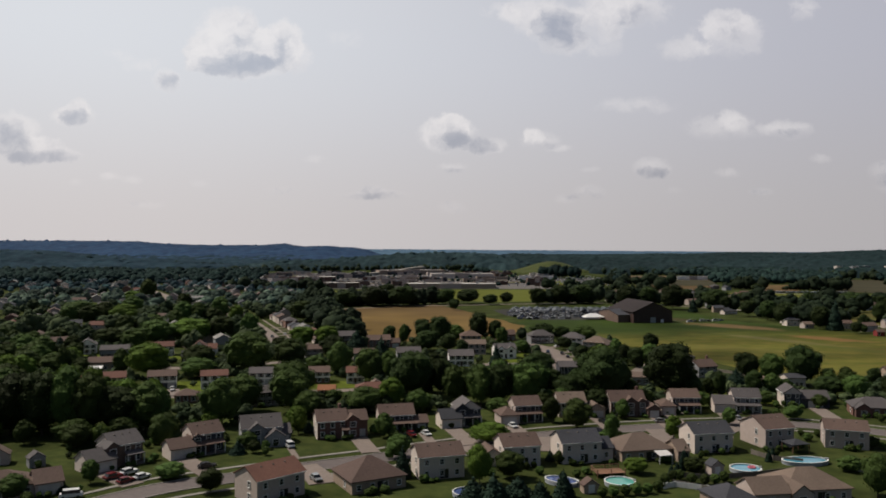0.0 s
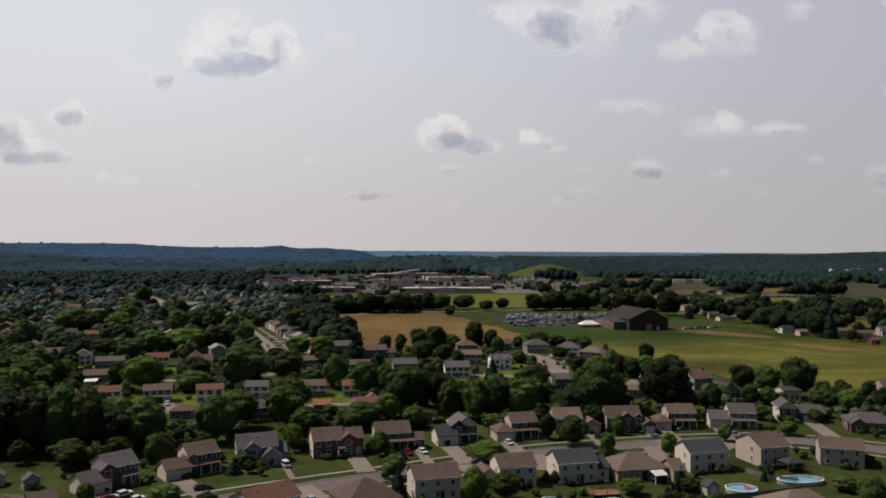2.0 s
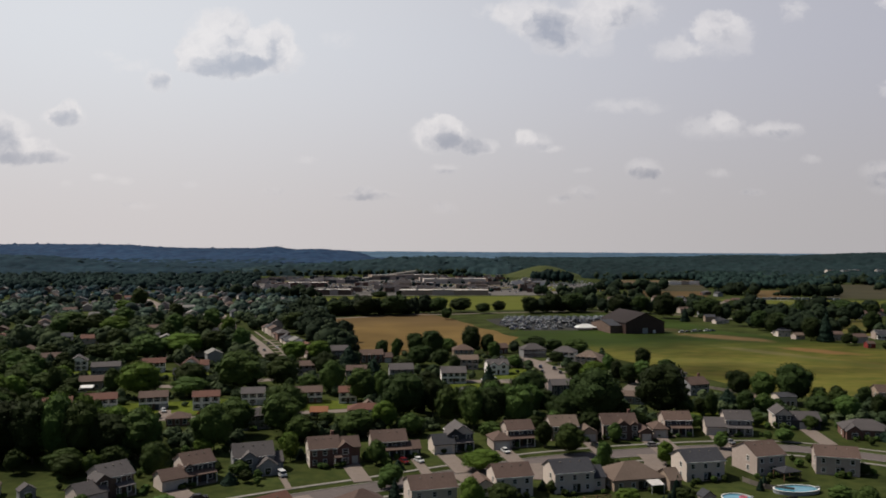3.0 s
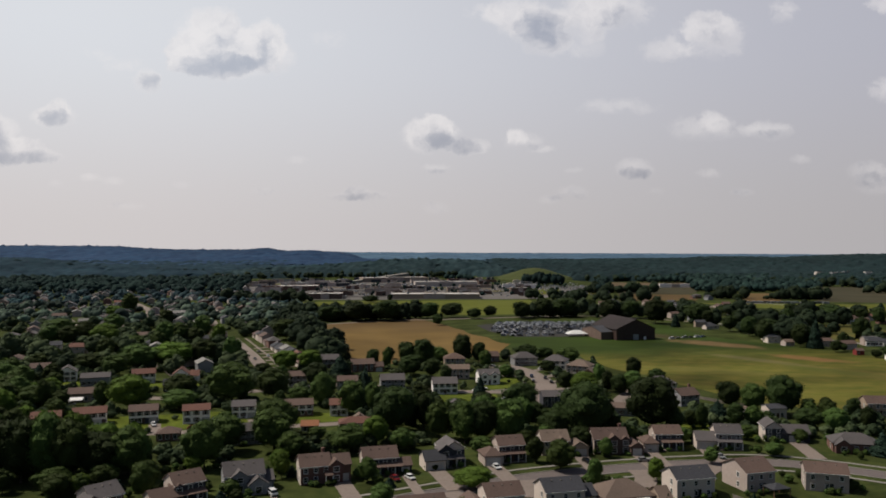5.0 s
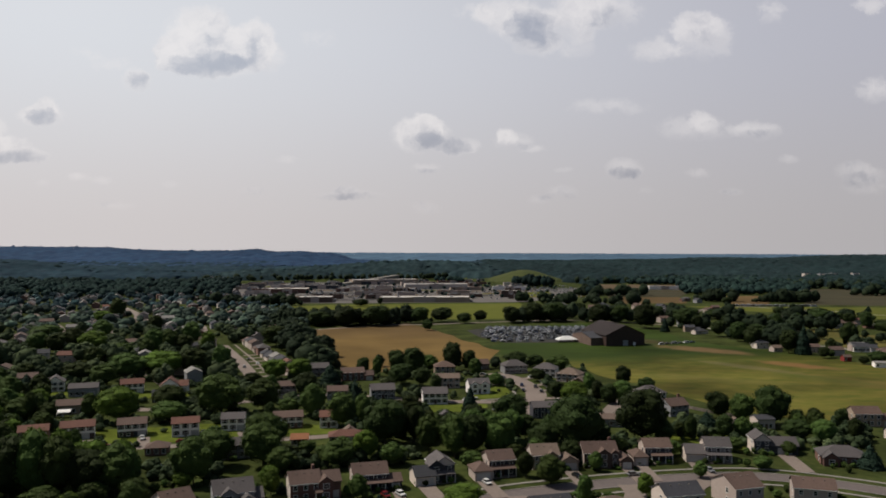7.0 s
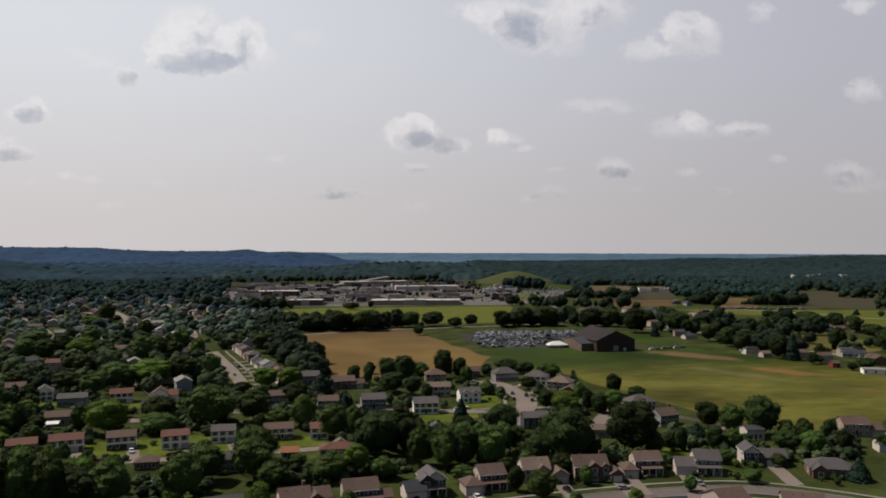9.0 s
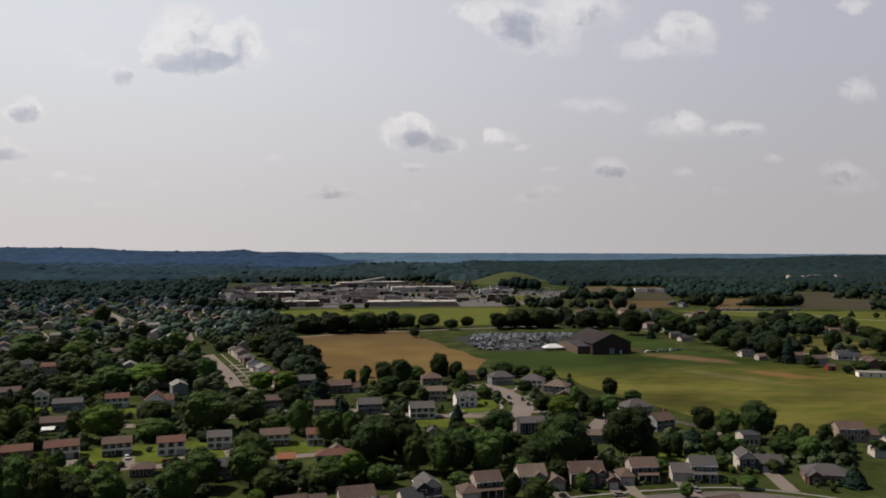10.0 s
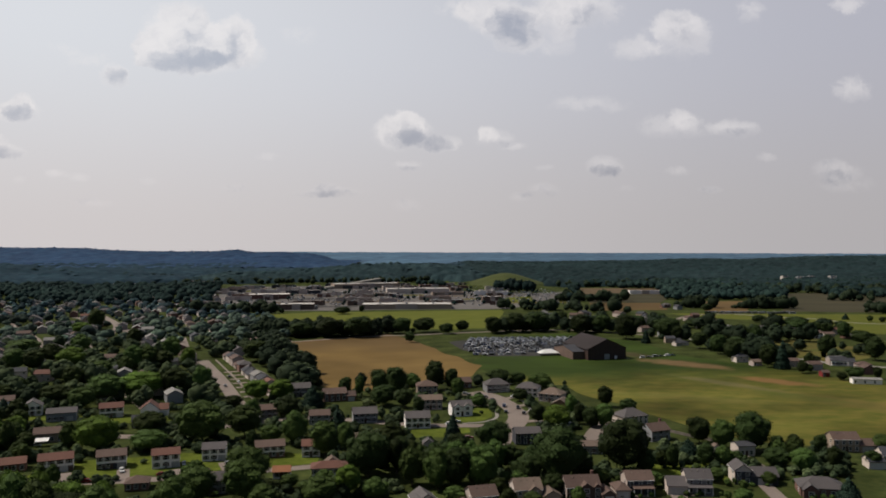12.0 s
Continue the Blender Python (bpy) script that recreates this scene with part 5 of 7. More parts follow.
TREES_SPRUCE = [
    (6, 157, 5.6, 5.8, 2), (10, 155, 5.5, 7.0, 2), (15, 157, 6.3, 6.0, 2), (19, 155, 4.4, 6.1, 2), (32, 233, 5.3, 7.5, 0),
    (38, 225, 9.0, 8.3, 0), (44, 207, 4.1, 8.0, 0), (54, 238, 4.4, 5.9, 0), (62, 213, 4.9, 6.4, 1), (44, 181, 5.9, 3.6, 1),
    (83, 230, 4.6, 4.9, 0), (105, 238, 6.1, 4.1, 0), (58, 183, 5.5, 3.0, 3), (139, 285, 5.3, 6.9, 0), (145, 285, 5.7, 7.7, 0),
    (145, 276, 5.9, 5.9, 0), (90, 164, 6.6, 8.7, 0), (94, 183, 6.5, 3.5, 3), (78, 164, 4.7, 4.0, 0), (-89, 172, 2.9, 2.9, 3)]
# paler-leaved trees behind imitate sunlit tops, darker ones in front the shaded side
TREES_BELT = [
    (-117.1, 217.1, 13.5, 17.2, 4), (-109.7, 216.7, 12.8, 17.0, 4), (-105.0, 220.5, 9.0, 18.6, 1), (-98.0, 222.0, 8.0, 17.6, 1), (-88.0, 223.5, 9.0, 14.0, 1), (-82.5, 225.0, 8.0, 14.2, 1), (-103.1, 217.4, 11.9, 17.9, 0), (-96.8, 218.3, 12.1, 16.3, 0), (-89.4, 219.4, 13.7, 12.7, 4),
    (-82.6, 221.1, 13.2, 13.3, 0), (-80.5, 222.0, 8.5, 12.4, 0), (-96.9, 208.8, 9.9, 6.1, 0), (-89.5, 206.5, 5.1, 5.2, 1), (-86.0, 213.8, 8.6, 5.7, 0),
    (-73.8, 210.4, 7.6, 7.5, 0), (-64.0, 229.5, 12.0, 13.5, 0), (-62.6, 247.1, 13.1, 11.1, 0), (-47.5, 246.7, 12.8, 13.3, 0), (-40.9, 239.9, 9.2, 7.7, 0),
    (-41.8, 225.1, 5.7, 6.3, 1), (-66.0, 226.0, 6.0, 5.0, 1)]
TREES_BEHIND = [
    (-36, 261, 6.4, 4.6, 0), (-38, 241, 6.2, 5.7, 0), (39, 255, 7.1, 6.3, 0), (31, 250, 6.8, 5.6, 0),
    (17, 242, 7.6, 5.4, 0), (66, 259, 6.0, 5.0, 0), (83, 255, 6.0, 5.0, 0), (105, 259, 6.4, 4.6, 0), (121, 255, 6.0, 4.2, 0), (-105, 340, 14.5, 9.2, 0),
    (-167, 317, 11.3, 10.2, 0), (-155, 317, 13.6, 9.0, 0), (183, 292, 8.6, 6.4, 0), (-96, 545, 20.0, 14.0, 0)]
TREES_GARDENS = [
    (-116.2, 312.3, 17.5, 13.7, 1), (-127.1, 313.4, 7.1, 11.2, 0), (-142.3, 304.6, 6.3, 6.1, 0), (-119.2, 270, 5, 6.9, 0), (-112.9, 265.9, 4.9, 7.9, 0),
    (-66, 260.6, 9, 9.7, 0), (-119, 425.7, 14.1, 14.1, 0), (-103, 422, 10.3, 15.8, 0), (-78.9, 322.3, 19.9, 16.4, 0), (-63.9, 332.6, 15.2, 12.9, 0),
    (-96.8, 312.8, 14.6, 7.8, 0), (-96, 362, 6.9, 4.3, 0), (-171.2, 408.4, 17.3, 9.5, 0), (-152.8, 393, 14, 10.8, 0), (-149.1, 413.6, 21.3, 13, 0),
    (-133.8, 421.9, 23.7, 13, 1), (-150.6, 314.5, 5.4, 11.7, 0), (-144.2, 314.8, 8, 7.3, 0), (-205.8, 432, 9.5, 6.5, 0), (-198.1, 434.3, 8.4, 5.4, 0)]
TREES_LANE = [
    (-78.6, 381.5, 9.3, 8, 0), (-65.7, 361, 6.8, 10.1, 0), (-50, 361.2, 11.1, 11.1, 4), (-41.3, 317.2, 10.6, 13.1, 0), (-51.2, 320.8, 9, 7.4, 0),
    (-57.4, 312.3, 4.8, 7.4, 4), (-27.8, 298.6, 11.3, 13.3, 0), (-24.1, 313.5, 7.9, 15.8, 2), (-20.5, 304.5, 6.4, 11.6, 0), (-42.4, 391.2, 7.1, 10.4, 2),
    (-10.9, 272.3, 15.5, 15.9, 4), (-3.1, 305.4, 10.7, 10.7, 0), (-49.5, 262.7, 15.8, 13.4, 0), (-41.4, 245.6, 7.7, 5.8, 4), (-24.9, 266.7, 6.4, 4.5, 0),
    (-16.3, 251.9, 9.2, 9.9, 1), (-24.8, 247, 12.7, 7.9, 0), (0, 281.1, 7.7, 11.9, 4), (12.2, 255.7, 9.7, 13.7, 0), (-7.5, 247.9, 8.7, 6.9, 0)]
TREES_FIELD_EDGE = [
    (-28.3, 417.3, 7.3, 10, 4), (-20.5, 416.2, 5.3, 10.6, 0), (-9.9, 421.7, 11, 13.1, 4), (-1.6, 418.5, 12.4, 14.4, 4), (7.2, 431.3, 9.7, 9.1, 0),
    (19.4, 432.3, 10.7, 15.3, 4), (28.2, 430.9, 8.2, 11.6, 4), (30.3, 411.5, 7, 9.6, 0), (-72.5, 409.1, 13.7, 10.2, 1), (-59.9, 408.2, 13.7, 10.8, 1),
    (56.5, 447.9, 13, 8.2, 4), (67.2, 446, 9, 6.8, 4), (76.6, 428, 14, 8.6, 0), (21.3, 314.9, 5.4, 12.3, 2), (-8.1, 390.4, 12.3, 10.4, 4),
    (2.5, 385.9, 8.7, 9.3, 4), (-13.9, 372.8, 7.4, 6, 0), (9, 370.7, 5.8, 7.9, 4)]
TREES_COURT = [
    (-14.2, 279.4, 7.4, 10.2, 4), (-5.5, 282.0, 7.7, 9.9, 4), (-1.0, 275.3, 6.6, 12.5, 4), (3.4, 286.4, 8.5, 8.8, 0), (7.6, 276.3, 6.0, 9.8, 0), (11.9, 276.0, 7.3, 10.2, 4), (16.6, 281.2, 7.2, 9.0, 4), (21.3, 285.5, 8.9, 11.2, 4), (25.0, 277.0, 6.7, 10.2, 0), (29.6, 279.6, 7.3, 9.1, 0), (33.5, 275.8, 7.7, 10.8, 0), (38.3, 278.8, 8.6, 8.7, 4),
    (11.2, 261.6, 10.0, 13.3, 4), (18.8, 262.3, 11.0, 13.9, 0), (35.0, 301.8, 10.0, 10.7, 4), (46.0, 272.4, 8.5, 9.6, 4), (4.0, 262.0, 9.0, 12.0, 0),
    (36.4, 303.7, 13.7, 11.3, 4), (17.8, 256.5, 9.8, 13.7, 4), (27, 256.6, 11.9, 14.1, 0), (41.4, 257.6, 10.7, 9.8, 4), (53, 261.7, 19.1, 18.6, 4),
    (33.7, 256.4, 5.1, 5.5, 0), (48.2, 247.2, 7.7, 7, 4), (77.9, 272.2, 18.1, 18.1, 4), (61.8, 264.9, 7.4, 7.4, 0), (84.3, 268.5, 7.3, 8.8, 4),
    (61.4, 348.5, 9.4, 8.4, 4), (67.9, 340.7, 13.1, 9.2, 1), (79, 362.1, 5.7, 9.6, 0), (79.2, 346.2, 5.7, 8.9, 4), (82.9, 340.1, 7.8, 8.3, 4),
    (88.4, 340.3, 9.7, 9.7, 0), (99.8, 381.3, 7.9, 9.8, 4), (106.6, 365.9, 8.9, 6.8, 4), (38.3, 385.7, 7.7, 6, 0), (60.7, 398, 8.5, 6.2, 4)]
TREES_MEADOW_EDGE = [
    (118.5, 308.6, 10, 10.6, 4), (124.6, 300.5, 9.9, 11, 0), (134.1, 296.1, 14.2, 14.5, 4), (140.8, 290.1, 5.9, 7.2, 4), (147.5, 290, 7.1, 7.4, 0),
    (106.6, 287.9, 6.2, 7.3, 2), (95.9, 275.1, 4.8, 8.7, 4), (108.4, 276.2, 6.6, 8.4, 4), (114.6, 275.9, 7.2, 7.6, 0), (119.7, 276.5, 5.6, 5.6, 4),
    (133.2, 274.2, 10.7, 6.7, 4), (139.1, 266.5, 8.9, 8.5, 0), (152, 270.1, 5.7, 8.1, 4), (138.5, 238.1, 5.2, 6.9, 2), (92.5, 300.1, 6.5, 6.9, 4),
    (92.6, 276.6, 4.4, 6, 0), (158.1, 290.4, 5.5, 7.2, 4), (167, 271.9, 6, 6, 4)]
TREES_SUBURB = [
    (-156.5, 558.9, 13.2, 15.5, 0), (-159.7, 519.6, 12.2, 14.8, 0), (-167.6, 511.1, 12, 15.9, 0), (-150.5, 519, 12.6, 11.2, 0), (-164.5, 489.3, 10.2, 11.9, 0),
    (-234.6, 550.2, 16.6, 12.9, 0), (-241.7, 516.9, 13.5, 13.5, 0), (-230.9, 516.1, 13.5, 12.8, 0), (-211.6, 525.3, 19.5, 13, 1), (-231.6, 593.1, 15.5, 14.3, 0),
    (-275.2, 598.9, 25.4, 10.2, 0), (-207, 634.6, 12.8, 13.6, 0), (-279.7, 717.6, 15.9, 10.9, 1), (-284.1, 764.1, 17.4, 19, 0), (-134.6, 517, 9.7, 13.7, 1),
    (-179.6, 491.3, 13.6, 9.5, 0), (-179.9, 450.4, 12.4, 12.4, 0), (-161.1, 449.1, 12.4, 7.7, 0)]
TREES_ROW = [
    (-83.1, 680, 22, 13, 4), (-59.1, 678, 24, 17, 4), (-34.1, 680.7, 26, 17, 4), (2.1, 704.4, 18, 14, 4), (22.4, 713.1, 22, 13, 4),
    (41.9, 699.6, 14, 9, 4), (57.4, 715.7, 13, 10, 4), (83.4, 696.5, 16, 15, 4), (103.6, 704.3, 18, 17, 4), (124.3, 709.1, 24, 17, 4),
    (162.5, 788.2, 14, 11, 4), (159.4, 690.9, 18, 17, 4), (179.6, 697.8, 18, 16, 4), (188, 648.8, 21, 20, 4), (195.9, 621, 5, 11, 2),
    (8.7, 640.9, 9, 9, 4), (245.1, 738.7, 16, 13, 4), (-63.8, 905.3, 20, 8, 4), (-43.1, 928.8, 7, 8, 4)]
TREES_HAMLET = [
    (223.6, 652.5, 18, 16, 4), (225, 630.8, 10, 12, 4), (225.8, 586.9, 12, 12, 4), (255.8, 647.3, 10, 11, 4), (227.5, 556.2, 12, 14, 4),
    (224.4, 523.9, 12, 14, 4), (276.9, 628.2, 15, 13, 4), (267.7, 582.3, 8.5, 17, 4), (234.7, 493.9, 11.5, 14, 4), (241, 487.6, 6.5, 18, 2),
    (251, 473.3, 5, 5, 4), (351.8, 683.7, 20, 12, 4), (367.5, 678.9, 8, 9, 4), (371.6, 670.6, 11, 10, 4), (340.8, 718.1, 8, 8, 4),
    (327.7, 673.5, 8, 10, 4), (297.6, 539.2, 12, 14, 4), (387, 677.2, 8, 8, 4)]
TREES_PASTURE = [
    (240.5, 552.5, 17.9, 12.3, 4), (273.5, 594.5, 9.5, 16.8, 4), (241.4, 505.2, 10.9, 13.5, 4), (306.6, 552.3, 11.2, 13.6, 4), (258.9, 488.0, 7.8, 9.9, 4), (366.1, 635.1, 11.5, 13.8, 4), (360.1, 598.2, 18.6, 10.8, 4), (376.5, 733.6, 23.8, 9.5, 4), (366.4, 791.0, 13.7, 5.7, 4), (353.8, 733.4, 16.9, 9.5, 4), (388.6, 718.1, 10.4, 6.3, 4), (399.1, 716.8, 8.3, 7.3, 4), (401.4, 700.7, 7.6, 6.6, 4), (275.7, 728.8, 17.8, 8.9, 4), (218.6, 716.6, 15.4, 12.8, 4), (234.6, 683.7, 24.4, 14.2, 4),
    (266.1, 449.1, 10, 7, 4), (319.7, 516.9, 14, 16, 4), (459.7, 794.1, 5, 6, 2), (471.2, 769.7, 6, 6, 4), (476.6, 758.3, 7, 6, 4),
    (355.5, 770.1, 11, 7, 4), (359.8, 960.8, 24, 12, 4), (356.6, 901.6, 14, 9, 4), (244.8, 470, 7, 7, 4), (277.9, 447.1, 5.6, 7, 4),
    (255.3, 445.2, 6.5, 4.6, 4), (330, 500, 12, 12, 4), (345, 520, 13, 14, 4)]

for group in (TREES_FRONT, TREES_SPRUCE, TREES_BELT, TREES_BEHIND, TREES_GARDENS, TREES_LANE, TREES_FIELD_EDGE, TREES_COURT, TREES_MEADOW_EDGE, TREES_SUBURB, TREES_ROW, TREES_HAMLET, TREES_PASTURE):
    for x, y, wide, high, kind in group:
        tree(x, y, wide * (1.08 if kind in (0, 1, 4) else 1.55 if kind == 2 else 1.05), high * 1.04, kind)

for k, (x, y) in enumerate([(-124, 226), (-113, 227), (-102, 226), (-93, 228), (-84, 228), (-128, 213), (-119, 218)]):
    tree(x, y, 10.5 + (k * 7 % 4), 10.5 + (k * 5 % 4), k % 2)
# low shrubs along house fronts
for o in [o for o in bpy.data.objects if o.name.split(".")[0] == "house" and o.location.y < 260]:
    for k in range(4):
        q = o.matrix_basis @ Vector((tree_rng.uniform(-6, 6), tree_rng.uniform(-2.6, -1.4), 0))
        tree(q.x, q.y, tree_rng.uniform(1.4, 2.6), tree_rng.uniform(1.0, 1.9), 3)

# ---- the wider suburb: houses along streets, trees between them ----
BUILT = [(o.location.x, o.location.y) for o in bpy.data.objects if o.name.split(".")[0] in ("house", "hall")]
subrng = random.Random(7)
TEMPLATES = []
for k in range(10):
    TEMPLATES.append(house(-360 - 16 * k, 520 + 5 * k, 20 + 3 * k, subrng.uniform(10, 14), 8.5, subrng.choice([3.0, 5.2, 5.2]), subrng.choice(["gx", "gx", "hip"]), 28,
                           subrng.choice(["white", "cream", "grey", "tan", "brick"]), subrng.choice(["brown", "pale", "grey", "grey", "navy", "red"]), "", subrng.choice([None, ("L", 5.5, 7, 1, 2.9, "gx")]), plain=2))
    BUILT.append((-360 - 16 * k, 520 + 5 * k))

FAR_TEMPLATES = []
for k in range(14):
    FAR_TEMPLATES.append(house(-480 - 17 * k, 800 + 5 * k, 20 + 3 * k, subrng.uniform(10, 15), 9, subrng.choice([3.0, 5.0, 5.2]), subrng.choice(["gx", "gx", "hip"]), 28,
                               subrng.choice(["white", "tan", "grey", "cream", "brick"]), ["grey", "brown", "brown", "grey", "pale", "navy", "grey"][k % 7], "", ("R", 5.5, 7, 1, 2.9, "gx") if k % 3 == 0 else None, plain=3))
    BUILT.append((-480 - 17 * k, 800 + 5 * k))

FAR_HOUSES = []          # template and place of those past the first streets


def far_house(m):
    FAR_HOUSES.append((subrng.choice(FAR_TEMPLATES), m))


def join_far_houses():
    """All houses of the far suburb in one mesh."""
    verts, faces, slots, mats, n = [], [], [], [], 0
    for thing, m in FAR_HOUSES:
        for child in thing.children:
            me = child.data
            if me.materials[0] not in mats:
                mats.append(me.materials[0])
            verts += [m @ child.matrix_basis @ v.co for v in me.vertices]
            faces += [[i + n for i in p.vertices] for p in me.polygons]
            slots += [mats.index(me.materials[0])] * len(me.polygons)
            n += len(me.vertices)
    me = bpy.data.meshes.new("far_houses")
    me.from_pydata(verts, [], faces)
    for mat in mats:
        me.materials.append(mat)
    me.polygons.foreach_set("material_index", slots)
    return tagged(new("far_houses", me), "many small pale houses of the far suburb", "houses", kind="stuff")


def clear_of(x, y, places, gap):
    return all((x - a) ** 2 + (y - b) ** 2 > gap * gap for a, b in places)


along = Vector((-0.36, 0.93)).normalized()
across = Vector((along.y, -along.x))
for k in range(11):          # the close row along the straight street
    p = Vector((-76, 406)) + along * (12 + 14.5 * k) + across * 20
    copy_thing(TEMPLATES[(3 * k) % 10], pose(p.x, p.y, 0, 0, 0, 110 + subrng.uniform(-4, 4)))
    BUILT.append((p.x, p.y))
STREET_BITS = []
strip("road", [(-354, 891), (-333, 863), (-292, 780)], 7.0, CONCRETE, "pale concrete street between garden trees", "road", 0.07)
STREET_BITS += smooth_line([(-354, 891), (-333, 863), (-292, 780)], 6)
strip("road", [(-328, 902), (-287, 823), (-242, 728)], 7.0, CONCRETE, "pale concrete street between garden trees", "road", 0.07)
STREET_BITS += smooth_line([(-328, 902), (-287, 823), (-242, 728)], 6)
strip("road", [(-250, 895), (-214, 817), (-195, 772)], 7.0, CONCRETE, "pale concrete street between garden trees", "road", 0.07)
STREET_BITS += smooth_line([(-250, 895), (-214, 817), (-195, 772)], 6)
strip("road", [(-185, 689), (-158, 601), (-132, 523), (-117, 483)], 7.0, CONCRETE, "pale concrete street between garden trees", "road", 0.07)
STREET_BITS += smooth_line([(-185, 689), (-158, 601), (-132, 523), (-117, 483)], 6)
OPEN_HOUSES = [(-198, 553, 12), (-207, 474, 8), (-226, 483, 20), (-273, 640, 15), (-296, 723, 12), (-323, 799, 20), (-250, 882, -60), (-209, 794, -64), (-191, 761, -64), (-167, 713, -66), (-284, 885, 30), (-330, 857, 20), (-283, 957, -50), (-222, 717, 20), (-143, 534, 20), (-345, 1003, 15), (-339, 932, 20), (-233, 556, 10), (-318, 692, 12), (-222, 893, -60)]
for k, (x, y, turn) in enumerate(OPEN_HOUSES):          # houses that stand clear of the trees
    copy_thing(TEMPLATES[(3 * k) % 10], pose(x, y, 0, 0, 0, turn))
    BUILT.append((x, y))
for lane in range(-1, 9):
    base = Vector((-76, 406)) - across * (62 * lane)
    if lane:
        strip("road", [tuple(base + along * d + across * (16 * math.sin(d / 75 + 2 * lane))) for d in range(-60 if lane > 0 else 60, 780, 40)], 6.5, CONCRETE, "pale concrete street in the leafy suburb", "road", 0.06)
    for d in range(0, 800, 20):
        for side in (-1, 1):
            p = base + along * (d + subrng.uniform(-6, 6)) + across * (side * (17 + subrng.uniform(-3, 3) + (subrng.uniform(0, 14) if d > 120 else 0)) + 16 * math.sin(d / 75 + 2 * lane))
            if lane == 0 and side < 0 and p.y < 545 or subrng.random() < (0.10 if d < 120 else 0.34) or p.y < 400 or p.x > -50 - 0.25 * (p.y - 420) or not clear_of(p.x, p.y, BUILT, 17) or abs(p.x) > 0.62 * p.y:
                continue
            m = pose(p.x, p.y, 0, 0, 0, 20 + (90 if side > 0 else -90) + subrng.uniform(-6, 6))
            if p.y < 545:
                copy_thing(subrng.choice(TEMPLATES), m)
            elif p.y < 600:
                copy_thing(subrng.choice(FAR_TEMPLATES), m)
            else:
                far_house(m)
            BUILT.append((p.x, p.y))
HAMLET = [(341, 647), (228, 516), (259, 569), (283, 499), (220, 697), (291, 793), (312, 818), (327, 817), (386, 700), (227, 663), (217, 618), (219, 604), (284, 746), (307, 760), (286, 731), (295, 696), (235, 535), (323, 689), (327, 671), (344, 679), (345, 711), (378, 667), (376, 638), (383, 626), (363, 651), (159, 741), (175, 750), (176, 783), (250, 494), (259, 480), (286, 465), (294, 486), (328, 957), (330, 932)]
for k, (x, y) in enumerate(HAMLET):          # roofs of the hamlet beyond the meadow
    copy_thing((TEMPLATES + FAR_TEMPLATES)[(7 * k) % 24], pose(x, y, 0, 0, 0, (-12, 6, 80, -6, 20, -80, 2)[k % 7]) @ Matrix.Scale(0.85, 4))
    BUILT.append((x, y))
for k in range(10):
    x, y = subrng.uniform(130, 270), subrng.uniform(745, 860)
    if clear_of(x, y, BUILT, 20):
        far_house(pose(x, y, 0, 0, 0, subrng.uniform(0, 360)))
        BUILT.append((x, y))
join_far_houses()

# smaller garden trees and hedges between the houses
fill = random.Random(5)
FILL_STREETS = [p for line in (MAIN_STREET, COURT_STREET, FAR_STREET) for p in smooth_line(line, 6)]
made = 0
for attempt in range(9000):
    y = fill.uniform(205, 440)
    x = fill.uniform(-0.58 * y, 0.60 * y)
    high = fill.choice([fill.uniform(4, 7), fill.uniform(6, 10), fill.uniform(9, 12)])
    wide = high * fill.uniform(0.85, 1.15)
    if any(abs(x - a) < 9 and -9 < y - b < 13 for a, b in BUILT) or not clear_of(x, y, TAKEN, 6.5):
        continue
    if x > -0.46 * y:
        continue
    if (x - 20) ** 2 + (y - 332) ** 2 < 400 or (x - 82) ** 2 + (y - 316) ** 2 < 240 or (x - 40) ** 2 + (y - 355) ** 2 < 260:
        continue
    if any((x - p.x) ** 2 + (y - p.y) ** 2 < 121 for p in FILL_STREETS):
        continue
    if fill.random() < 0.72 and any(abs(x - a) < 8 and 0 < b - y < 3.8 * high for a, b in BUILT):
        continue
    tree(x, y, wide, high, fill.choice([0, 0, 0, 0, 1, 2 if high < 9 else 0]))
    made += 1
    if made == 140:
        break
DRIVES = []
for o in bpy.data.objects:
    if o.name.split(".")[0] == "driveway":
        q = [o.matrix_world @ v.co for v in o.data.vertices]
        DRIVES.append((min(p.x for p in q) - 2, max(p.x for p in q) + 2, min(p.y for p in q) - 2, max(p.y for p in q) + 2))
made = 0
for attempt in range(6000):
    x = fill.uniform(-95, 130)
    y = 150 + 0.25 * (x + 95) + fill.uniform(0, 75)
    if any(abs(x - a) < 6.2 and -2 < y - b < 10 for a, b in BUILT) or not clear_of(x, y, TAKEN, 2.6) or any((x - p.x) ** 2 + (y - p.y) ** 2 < 110 for p in FILL_STREETS):
        continue
    if noise.noise(Vector((x * 0.09, y * 0.09, 1.5))) < 0.05 or any(abs(x - a) < 7 and -8 < y - b < 6 for a, b in ((27, 172), (38.5, 172.5), (70.5, 184), (87.5, 188), (101.5, 178), (5, 165))):
        continue
    if any(a < x < b and c < y < e for a, b, c, e in DRIVES):
        continue
    high = fill.uniform(1.3, 3.4)
    tree(x, y, high * fill.uniform(0.9, 1.4), high, 3 if high < 2.6 else fill.choice([0, 2, 3]))
    made += 1
    if made == 120:
        break

LUMP_CROWNS = [crown_arrays(500 + k, 4, 24, 0.07, loose=0.8) for k in range(6)]
FLAT_CROWNS = [crown_arrays(300 + k, 6, 90, 0.052, loose=0.9) for k in range(8)]
MID_CROWNS = [crown_arrays(400 + k, 10, 320, 0.036, loose=1.0) for k in range(8)]
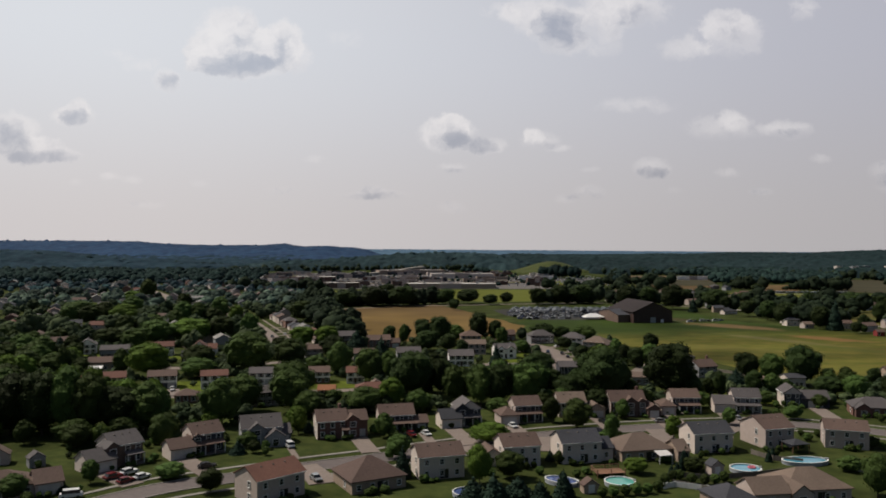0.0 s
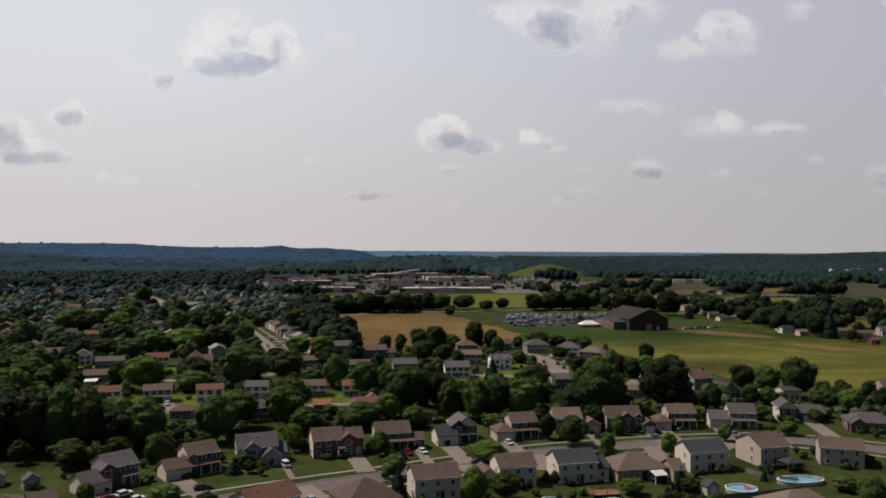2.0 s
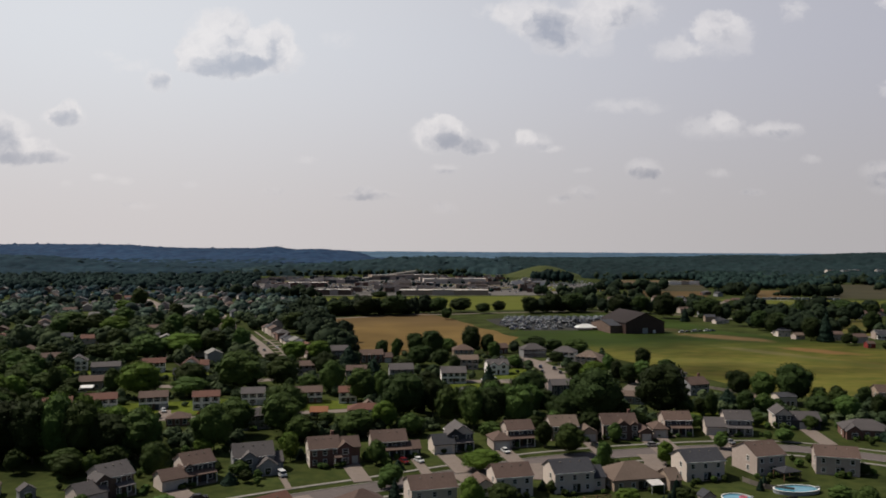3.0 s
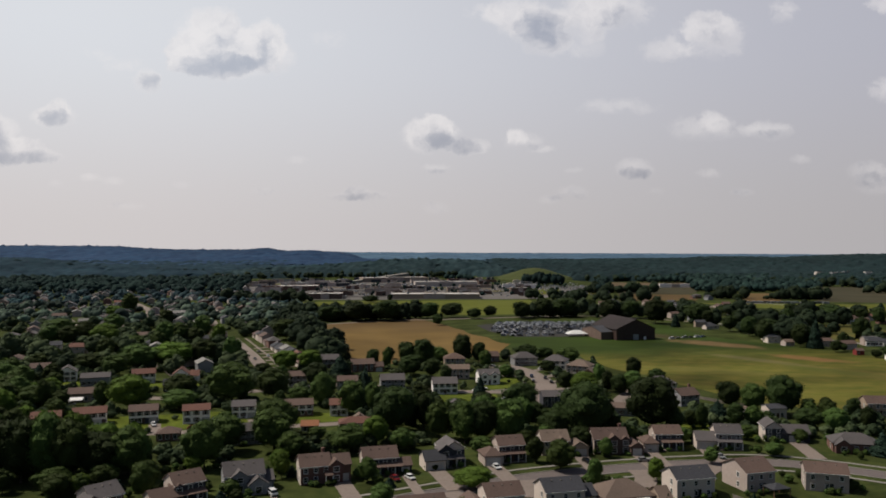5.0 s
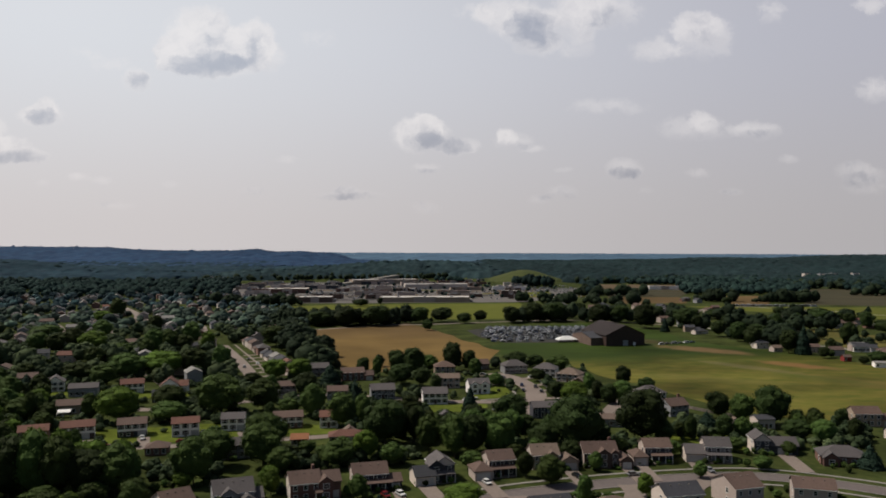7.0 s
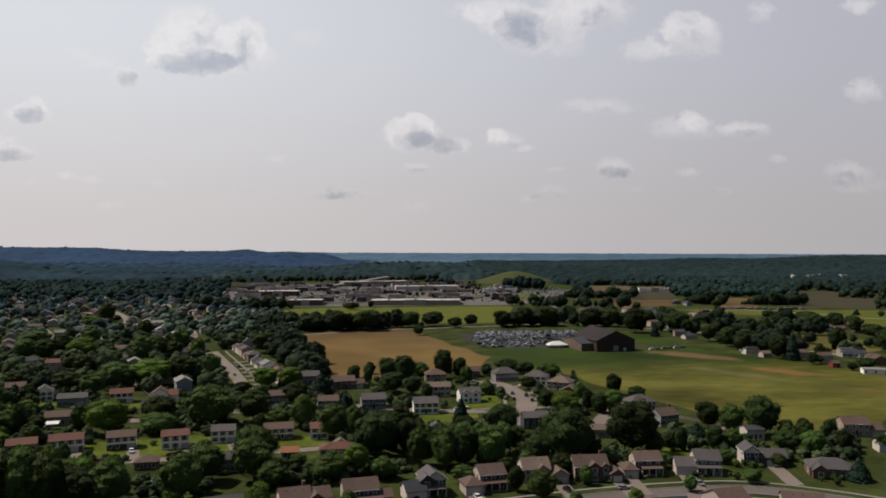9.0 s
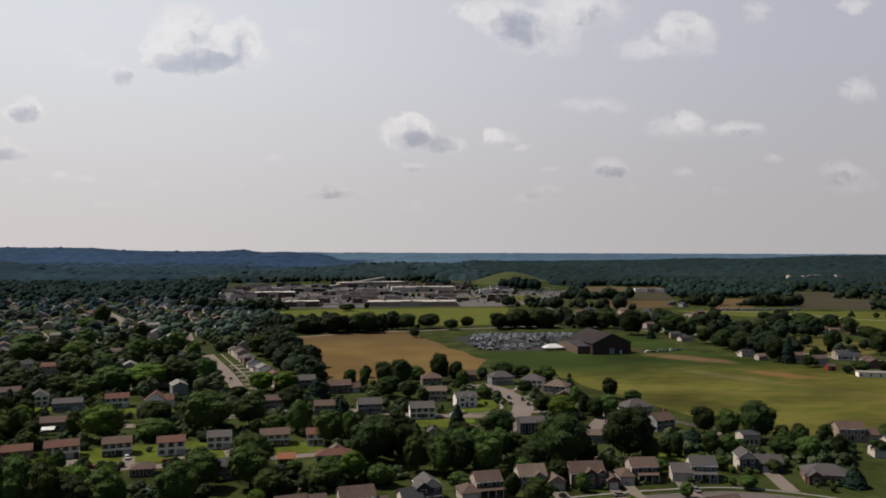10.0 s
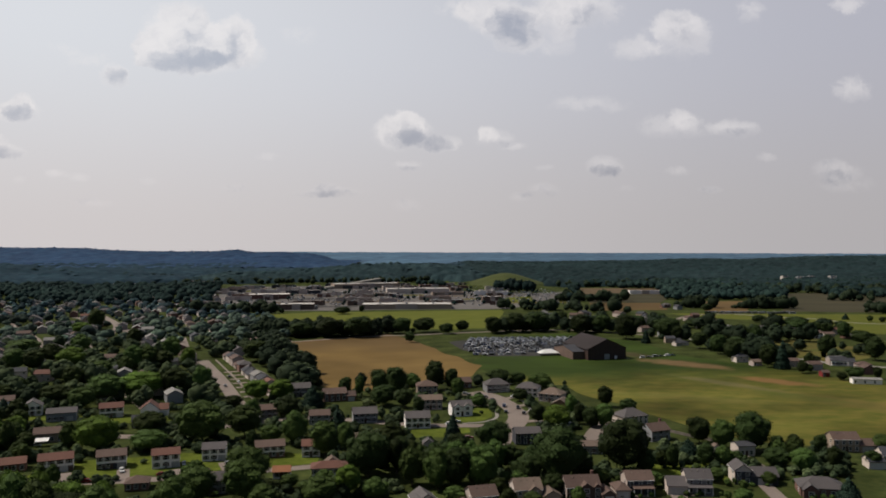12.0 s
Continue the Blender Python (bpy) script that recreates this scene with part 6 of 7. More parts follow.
FAR_CROWNS = [(ICO_V * (0.5, 0.5, 0.5) * (1 + np.random.RandomState(k).normal(0, 0.10, (len(ICO_V), 1))) + (0, 0, 0.45), ICO_F) for k in range(6)]


def woods(name, places, crowns, mat, label, category="trees", mixed=1.0):
    """Many trees in one mesh: places are rows of x, y, width, height."""
    V, F, T, n = [], [], [], 0
    rnd = np.random.RandomState(len(places))
    places = np.asarray(places)
    ground_z = rise(places[:, 0], places[:, 1])
    for (x, y, w, h), gz in zip(places, ground_z):
        v, f = crowns[rnd.randint(len(crowns))]
        a = rnd.uniform(0, 6.28)
        c, s = math.cos(a), math.sin(a)
        q = np.stack([(v[:, 0] * c - v[:, 1] * s) * w + x, (v[:, 0] * s + v[:, 1] * c) * w + y, v[:, 2] * h + gz], 1)
        V.append(q)
        F.append(f + n)
        T.append(np.full(len(v), rnd.choice([0.5, 0.75, 1.0, 1.5, 2.4], p=[0.18, 0.28, 0.28, 0.20, 0.06]) ** (0.75 * mixed) * rnd.uniform(0.9, 1.1)))
        n += len(v)
    return tagged(new(name, array_mesh(name, np.concatenate(V), np.concatenate(F), mat, True, np.concatenate(T))), label, category, kind="stuff")


def inside(x, y, outline):
    hit, j = False, len(outline) - 1
    for i, (a, b) in enumerate(outline):
        c, d = outline[j]
        if (b > y) != (d > y) and x < (c - a) * (y - b) / (d - b) + a:
            hit = not hit
        j = i
    return hit


OPEN_LAND = [[(45, 665), (150, 725), (222, 655), (232, 508), (300, 440), (420, 330), (330, 250), (190, 300), (150, 312), (128, 338), (115, 368), (92, 440), (45, 470), (-4, 426), (-36, 424), (-62, 518), (-98, 655), (-6, 704)],
             [(-150, 925), (-44, 945), (135, 952), (104, 830), (30, 750), (-60, 786), (-105, 850)],
             [(318, 1400), (445, 1350), (362, 1045), (280, 880), (205, 884), (250, 1100)],
             [(325, 850), (445, 872), (640, 820), (560, 600), (420, 655), (365, 680), (345, 780)],
             [(372, 905), (402, 1050), (480, 1075), (490, 1015), (560, 1120), (628, 1262), (668, 1240), (618, 1090), (640, 1000), (780, 985), (650, 838), (450, 878)],
             [(-345, 1160), (-160, 1165), (-160, 1210), (-345, 1200)],
             [(-330, 1500), (-240, 1010), (-150, 930), (135, 955), (260, 1130), (300, 1420), (120, 1420), (-60, 1600)]]
STREETS = [p for line in (MAIN_STREET, FAR_STREET, COURT_STREET) for p in smooth_line(line, 6)]
mid, rr = [], random.Random(21)
GRID = {}
for a, b in BUILT:
    GRID.setdefault((int(a // 20), int(b // 20)), []).append((a, b))
for p in STREETS + STREET_BITS:
    GRID.setdefault((int(p.x // 20), int(p.y // 20)), []).append((p.x, p.y))


def free(x, y, gap):
    i, j = int(x // 20), int(y // 20)
    return all((x - a) ** 2 + (y - b) ** 2 > gap * gap for u in (-1, 0, 1) for v in (-1, 0, 1) for a, b in GRID.get((i + u, j + v), ()))


# suburb trees on the left, out to the far streets
for k in range(2000):
    y = 395 + 700 * rr.random() ** 1.1
    x = rr.uniform(-0.66 * y, -40 - 0.20 * (y - 400))
    w = rr.choice([rr.uniform(4, 7), rr.uniform(6, 10), rr.uniform(9, 14)])
    h = w * (rr.uniform(0.75, 1.1) if y < 500 else rr.uniform(0.55, 0.85))
    hides = any(abs(x - a) < 8 and 0 < b - y < 3.0 * h for u in (-1, 0, 1) for v in (0, 1, 2) for a, b in GRID.get((int(x // 20) + u, int(y // 20) + v), ()))
    if hides and rr.random() < (0.82 if y < 600 else 0.5) or y < 580 and any(abs(x - p.x) < 14 and -6 < p.y - y < 16 for p in STREETS if p.y < 530):
        continue
    if free(x, y, 8.0) and not any(inside(x, y, o) for o in OPEN_LAND):
        mid.append((x, y, w, h))
for k, p in enumerate(smooth_line(FAR_STREET, 4)):
    if k % 2 == 0:
        mid.append((p.x - 13 + rr.uniform(-3, 2), p.y + rr.uniform(-3, 3), rr.uniform(7, 12), rr.uniform(6, 10)))
woods("suburb_trees", [p for p in mid if p[1] < 640], MID_CROWNS, WOODS, "dense leafy garden trees of the far suburb")
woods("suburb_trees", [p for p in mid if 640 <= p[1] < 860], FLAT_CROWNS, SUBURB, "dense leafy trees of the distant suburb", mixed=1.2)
woods("suburb_trees", [p for p in mid if p[1] >= 860], FLAT_CROWNS, HAZYTREES, "leafy trees where the suburb ends, haze in their colour")
belt = []
for x0, y0, x1, y1, count, spread in [(-112, 655, -72, 510, 70, 5), (-72, 512, -50, 436, 34, 4), (-130, 712, -70, 700, 50, 12), (-104, 690, -25, 694, 60, 5), (-30, 700, 10, 712, 22, 4), (84, 708, 136, 722, 22, 6), (150, 705, 200, 690, 14, 6),
                                     (-20, 455, 60, 440, 14, 5), (64, 446, 84, 442, 8, 4), (215, 655, 290, 560, 14, 8), (300, 700, 400, 690, 10, 8), (230, 590, 250, 520, 12, 6), (330, 560, 460, 470, 40, 16),
                                     (120, 965, 250, 905, 40, 12), (222, 1085, 300, 1076, 60, 9), (418, 940, 470, 935, 50, 7), (350, 965, 385, 950, 26, 7), (600, 1230, 760, 1190, 50, 12), (590, 1060, 720, 1010, 30, 9), (-150, 930, -250, 960, 60, 20), (560, 880, 640, 760, 30, 20),
                                     (235, 650, 330, 620, 16, 10), (240, 530, 300, 495, 9, 7), (205, 705, 290, 715, 14, 6), (130, 735, 230, 755, 18, 7)]:
    for k in range(count):
        u = rr.random()
        w = rr.choice([rr.uniform(4, 8), rr.uniform(7, 12), rr.uniform(12, 20)])
        x, y = x0 + (x1 - x0) * u + rr.gauss(0, spread), y0 + (y1 - y0) * u + rr.gauss(0, spread * 0.6)
        if y0 < 460:          # low garden trees
            w *= 0.45
        if free(x, y, 7):
            belt.append((x, y, w, min(w, 15) * rr.uniform(0.7, 1.15)))
woods("hedgerow_trees", [p for p in belt if p[1] < 800], MID_CROWNS, DARKWOODS, "dark leafy trees along field edges and lanes", mixed=0.5)
woods("hedgerow_trees", [p for p in belt if p[1] >= 800], FLAT_CROWNS, DARKWOODS, "distant belts of dark trees", mixed=0.45)

under = []
for k in range(5200):
    y = rr.uniform(232, 440)
    x = rr.uniform(-0.58 * y, 0.58 * y)
    if x > 88 and y > 560 - 2.4 * x and y > 300 or x > -45 and y > 430 or y < 250 + 0.28 * x - 0.0016 * x * x and x > -62 or noise.noise(Vector((x * 0.035, y * 0.035, 3))) < -0.12:
        continue
    if not all(abs(x - a) > 9 or not -13 < y - b < 10 for a, b in BUILT) or any(abs(x - p.x) < 8 and abs(y - p.y) < 8 for p in STREETS):
        continue
    if (x - 20) ** 2 + (y - 332) ** 2 < 300 or (x - 40) ** 2 + (y - 355) ** 2 < 200:
        continue
    w = rr.choice([rr.uniform(1.6, 3.4), rr.uniform(3.0, 5.6)])
    under.append((x, y, w, w * rr.uniform(0.6, 1.0)))
woods("garden_shrubs", under, MID_CROWNS, WOODS, "dark shrubs and hedges filling the back gardens", "shrubs")

far = []
for k in range(4300):
    y = 1080 + 430 * rr.random()
    x = rr.uniform(-0.64 * y, 0.64 * y)
    w = rr.uniform(9, 17)
    if any(inside(x, y, o) for o in OPEN_LAND) or (rr.random() < 0.22 and y < 1450 and -700 < x < -200) or (abs(x - 205) < 115 and 1380 < y < 1560):
        continue
    far.append((x, y, w, w * 0.8))
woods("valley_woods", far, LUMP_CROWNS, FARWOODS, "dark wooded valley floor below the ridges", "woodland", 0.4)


def canopy(name, xs, ys, lift, bump, mat, keep, label, kind, category):
    """The closed top of a far wood: a knobbly sheet over the land, open where keep(x, y) is false."""
    rnd = np.random.RandomState(len(xs))
    X, Y = np.meshgrid(xs, ys)
    X, Y = X + rnd.uniform(-4, 4, X.shape), Y + rnd.uniform(-4, 4, X.shape)
    inner = keep(X, Y)
    Z = rise(X, Y) + np.where(inner, lift + rnd.uniform(-bump, bump, X.shape), -0.5)
    n = np.arange(X.size).reshape(X.shape)
    q = np.stack([n[:-1, :-1], n[:-1, 1:], n[1:, 1:], n[1:, :-1]], -1).reshape(-1, 4)
    q = q[inner.ravel()[q].any(1)]
    tint = rnd.uniform(0.78, 1.22, X.size)
    me = array_mesh(name, np.stack([X, Y, Z], -1).reshape(-1, 3), np.concatenate([q[:, [0, 1, 2]], q[:, [0, 2, 3]]]), mat, True, tint)
    return tagged(new(name, me), label, category, kind=kind)


def ridge_wood(x, y):
    knoll_free = ((x - 200) / 80) ** 2 + ((y - 1490) / 135) ** 2 > 1
    east = (x > 180) & (y > 1440 + 30 * np.sin(x / 60)) | (x > 560) & (y > 1290 + 50 * np.sin(x / 70))
    west = (x < -480) & (y > 1560 + 50 * np.sin(x / 90)) | (y > 1592 + 12 * np.sin(x / 40))
    return knoll_free & (east | west)


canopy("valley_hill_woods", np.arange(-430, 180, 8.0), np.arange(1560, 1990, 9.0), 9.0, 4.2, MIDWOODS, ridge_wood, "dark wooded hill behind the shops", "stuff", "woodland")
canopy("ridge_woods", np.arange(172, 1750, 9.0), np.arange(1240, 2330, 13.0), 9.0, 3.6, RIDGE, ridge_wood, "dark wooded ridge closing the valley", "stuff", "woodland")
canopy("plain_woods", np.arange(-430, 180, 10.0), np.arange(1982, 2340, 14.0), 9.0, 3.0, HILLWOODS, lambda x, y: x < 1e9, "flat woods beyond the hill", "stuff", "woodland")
canopy("hill_woods", np.arange(-1500, -420, 9.0), np.arange(1480, 2480, 14.0), 9.0, 3.4, HILLWOODS, ridge_wood, "dark wooded hill below the far ridge, haze in its colour", "stuff", "woodland")
canopy("far_ridge_woods", np.arange(-2300, -150, 13.0), np.arange(2330, 3300, 17.0), 9.0, 2.6, BLUEHAZEWOODS, lambda x, y: x < 1e9, "long wooded ridge with blue haze in its colour", "stuff", "woodland")
canopy("backdrop", np.arange(-3000, 3000, 36.0), np.arange(2850, 4700, 36.0), 8.0, 2.0, PALEHAZEWOODS, lambda x, y: (y > 3340) | (x > -120), "ridge on the horizon, paled blue by painted haze", "structure", "backdrop")
woods("skyline_trees", [(x + rr.uniform(-9, 9), 2890 + rr.uniform(-50, 50), rr.uniform(12, 26), rr.uniform(11, 15)) for x in range(-1900, -330, 34)], FAR_CROWNS, BLUEHAZEWOODS, "single trees standing up along the far ridge, same haze tint", "woodland", 0.1)
midcrest = [(x + rr.uniform(-7, 7), 1715 + rr.uniform(-12, 12), rr.uniform(16, 34), rr.uniform(11, 16)) for x in range(-400, 150, 13)]
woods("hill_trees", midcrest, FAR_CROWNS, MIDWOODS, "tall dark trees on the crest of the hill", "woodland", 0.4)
crest = [(x + rr.uniform(-8, 8), 2080 + rr.uniform(-70, 70), rr.uniform(18, 34), rr.uniform(11, 13.5)) for x in range(150, 1500, 15)]
crest += [(x + rr.uniform(-6, 6), 1790 + rr.uniform(-60, 60), rr.uniform(16, 30), rr.uniform(11, 14)) for x in range(-1150, -500, 16)]
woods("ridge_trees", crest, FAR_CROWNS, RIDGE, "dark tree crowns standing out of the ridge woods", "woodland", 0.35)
woods("ridge_edge_trees", [(x + rr.uniform(-12, 12), (1450 + 30 * math.sin(x / 60) if 250 < x < 560 else 1300 + 50 * math.sin(x / 70) if x > 560 else 1590) + rr.uniform(-25, 12), rr.uniform(9, 16), rr.uniform(8, 14)) for x in range(-430, 1250, 8) if not 60 < x < 290], LUMP_CROWNS, DARKWOODS, "dark trees at the foot of the ridge", "woodland", 0.4)

# grassy knoll with a line of trees
kx, ky = np.meshgrid(np.linspace(60, 350, 40), np.linspace(1380, 1640, 30))
ki = np.arange(kx.size).reshape(kx.shape)
keep = (((kx - 200) / 72) ** 2 + ((ky - 1490) / 115) ** 2 < 1)
kq = np.stack([ki[:-1, :-1], ki[:-1, 1:], ki[1:, 1:], ki[1:, :-1]], -1).reshape(-1, 4)
kq = kq[keep.ravel()[kq].all(1)]
knoll = new("knoll", array_mesh("knoll", np.stack([kx, ky, rise(kx, ky) + 0.5], -1).reshape(-1, 3), np.concatenate([kq[:, [0, 1, 2]], kq[:, [0, 2, 3]]]), KNOLL, True))
tagged(knoll, "grassy knoll rising among woods", "hill", kind="structure")
woods("knoll_trees", [(166 + 5.2 * k + rr.uniform(-2, 2) + (6 if k > 1 else 0), 1330 - 5 * k + rr.uniform(-6, 6), rr.uniform(12, 18), rr.uniform(17, 23)) for k in range(10)], FLAT_CROWNS, FARWOODS, "row of dark trees on the grassy knoll")

# ---- shops and sheds in the valley ----
ramp = Shape()
ramp.add([(-172, 1334, 0), (-163, 1330, 0), (-34, 1560, 0), (-44, 1564, 0), (-172, 1334, 0.4), (-163, 1330, 0.4), (-34, 1560, 12), (-44, 1564, 12)],
         [(0, 3, 2, 1), (4, 5, 6, 7), (0, 1, 5, 4), (1, 2, 6, 5), (2, 3, 7, 6), (3, 0, 4, 7)])
tagged(part("highway_ramp", ramp, PAVING), "pale concrete highway ramp climbing behind the shops", "road", kind="structure")
field("parking_strip", [(-340, 1165), (-160, 1172), (-150, 1205), (-340, 1195)], LOTPALE, "pale paved strip at the edge of the town", 0.10, 3)
field("olive_field", [(-262, 1335), (-215, 1345), (-205, 1440), (-250, 1430)], MEADOW, "small rough meadow above the shops", 0.14, 3)
field("shop_parking", [(-320, 1460), (-235, 1015), (-150, 955), (130, 960), (250, 1130), (290, 1400), (110, 1410), (-60, 1580)], LOTPALE, "wide pale parking areas round large shops", 0.08, 4)

lots = random.Random(31)
for k in range(34):
    x, y = lots.uniform(-230, 190), lots.uniform(1005, 1400)
    w, d = lots.uniform(18, 55), lots.uniform(6, 16)
    mat, what = lots.choice([(LOT, "dark asphalt parking lot between shops"), (LOT, "dark asphalt parking lot between shops"), (CONCRETE, "pale concrete yard between shops"), (SOIL, "bare brown verge between shops"), (MEADOW, "dry grass verge between shops")])
    field("parking_lot", [(x - w, y - d), (x + w, y - d + 3), (x + w, y + d), (x - w, y + d - 3)], mat, what, 0.10 + 0.006 * k, 2)


def shop(x, y, w, d, h, turn, wall, roof, label, z=0.0):
    h *= 0.72
    ob = tagged(new("shop"), label, "shop", "shops in the valley")
    part("wall", Shape().box(-w / 2, w / 2, -d / 2, d / 2, -8 if z else 0, h), wall, ob)
    part("roof", Shape().box(-w / 2 + 0.4, w / 2 - 0.4, -d / 2 + 0.4, d / 2 - 0.4, h, h + 0.3), roof, ob)
    s = Shape()
    for a, b, c, e in ((-w / 2, w / 2, -d / 2, -d / 2 + 0.38), (-w / 2, w / 2, d / 2 - 0.38, d / 2), (-w / 2, -w / 2 + 0.38, -d / 2 + 0.38, d / 2 - 0.38), (w / 2 - 0.38, w / 2, -d / 2 + 0.38, d / 2 - 0.38)):
        s.box(a, b, c, e, h + 0.002, h + 1.0)
    part("parapet", s, wall, ob)
    part("shop_front", Shape().box(-w * 0.12, w * 0.12, -d / 2 - 1.2, -d / 2 - 0.02, 0, h + 1.6), SIDING["brick"] if h > 8.5 else SIDING["cream"], ob, "raised entrance front")
    for k in range(3 if w > 60 else 1):
        part("roof_unit", Shape().box(-w * 0.3 + w * 0.3 * k - 1.5, -w * 0.3 + w * 0.3 * k + 1.5, -1.5, 1.5, h + 0.3, h + 2.0), METAL, ob, "grey rooftop unit")
    ob.matrix_basis = pose(x, y, z, 0, 0, turn)
    return ob


SHOPS = [(10, 985, 110, 40, 7, -2, "tan", "very long low tan shop building"), (-125, 985, 42, 34, 8, 4, "brown", "square brown brick shop"), (125, 1062, 26, 22, 11, 0, "brown", "dark brown brick shop"),
         (30, 1290, 100, 40, 9, 4, "white", "wide white shop with pale flat roof"), (-60, 1450, 120, 40, 10, 14, "tan", "large tan store with pale roof"), (143, 1222, 52, 14, 7, -4, "bright white", "long white building with flat roof"),
         (-190, 1180, 60, 40, 8, 5, "brick", "brick shop with pale flat roof"), (384, 1222, 48, 14, 6, -5, "bright white", "long white farm building by the woods"), (-430, 1258, 42, 16, 6, 3, "cream", "long pale building at the foot of the hill"),
         (-520, 1290, 30, 18, 6, -4, "brick", "brick building at the foot of the hill"), (-496, 1484, 52, 20, 9, 2, "white", "white building among trees"), (-390, 1600, 60, 24, 9, 5, "brick", "pale building below the ridge")]
for x, y, w, d, h, turn, wall, label in SHOPS:
    shop(x, y, w, d, h, turn, SIDING[wall], PALEROOF, label)
placed = [(x, y, w) for x, y, w, *rest in SHOPS]
for k in range(400):
    x, y, w = rr.uniform(-300, 250), 1010 + 500 * rr.random() ** 1.2, rr.choice([rr.uniform(10, 20), rr.uniform(18, 36), rr.uniform(30, 60)])
    if len(placed) > 74 or any(abs(x - a) < 0.5 * (w + b) + 5 and abs(y - c) < 30 for a, c, b in placed) or x > 140 + 0.2 * (y - 1010):
        continue
    placed.append((x, y, w))
    shop(x, y, w, rr.uniform(10, 26), rr.uniform(4, 7), rr.uniform(-9, 9), SIDING[rr.choice(["white", "cream", "brick", "brown", "tan", "grey", "dark"])], rr.choice([PALEROOF, PALEROOF, ROOFING["grey"], ROOFING["brown"], METAL]), "flat-roofed shop among parking areas")
for k in range(6):
    x, y = 752 + 19 * k + rr.uniform(-4, 4), 1500 + rr.uniform(-30, 25)
    shop(x, y, rr.uniform(10, 15), 9, 9, rr.uniform(-20, 20), SIDING[rr.choice(["white", "grey", "grey"])], ROOFING["grey"], "pale house on the wooded hillside", float(rise(x, y)) + 5)
tiny = Shape()
for k in range(900):
    x, y = rr.uniform(-230, 250), 1012 + 10 * int(rr.uniform(0, 42)) + rr.uniform(-1, 1)
    if not any(abs(x - a) < 0.5 * w + 3 and abs(y - b) < 20 for a, b, w in placed):
        tiny.box(x - 1, x + 1, y - 2.2, y + 2.2, 0.3, 1.4).box(x - 0.85, x + 0.85, y - 1.3, y + 0.9, 1.4, 1.8)
for k in range(40):
    x, y = 350 + 2.3 * k + rr.uniform(-1, 1), 878 - 0.4 * k + rr.uniform(-4, 4)
    tiny.box(x - 2.2, x + 2.2, y - 1, y + 1, 0.3, 1.7).box(x - 1.8, x + 1.2, y - 0.9, y + 0.9, 1.7, 2.4)
tagged(part("distant_cars", tiny, FARCARS), "many small cars parked round the distant shops", "cars", kind="stuff")
woods("parking_trees", [(rr.uniform(-240, 250), rr.uniform(1010, 1420), rr.uniform(4, 8), rr.uniform(3, 6)) for k in range(90)], FLAT_CROWNS, FARWOODS, "small trees between parking areas")


# ---- gardens: pools, sheds, fences, decks ----
def pool(x, y, rx, ry, turn, water, label):
    ob = tagged(new("pool"), label, "pool", "garden pools")
    n = 28
    ring = lambda k, z: [(rx * k * math.cos(2 * math.pi * i / n), ry * k * math.sin(2 * math.pi * i / n), z) for i in range(n)]
    s = Shape()
    s.add(ring(1.0, 0) + ring(1.0, 0.85) + ring(0.95, 0.85) + ring(0.95, 0.6), [(i + n * k, (i + 1) % n + n * k, (i + 1) % n + n * (k + 1), i + n * (k + 1)) for k in range(3) for i in range(n)])
    part("pool_wall", s, POOLWALL, ob, "grey-blue pool wall, its shade put into the colour")
    part("water", Shape().add(ring(0.952, 0.72), [tuple(range(n))]), water, ob, "clear pool water")
    rim = Shape().add(ring(0.955, 0.86) + ring(1.03, 0.86) + ring(1.03, 0.94) + ring(0.955, 0.94), [(i + n * k, (i + 1) % n + n * k, (i + 1) % n + n * ((k + 1) % 4), i + n * ((k + 1) % 4)) for k in range(4) for i in range(n)])
    part("rim", rim, WHITE, ob, "white rim of the pool")
    part("ladder", Shape().box(rx * 0.9, rx * 1.06, -0.3, 0.3, 0, 1.2), METAL, ob, "grey pool ladder")
    ob.matrix_basis = pose(x, y, 0.02, 0, 0, turn)
    return ob


pool(26.0, 173.4, 3.9, 2.5, -35, NAVY, "oval above-ground pool with dark blue water")
pool(38.5, 172.5, 3.3, 3.3, 0, TEAL, "round above-ground pool with green water")
pool(69.8, 182.8, 3.5, 3.3, 0, WATER, "round above-ground pool with bright blue water")
pool(86.6, 189.6, 5.6, 3.0, 5, WATER, "oval above-ground pool with pale blue water")
pool(101.5, 178, 3.2, 3.2, 0, WATER, "round above-ground pool with blue water by a tree")
pool(5, 165, 3.0, 3.0, 0, NAVY, "round above-ground pool with dark blue water by spruces")
pool(-78, 246, 3.2, 2.6, 0, WATER, "round garden pool with bright blue water")
gazebo = tagged(new("gazebo"), "dark garden gazebo on posts behind a house", "gazebo")
part("roof", Shape().add([(-2.6, -2.2, 2.3), (2.6, -2.2, 2.3), (2.6, 2.2, 2.3), (-2.6, 2.2, 2.3), (-2.6, -2.2, 2.45), (2.6, -2.2, 2.45), (2.6, 2.2, 2.45), (-2.6, 2.2, 2.45), (0, 0, 3.5)],
                         [(0, 1, 2, 3), (0, 1, 5, 4), (1, 2, 6, 5), (2, 3, 7, 6), (3, 0, 4, 7), (4, 5, 8), (5, 6, 8), (6, 7, 8), (7, 4, 8)]), ROOFING["navy"], gazebo)
for x in (-2.4, 2.4):
    for y in (-2.0, 2.0):
        part("post", Shape().box(x - 0.07, x + 0.07, y - 0.07, y + 0.07, 0, 2.3), WOOD, gazebo)
gazebo.matrix_basis = pose(89, 200, 0, 0, 0, 15)
deck = tagged(new("deck"), "raised brown wooden deck beside the round pool", "deck")
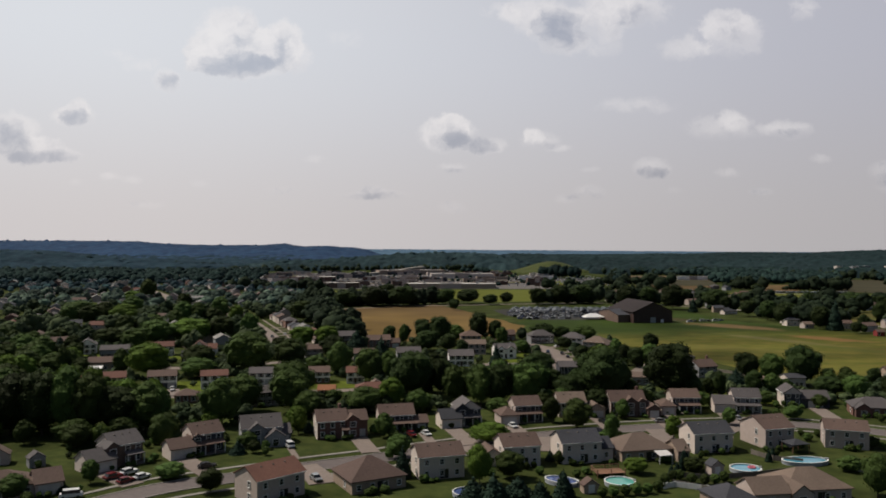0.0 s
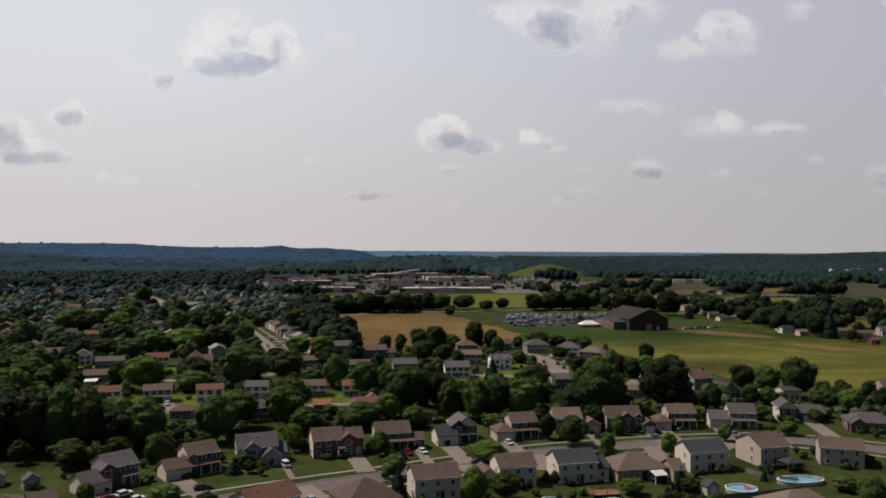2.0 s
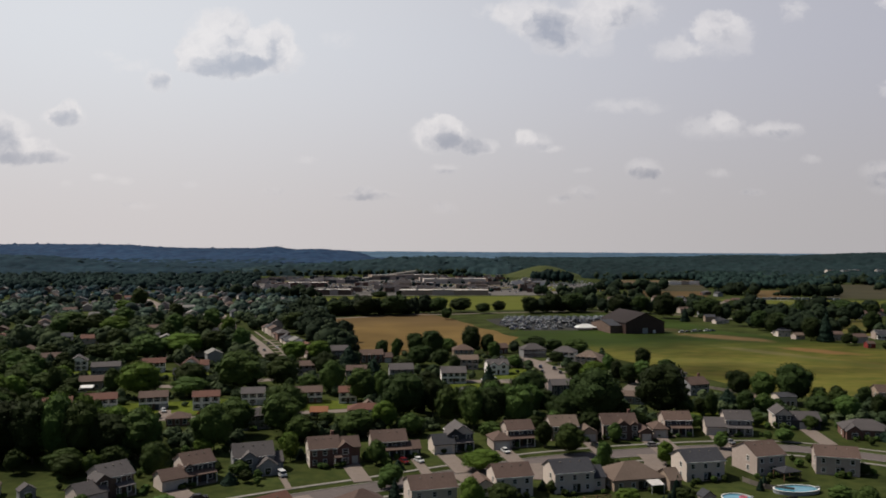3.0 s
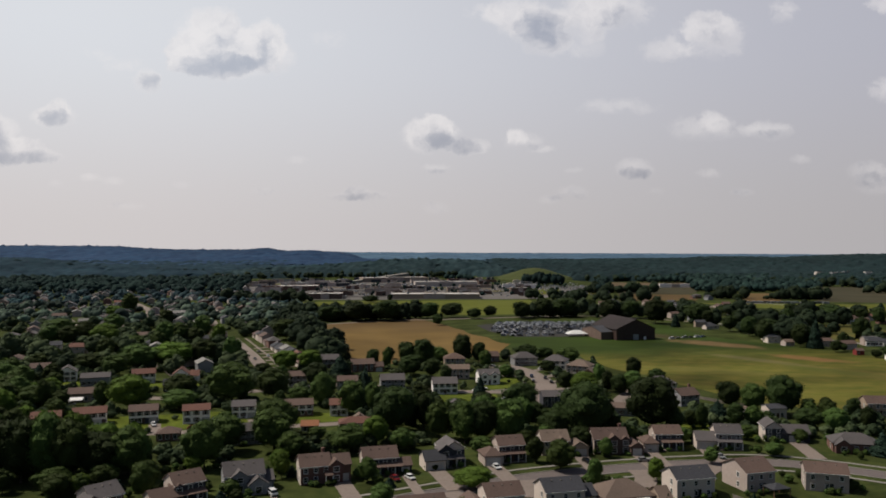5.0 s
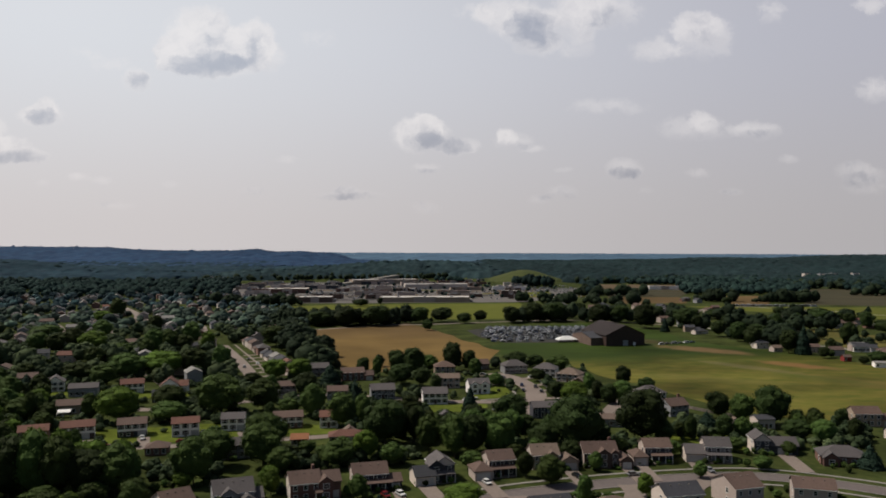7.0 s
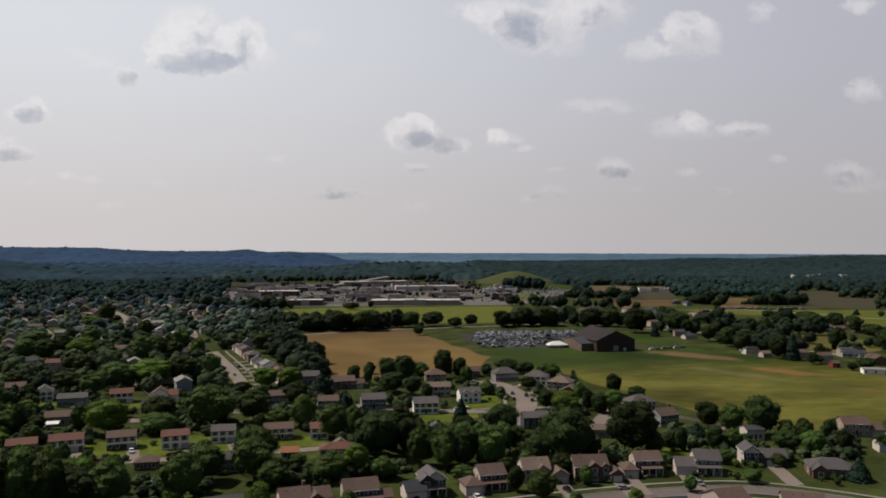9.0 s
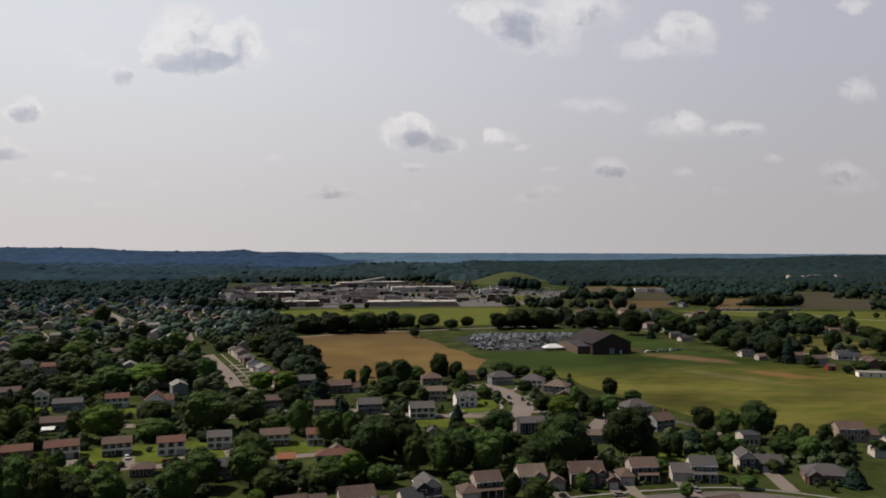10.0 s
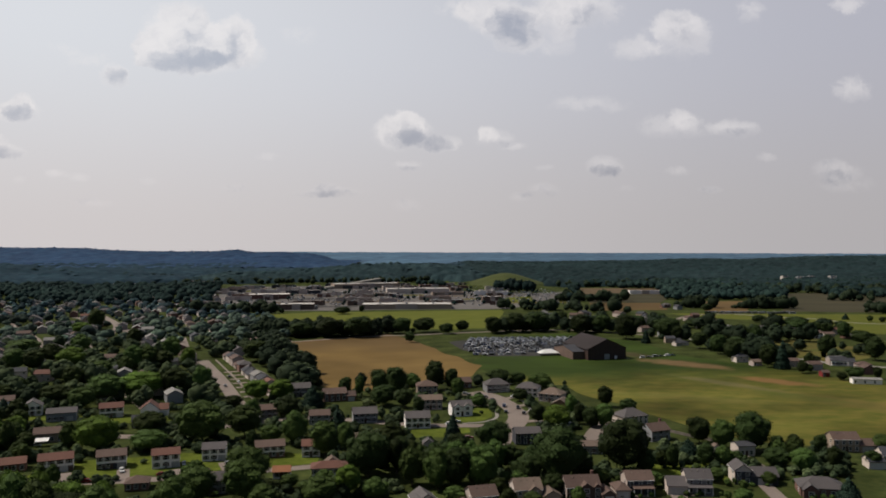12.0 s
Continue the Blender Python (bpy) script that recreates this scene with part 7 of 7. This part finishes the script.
for k in range(14):
    part("board", Shape().box(-2.6 + 0.38 * k, -2.24 + 0.38 * k, -1.6, 1.6, 1.05, 1.1), WOOD, deck)
for x in (-2.5, 0, 2.5):
    for y in (-1.5, 1.5):
        part("post", Shape().box(x - 0.07, x + 0.07, y - 0.07, y + 0.07, 0, 2.0), WOOD, deck)
part("rail", Shape().box(-2.6, 2.6, 1.5, 1.6, 1.9, 2.0).box(-2.6, 2.6, 1.5, 1.6, 1.4, 1.5), WOOD, deck)
part("rail", Shape().box(-2.65, -2.55, -1.6, 1.45, 1.9, 2.0).box(-2.65, -2.55, -1.6, 1.45, 1.4, 1.5), WOOD, deck)
deck.matrix_basis = pose(37.4, 179.4, 0, 0, 0, 10) @ Matrix.Diagonal((1.3, 1.3, 1.0, 1.0))


def shed(x, y, turn, wall, roof, label, w=3.2, d=2.6, h=2.1):
    ob = tagged(new("garden_shed"), label, "shed", "garden sheds")
    block(ob, -w / 2, w / 2, -d / 2, d / 2, h, "gy", 35, SIDING[wall], ROOFING[roof], 0.2)
    part("door", Shape().box(-0.7, 0.7, -d / 2 - 0.05, -d / 2 + 0.01, 0.1, 1.9), WHITE, ob)
    ob.matrix_basis = pose(x, y, 0, 0, 0, turn)


shed(62, 181, 15, "cream", "navy", "small cream garden shed with dark roof")
shed(-106, 189, 20, "cream", "tan", "pale garden shed with rounded roof", 5, 3.5, 2.4)
shed(-96, 187, 40, "grey", "grey", "small grey garden shed", 3.5, 3, 2.2)
shed(11, 306, 5, "cream", "grey", "pale garden shed beside a lawn", 4, 4, 3.2)
shed(-24, 284, 10, "white", "tan", "small white shed with tan roof", 5, 4, 2.4)
shed(120, 296, 5, "white", "tan", "small white garden shed by the hedge")


awning = tagged(new("awning"), "white fabric awning over a garden terrace", "awning")
part("canopy", Shape().prism([(-1.8, 2.2), (1.8, 2.8), (1.8, 2.9), (-1.8, 2.3)], -2.9, 2.9, "x"), WHITE, awning, "white sloping canopy")
for x in (-2.8, 2.8):
    for y, h in ((-1.7, 2.2), (1.7, 2.75)):
        part("post", Shape().tube([(x, y, 0), (x, y, h)], [0.05, 0.05], 6), METAL, awning)
awning.matrix_basis = pose(-141.5, 322.5, 0, 0, 0, 14)


def fence(points, label, height=1.25, mat=FENCE):
    ob = tagged(new("fence"), label, "fence", "garden fences")
    for (a, b), (c, d) in zip(points, points[1:]):
        p, q = Vector((a, b, 0)), Vector((c, d, 0))
        n = max(1, round((q - p).length / 2.4))
        turn = math.degrees(math.atan2(d - b, c - a))
        for k in range(n):
            m = p.lerp(q, (k + 0.5) / n)
            panel = part("panel", Shape().box(-(q - p).length / n / 2 + 0.07, (q - p).length / n / 2 - 0.07, -0.03, 0.03, 0.08, height), mat, ob)
            panel.matrix_basis = pose(m.x, m.y, 0, 0, 0, turn)
            m = p.lerp(q, k / n)
            post = part("post", Shape().box(-0.06, 0.06, -0.06, 0.06, 0, height + 0.15), mat, ob)
            post.matrix_basis = pose(m.x, m.y, 0, 0, 0, turn)


fence([(52, 178), (60, 176), (72, 179), (84, 183)], "grey wooden garden fence along lawns")
fence([(50, 172), (60, 165), (66, 160)], "grey wooden garden fence at a corner")
fence([(95, 186), (98, 176), (101, 166)], "pale wooden garden fence beside a pool", mat=WHITE)
fence([(77, 198), (80, 192), (86, 189)], "grey wooden fence behind a house")
fence([(128, 262), (128, 275), (128, 286)], "grey wooden fence between gardens")
fence([(112, 330), (120, 318), (128, 308)], "low grey fence along the meadow")

# clipped hedges and narrow conifers along the garden edges
for x, y, wide, high in [(33, 164, 2.6, 2.2), (35.5, 164.5, 2.8, 2.5), (38, 165, 2.6, 2.3), (40.5, 165.6, 2.9, 2.6), (43, 166.4, 2.6, 2.2), (45.5, 167.4, 2.8, 2.5), (48.5, 173, 2.6, 2.4), (50.5, 174.5, 2.4, 2.6),
                         (52.5, 175.8, 2.5, 2.4), (54.5, 173.5, 2.6, 2.2), (57, 172.5, 2.5, 2.4), (59.5, 173, 2.6, 2.2), (62, 174.5, 2.5, 2.4), (30, 178, 2.4, 1.9), (32.5, 180.5, 2.4, 1.8), (22, 180, 2.4, 2.0)]:
    tree(x, y, wide, high, 3)
for x, y, high in [(55.5, 184, 3.6), (56.5, 186.5, 3.9), (57.6, 189, 3.7), (58.6, 191.5, 3.8), (59.4, 194, 3.4), (51.5, 178.5, 3.0), (53.2, 180, 3.2), (54.6, 181.8, 3.1), (78.5, 191, 3.2), (80.5, 193.5, 3.3)]:
    tree(x, y, 1.9, high, 2)
shed(31, 167.5, 10, "tan", "brown", "small tan garden shed beside the oval pool", 3.4, 2.6, 1.7)
awning = tagged(new("awning"), "white fabric awning over a back patio", "awning")
part("canopy", Shape().prism([(-3.0, 2.1), (0, 2.6), (0, 2.68), (-3.0, 2.18)], -1.7, 1.7, "x"), GARAGE, awning)
for x in (-1.6, 1.6):
    part("post", Shape().box(x - 0.06, x + 0.06, -2.95, -2.83, 0, 2.12), WHITE, awning)
awning.matrix_basis = pose(52.5, 191.4, 0, 0, 0, 12)
pink = material("pink vinyl float", (0.42, 0.10, 0.13), (0.48, 0.13, 0.16), 0.4, 1.0, stain=0.05)
ring = [(0.75 * math.cos(k * math.pi / 8), 0.75 * math.sin(k * math.pi / 8), 0.0) for k in range(17)]
pool_float = tagged(part("pool_float", Shape().tube(ring, [0.22] * 17, 8), pink), "pink inflatable ring drifting on the round pool", "pool float")
pool_float.matrix_world = pose(71.4, 183.2, 0.86)
fence([(46, 168.8), (50, 170.8), (54, 169), (58, 167)], "pale weathered fence at the garden end", mat=WHITE)
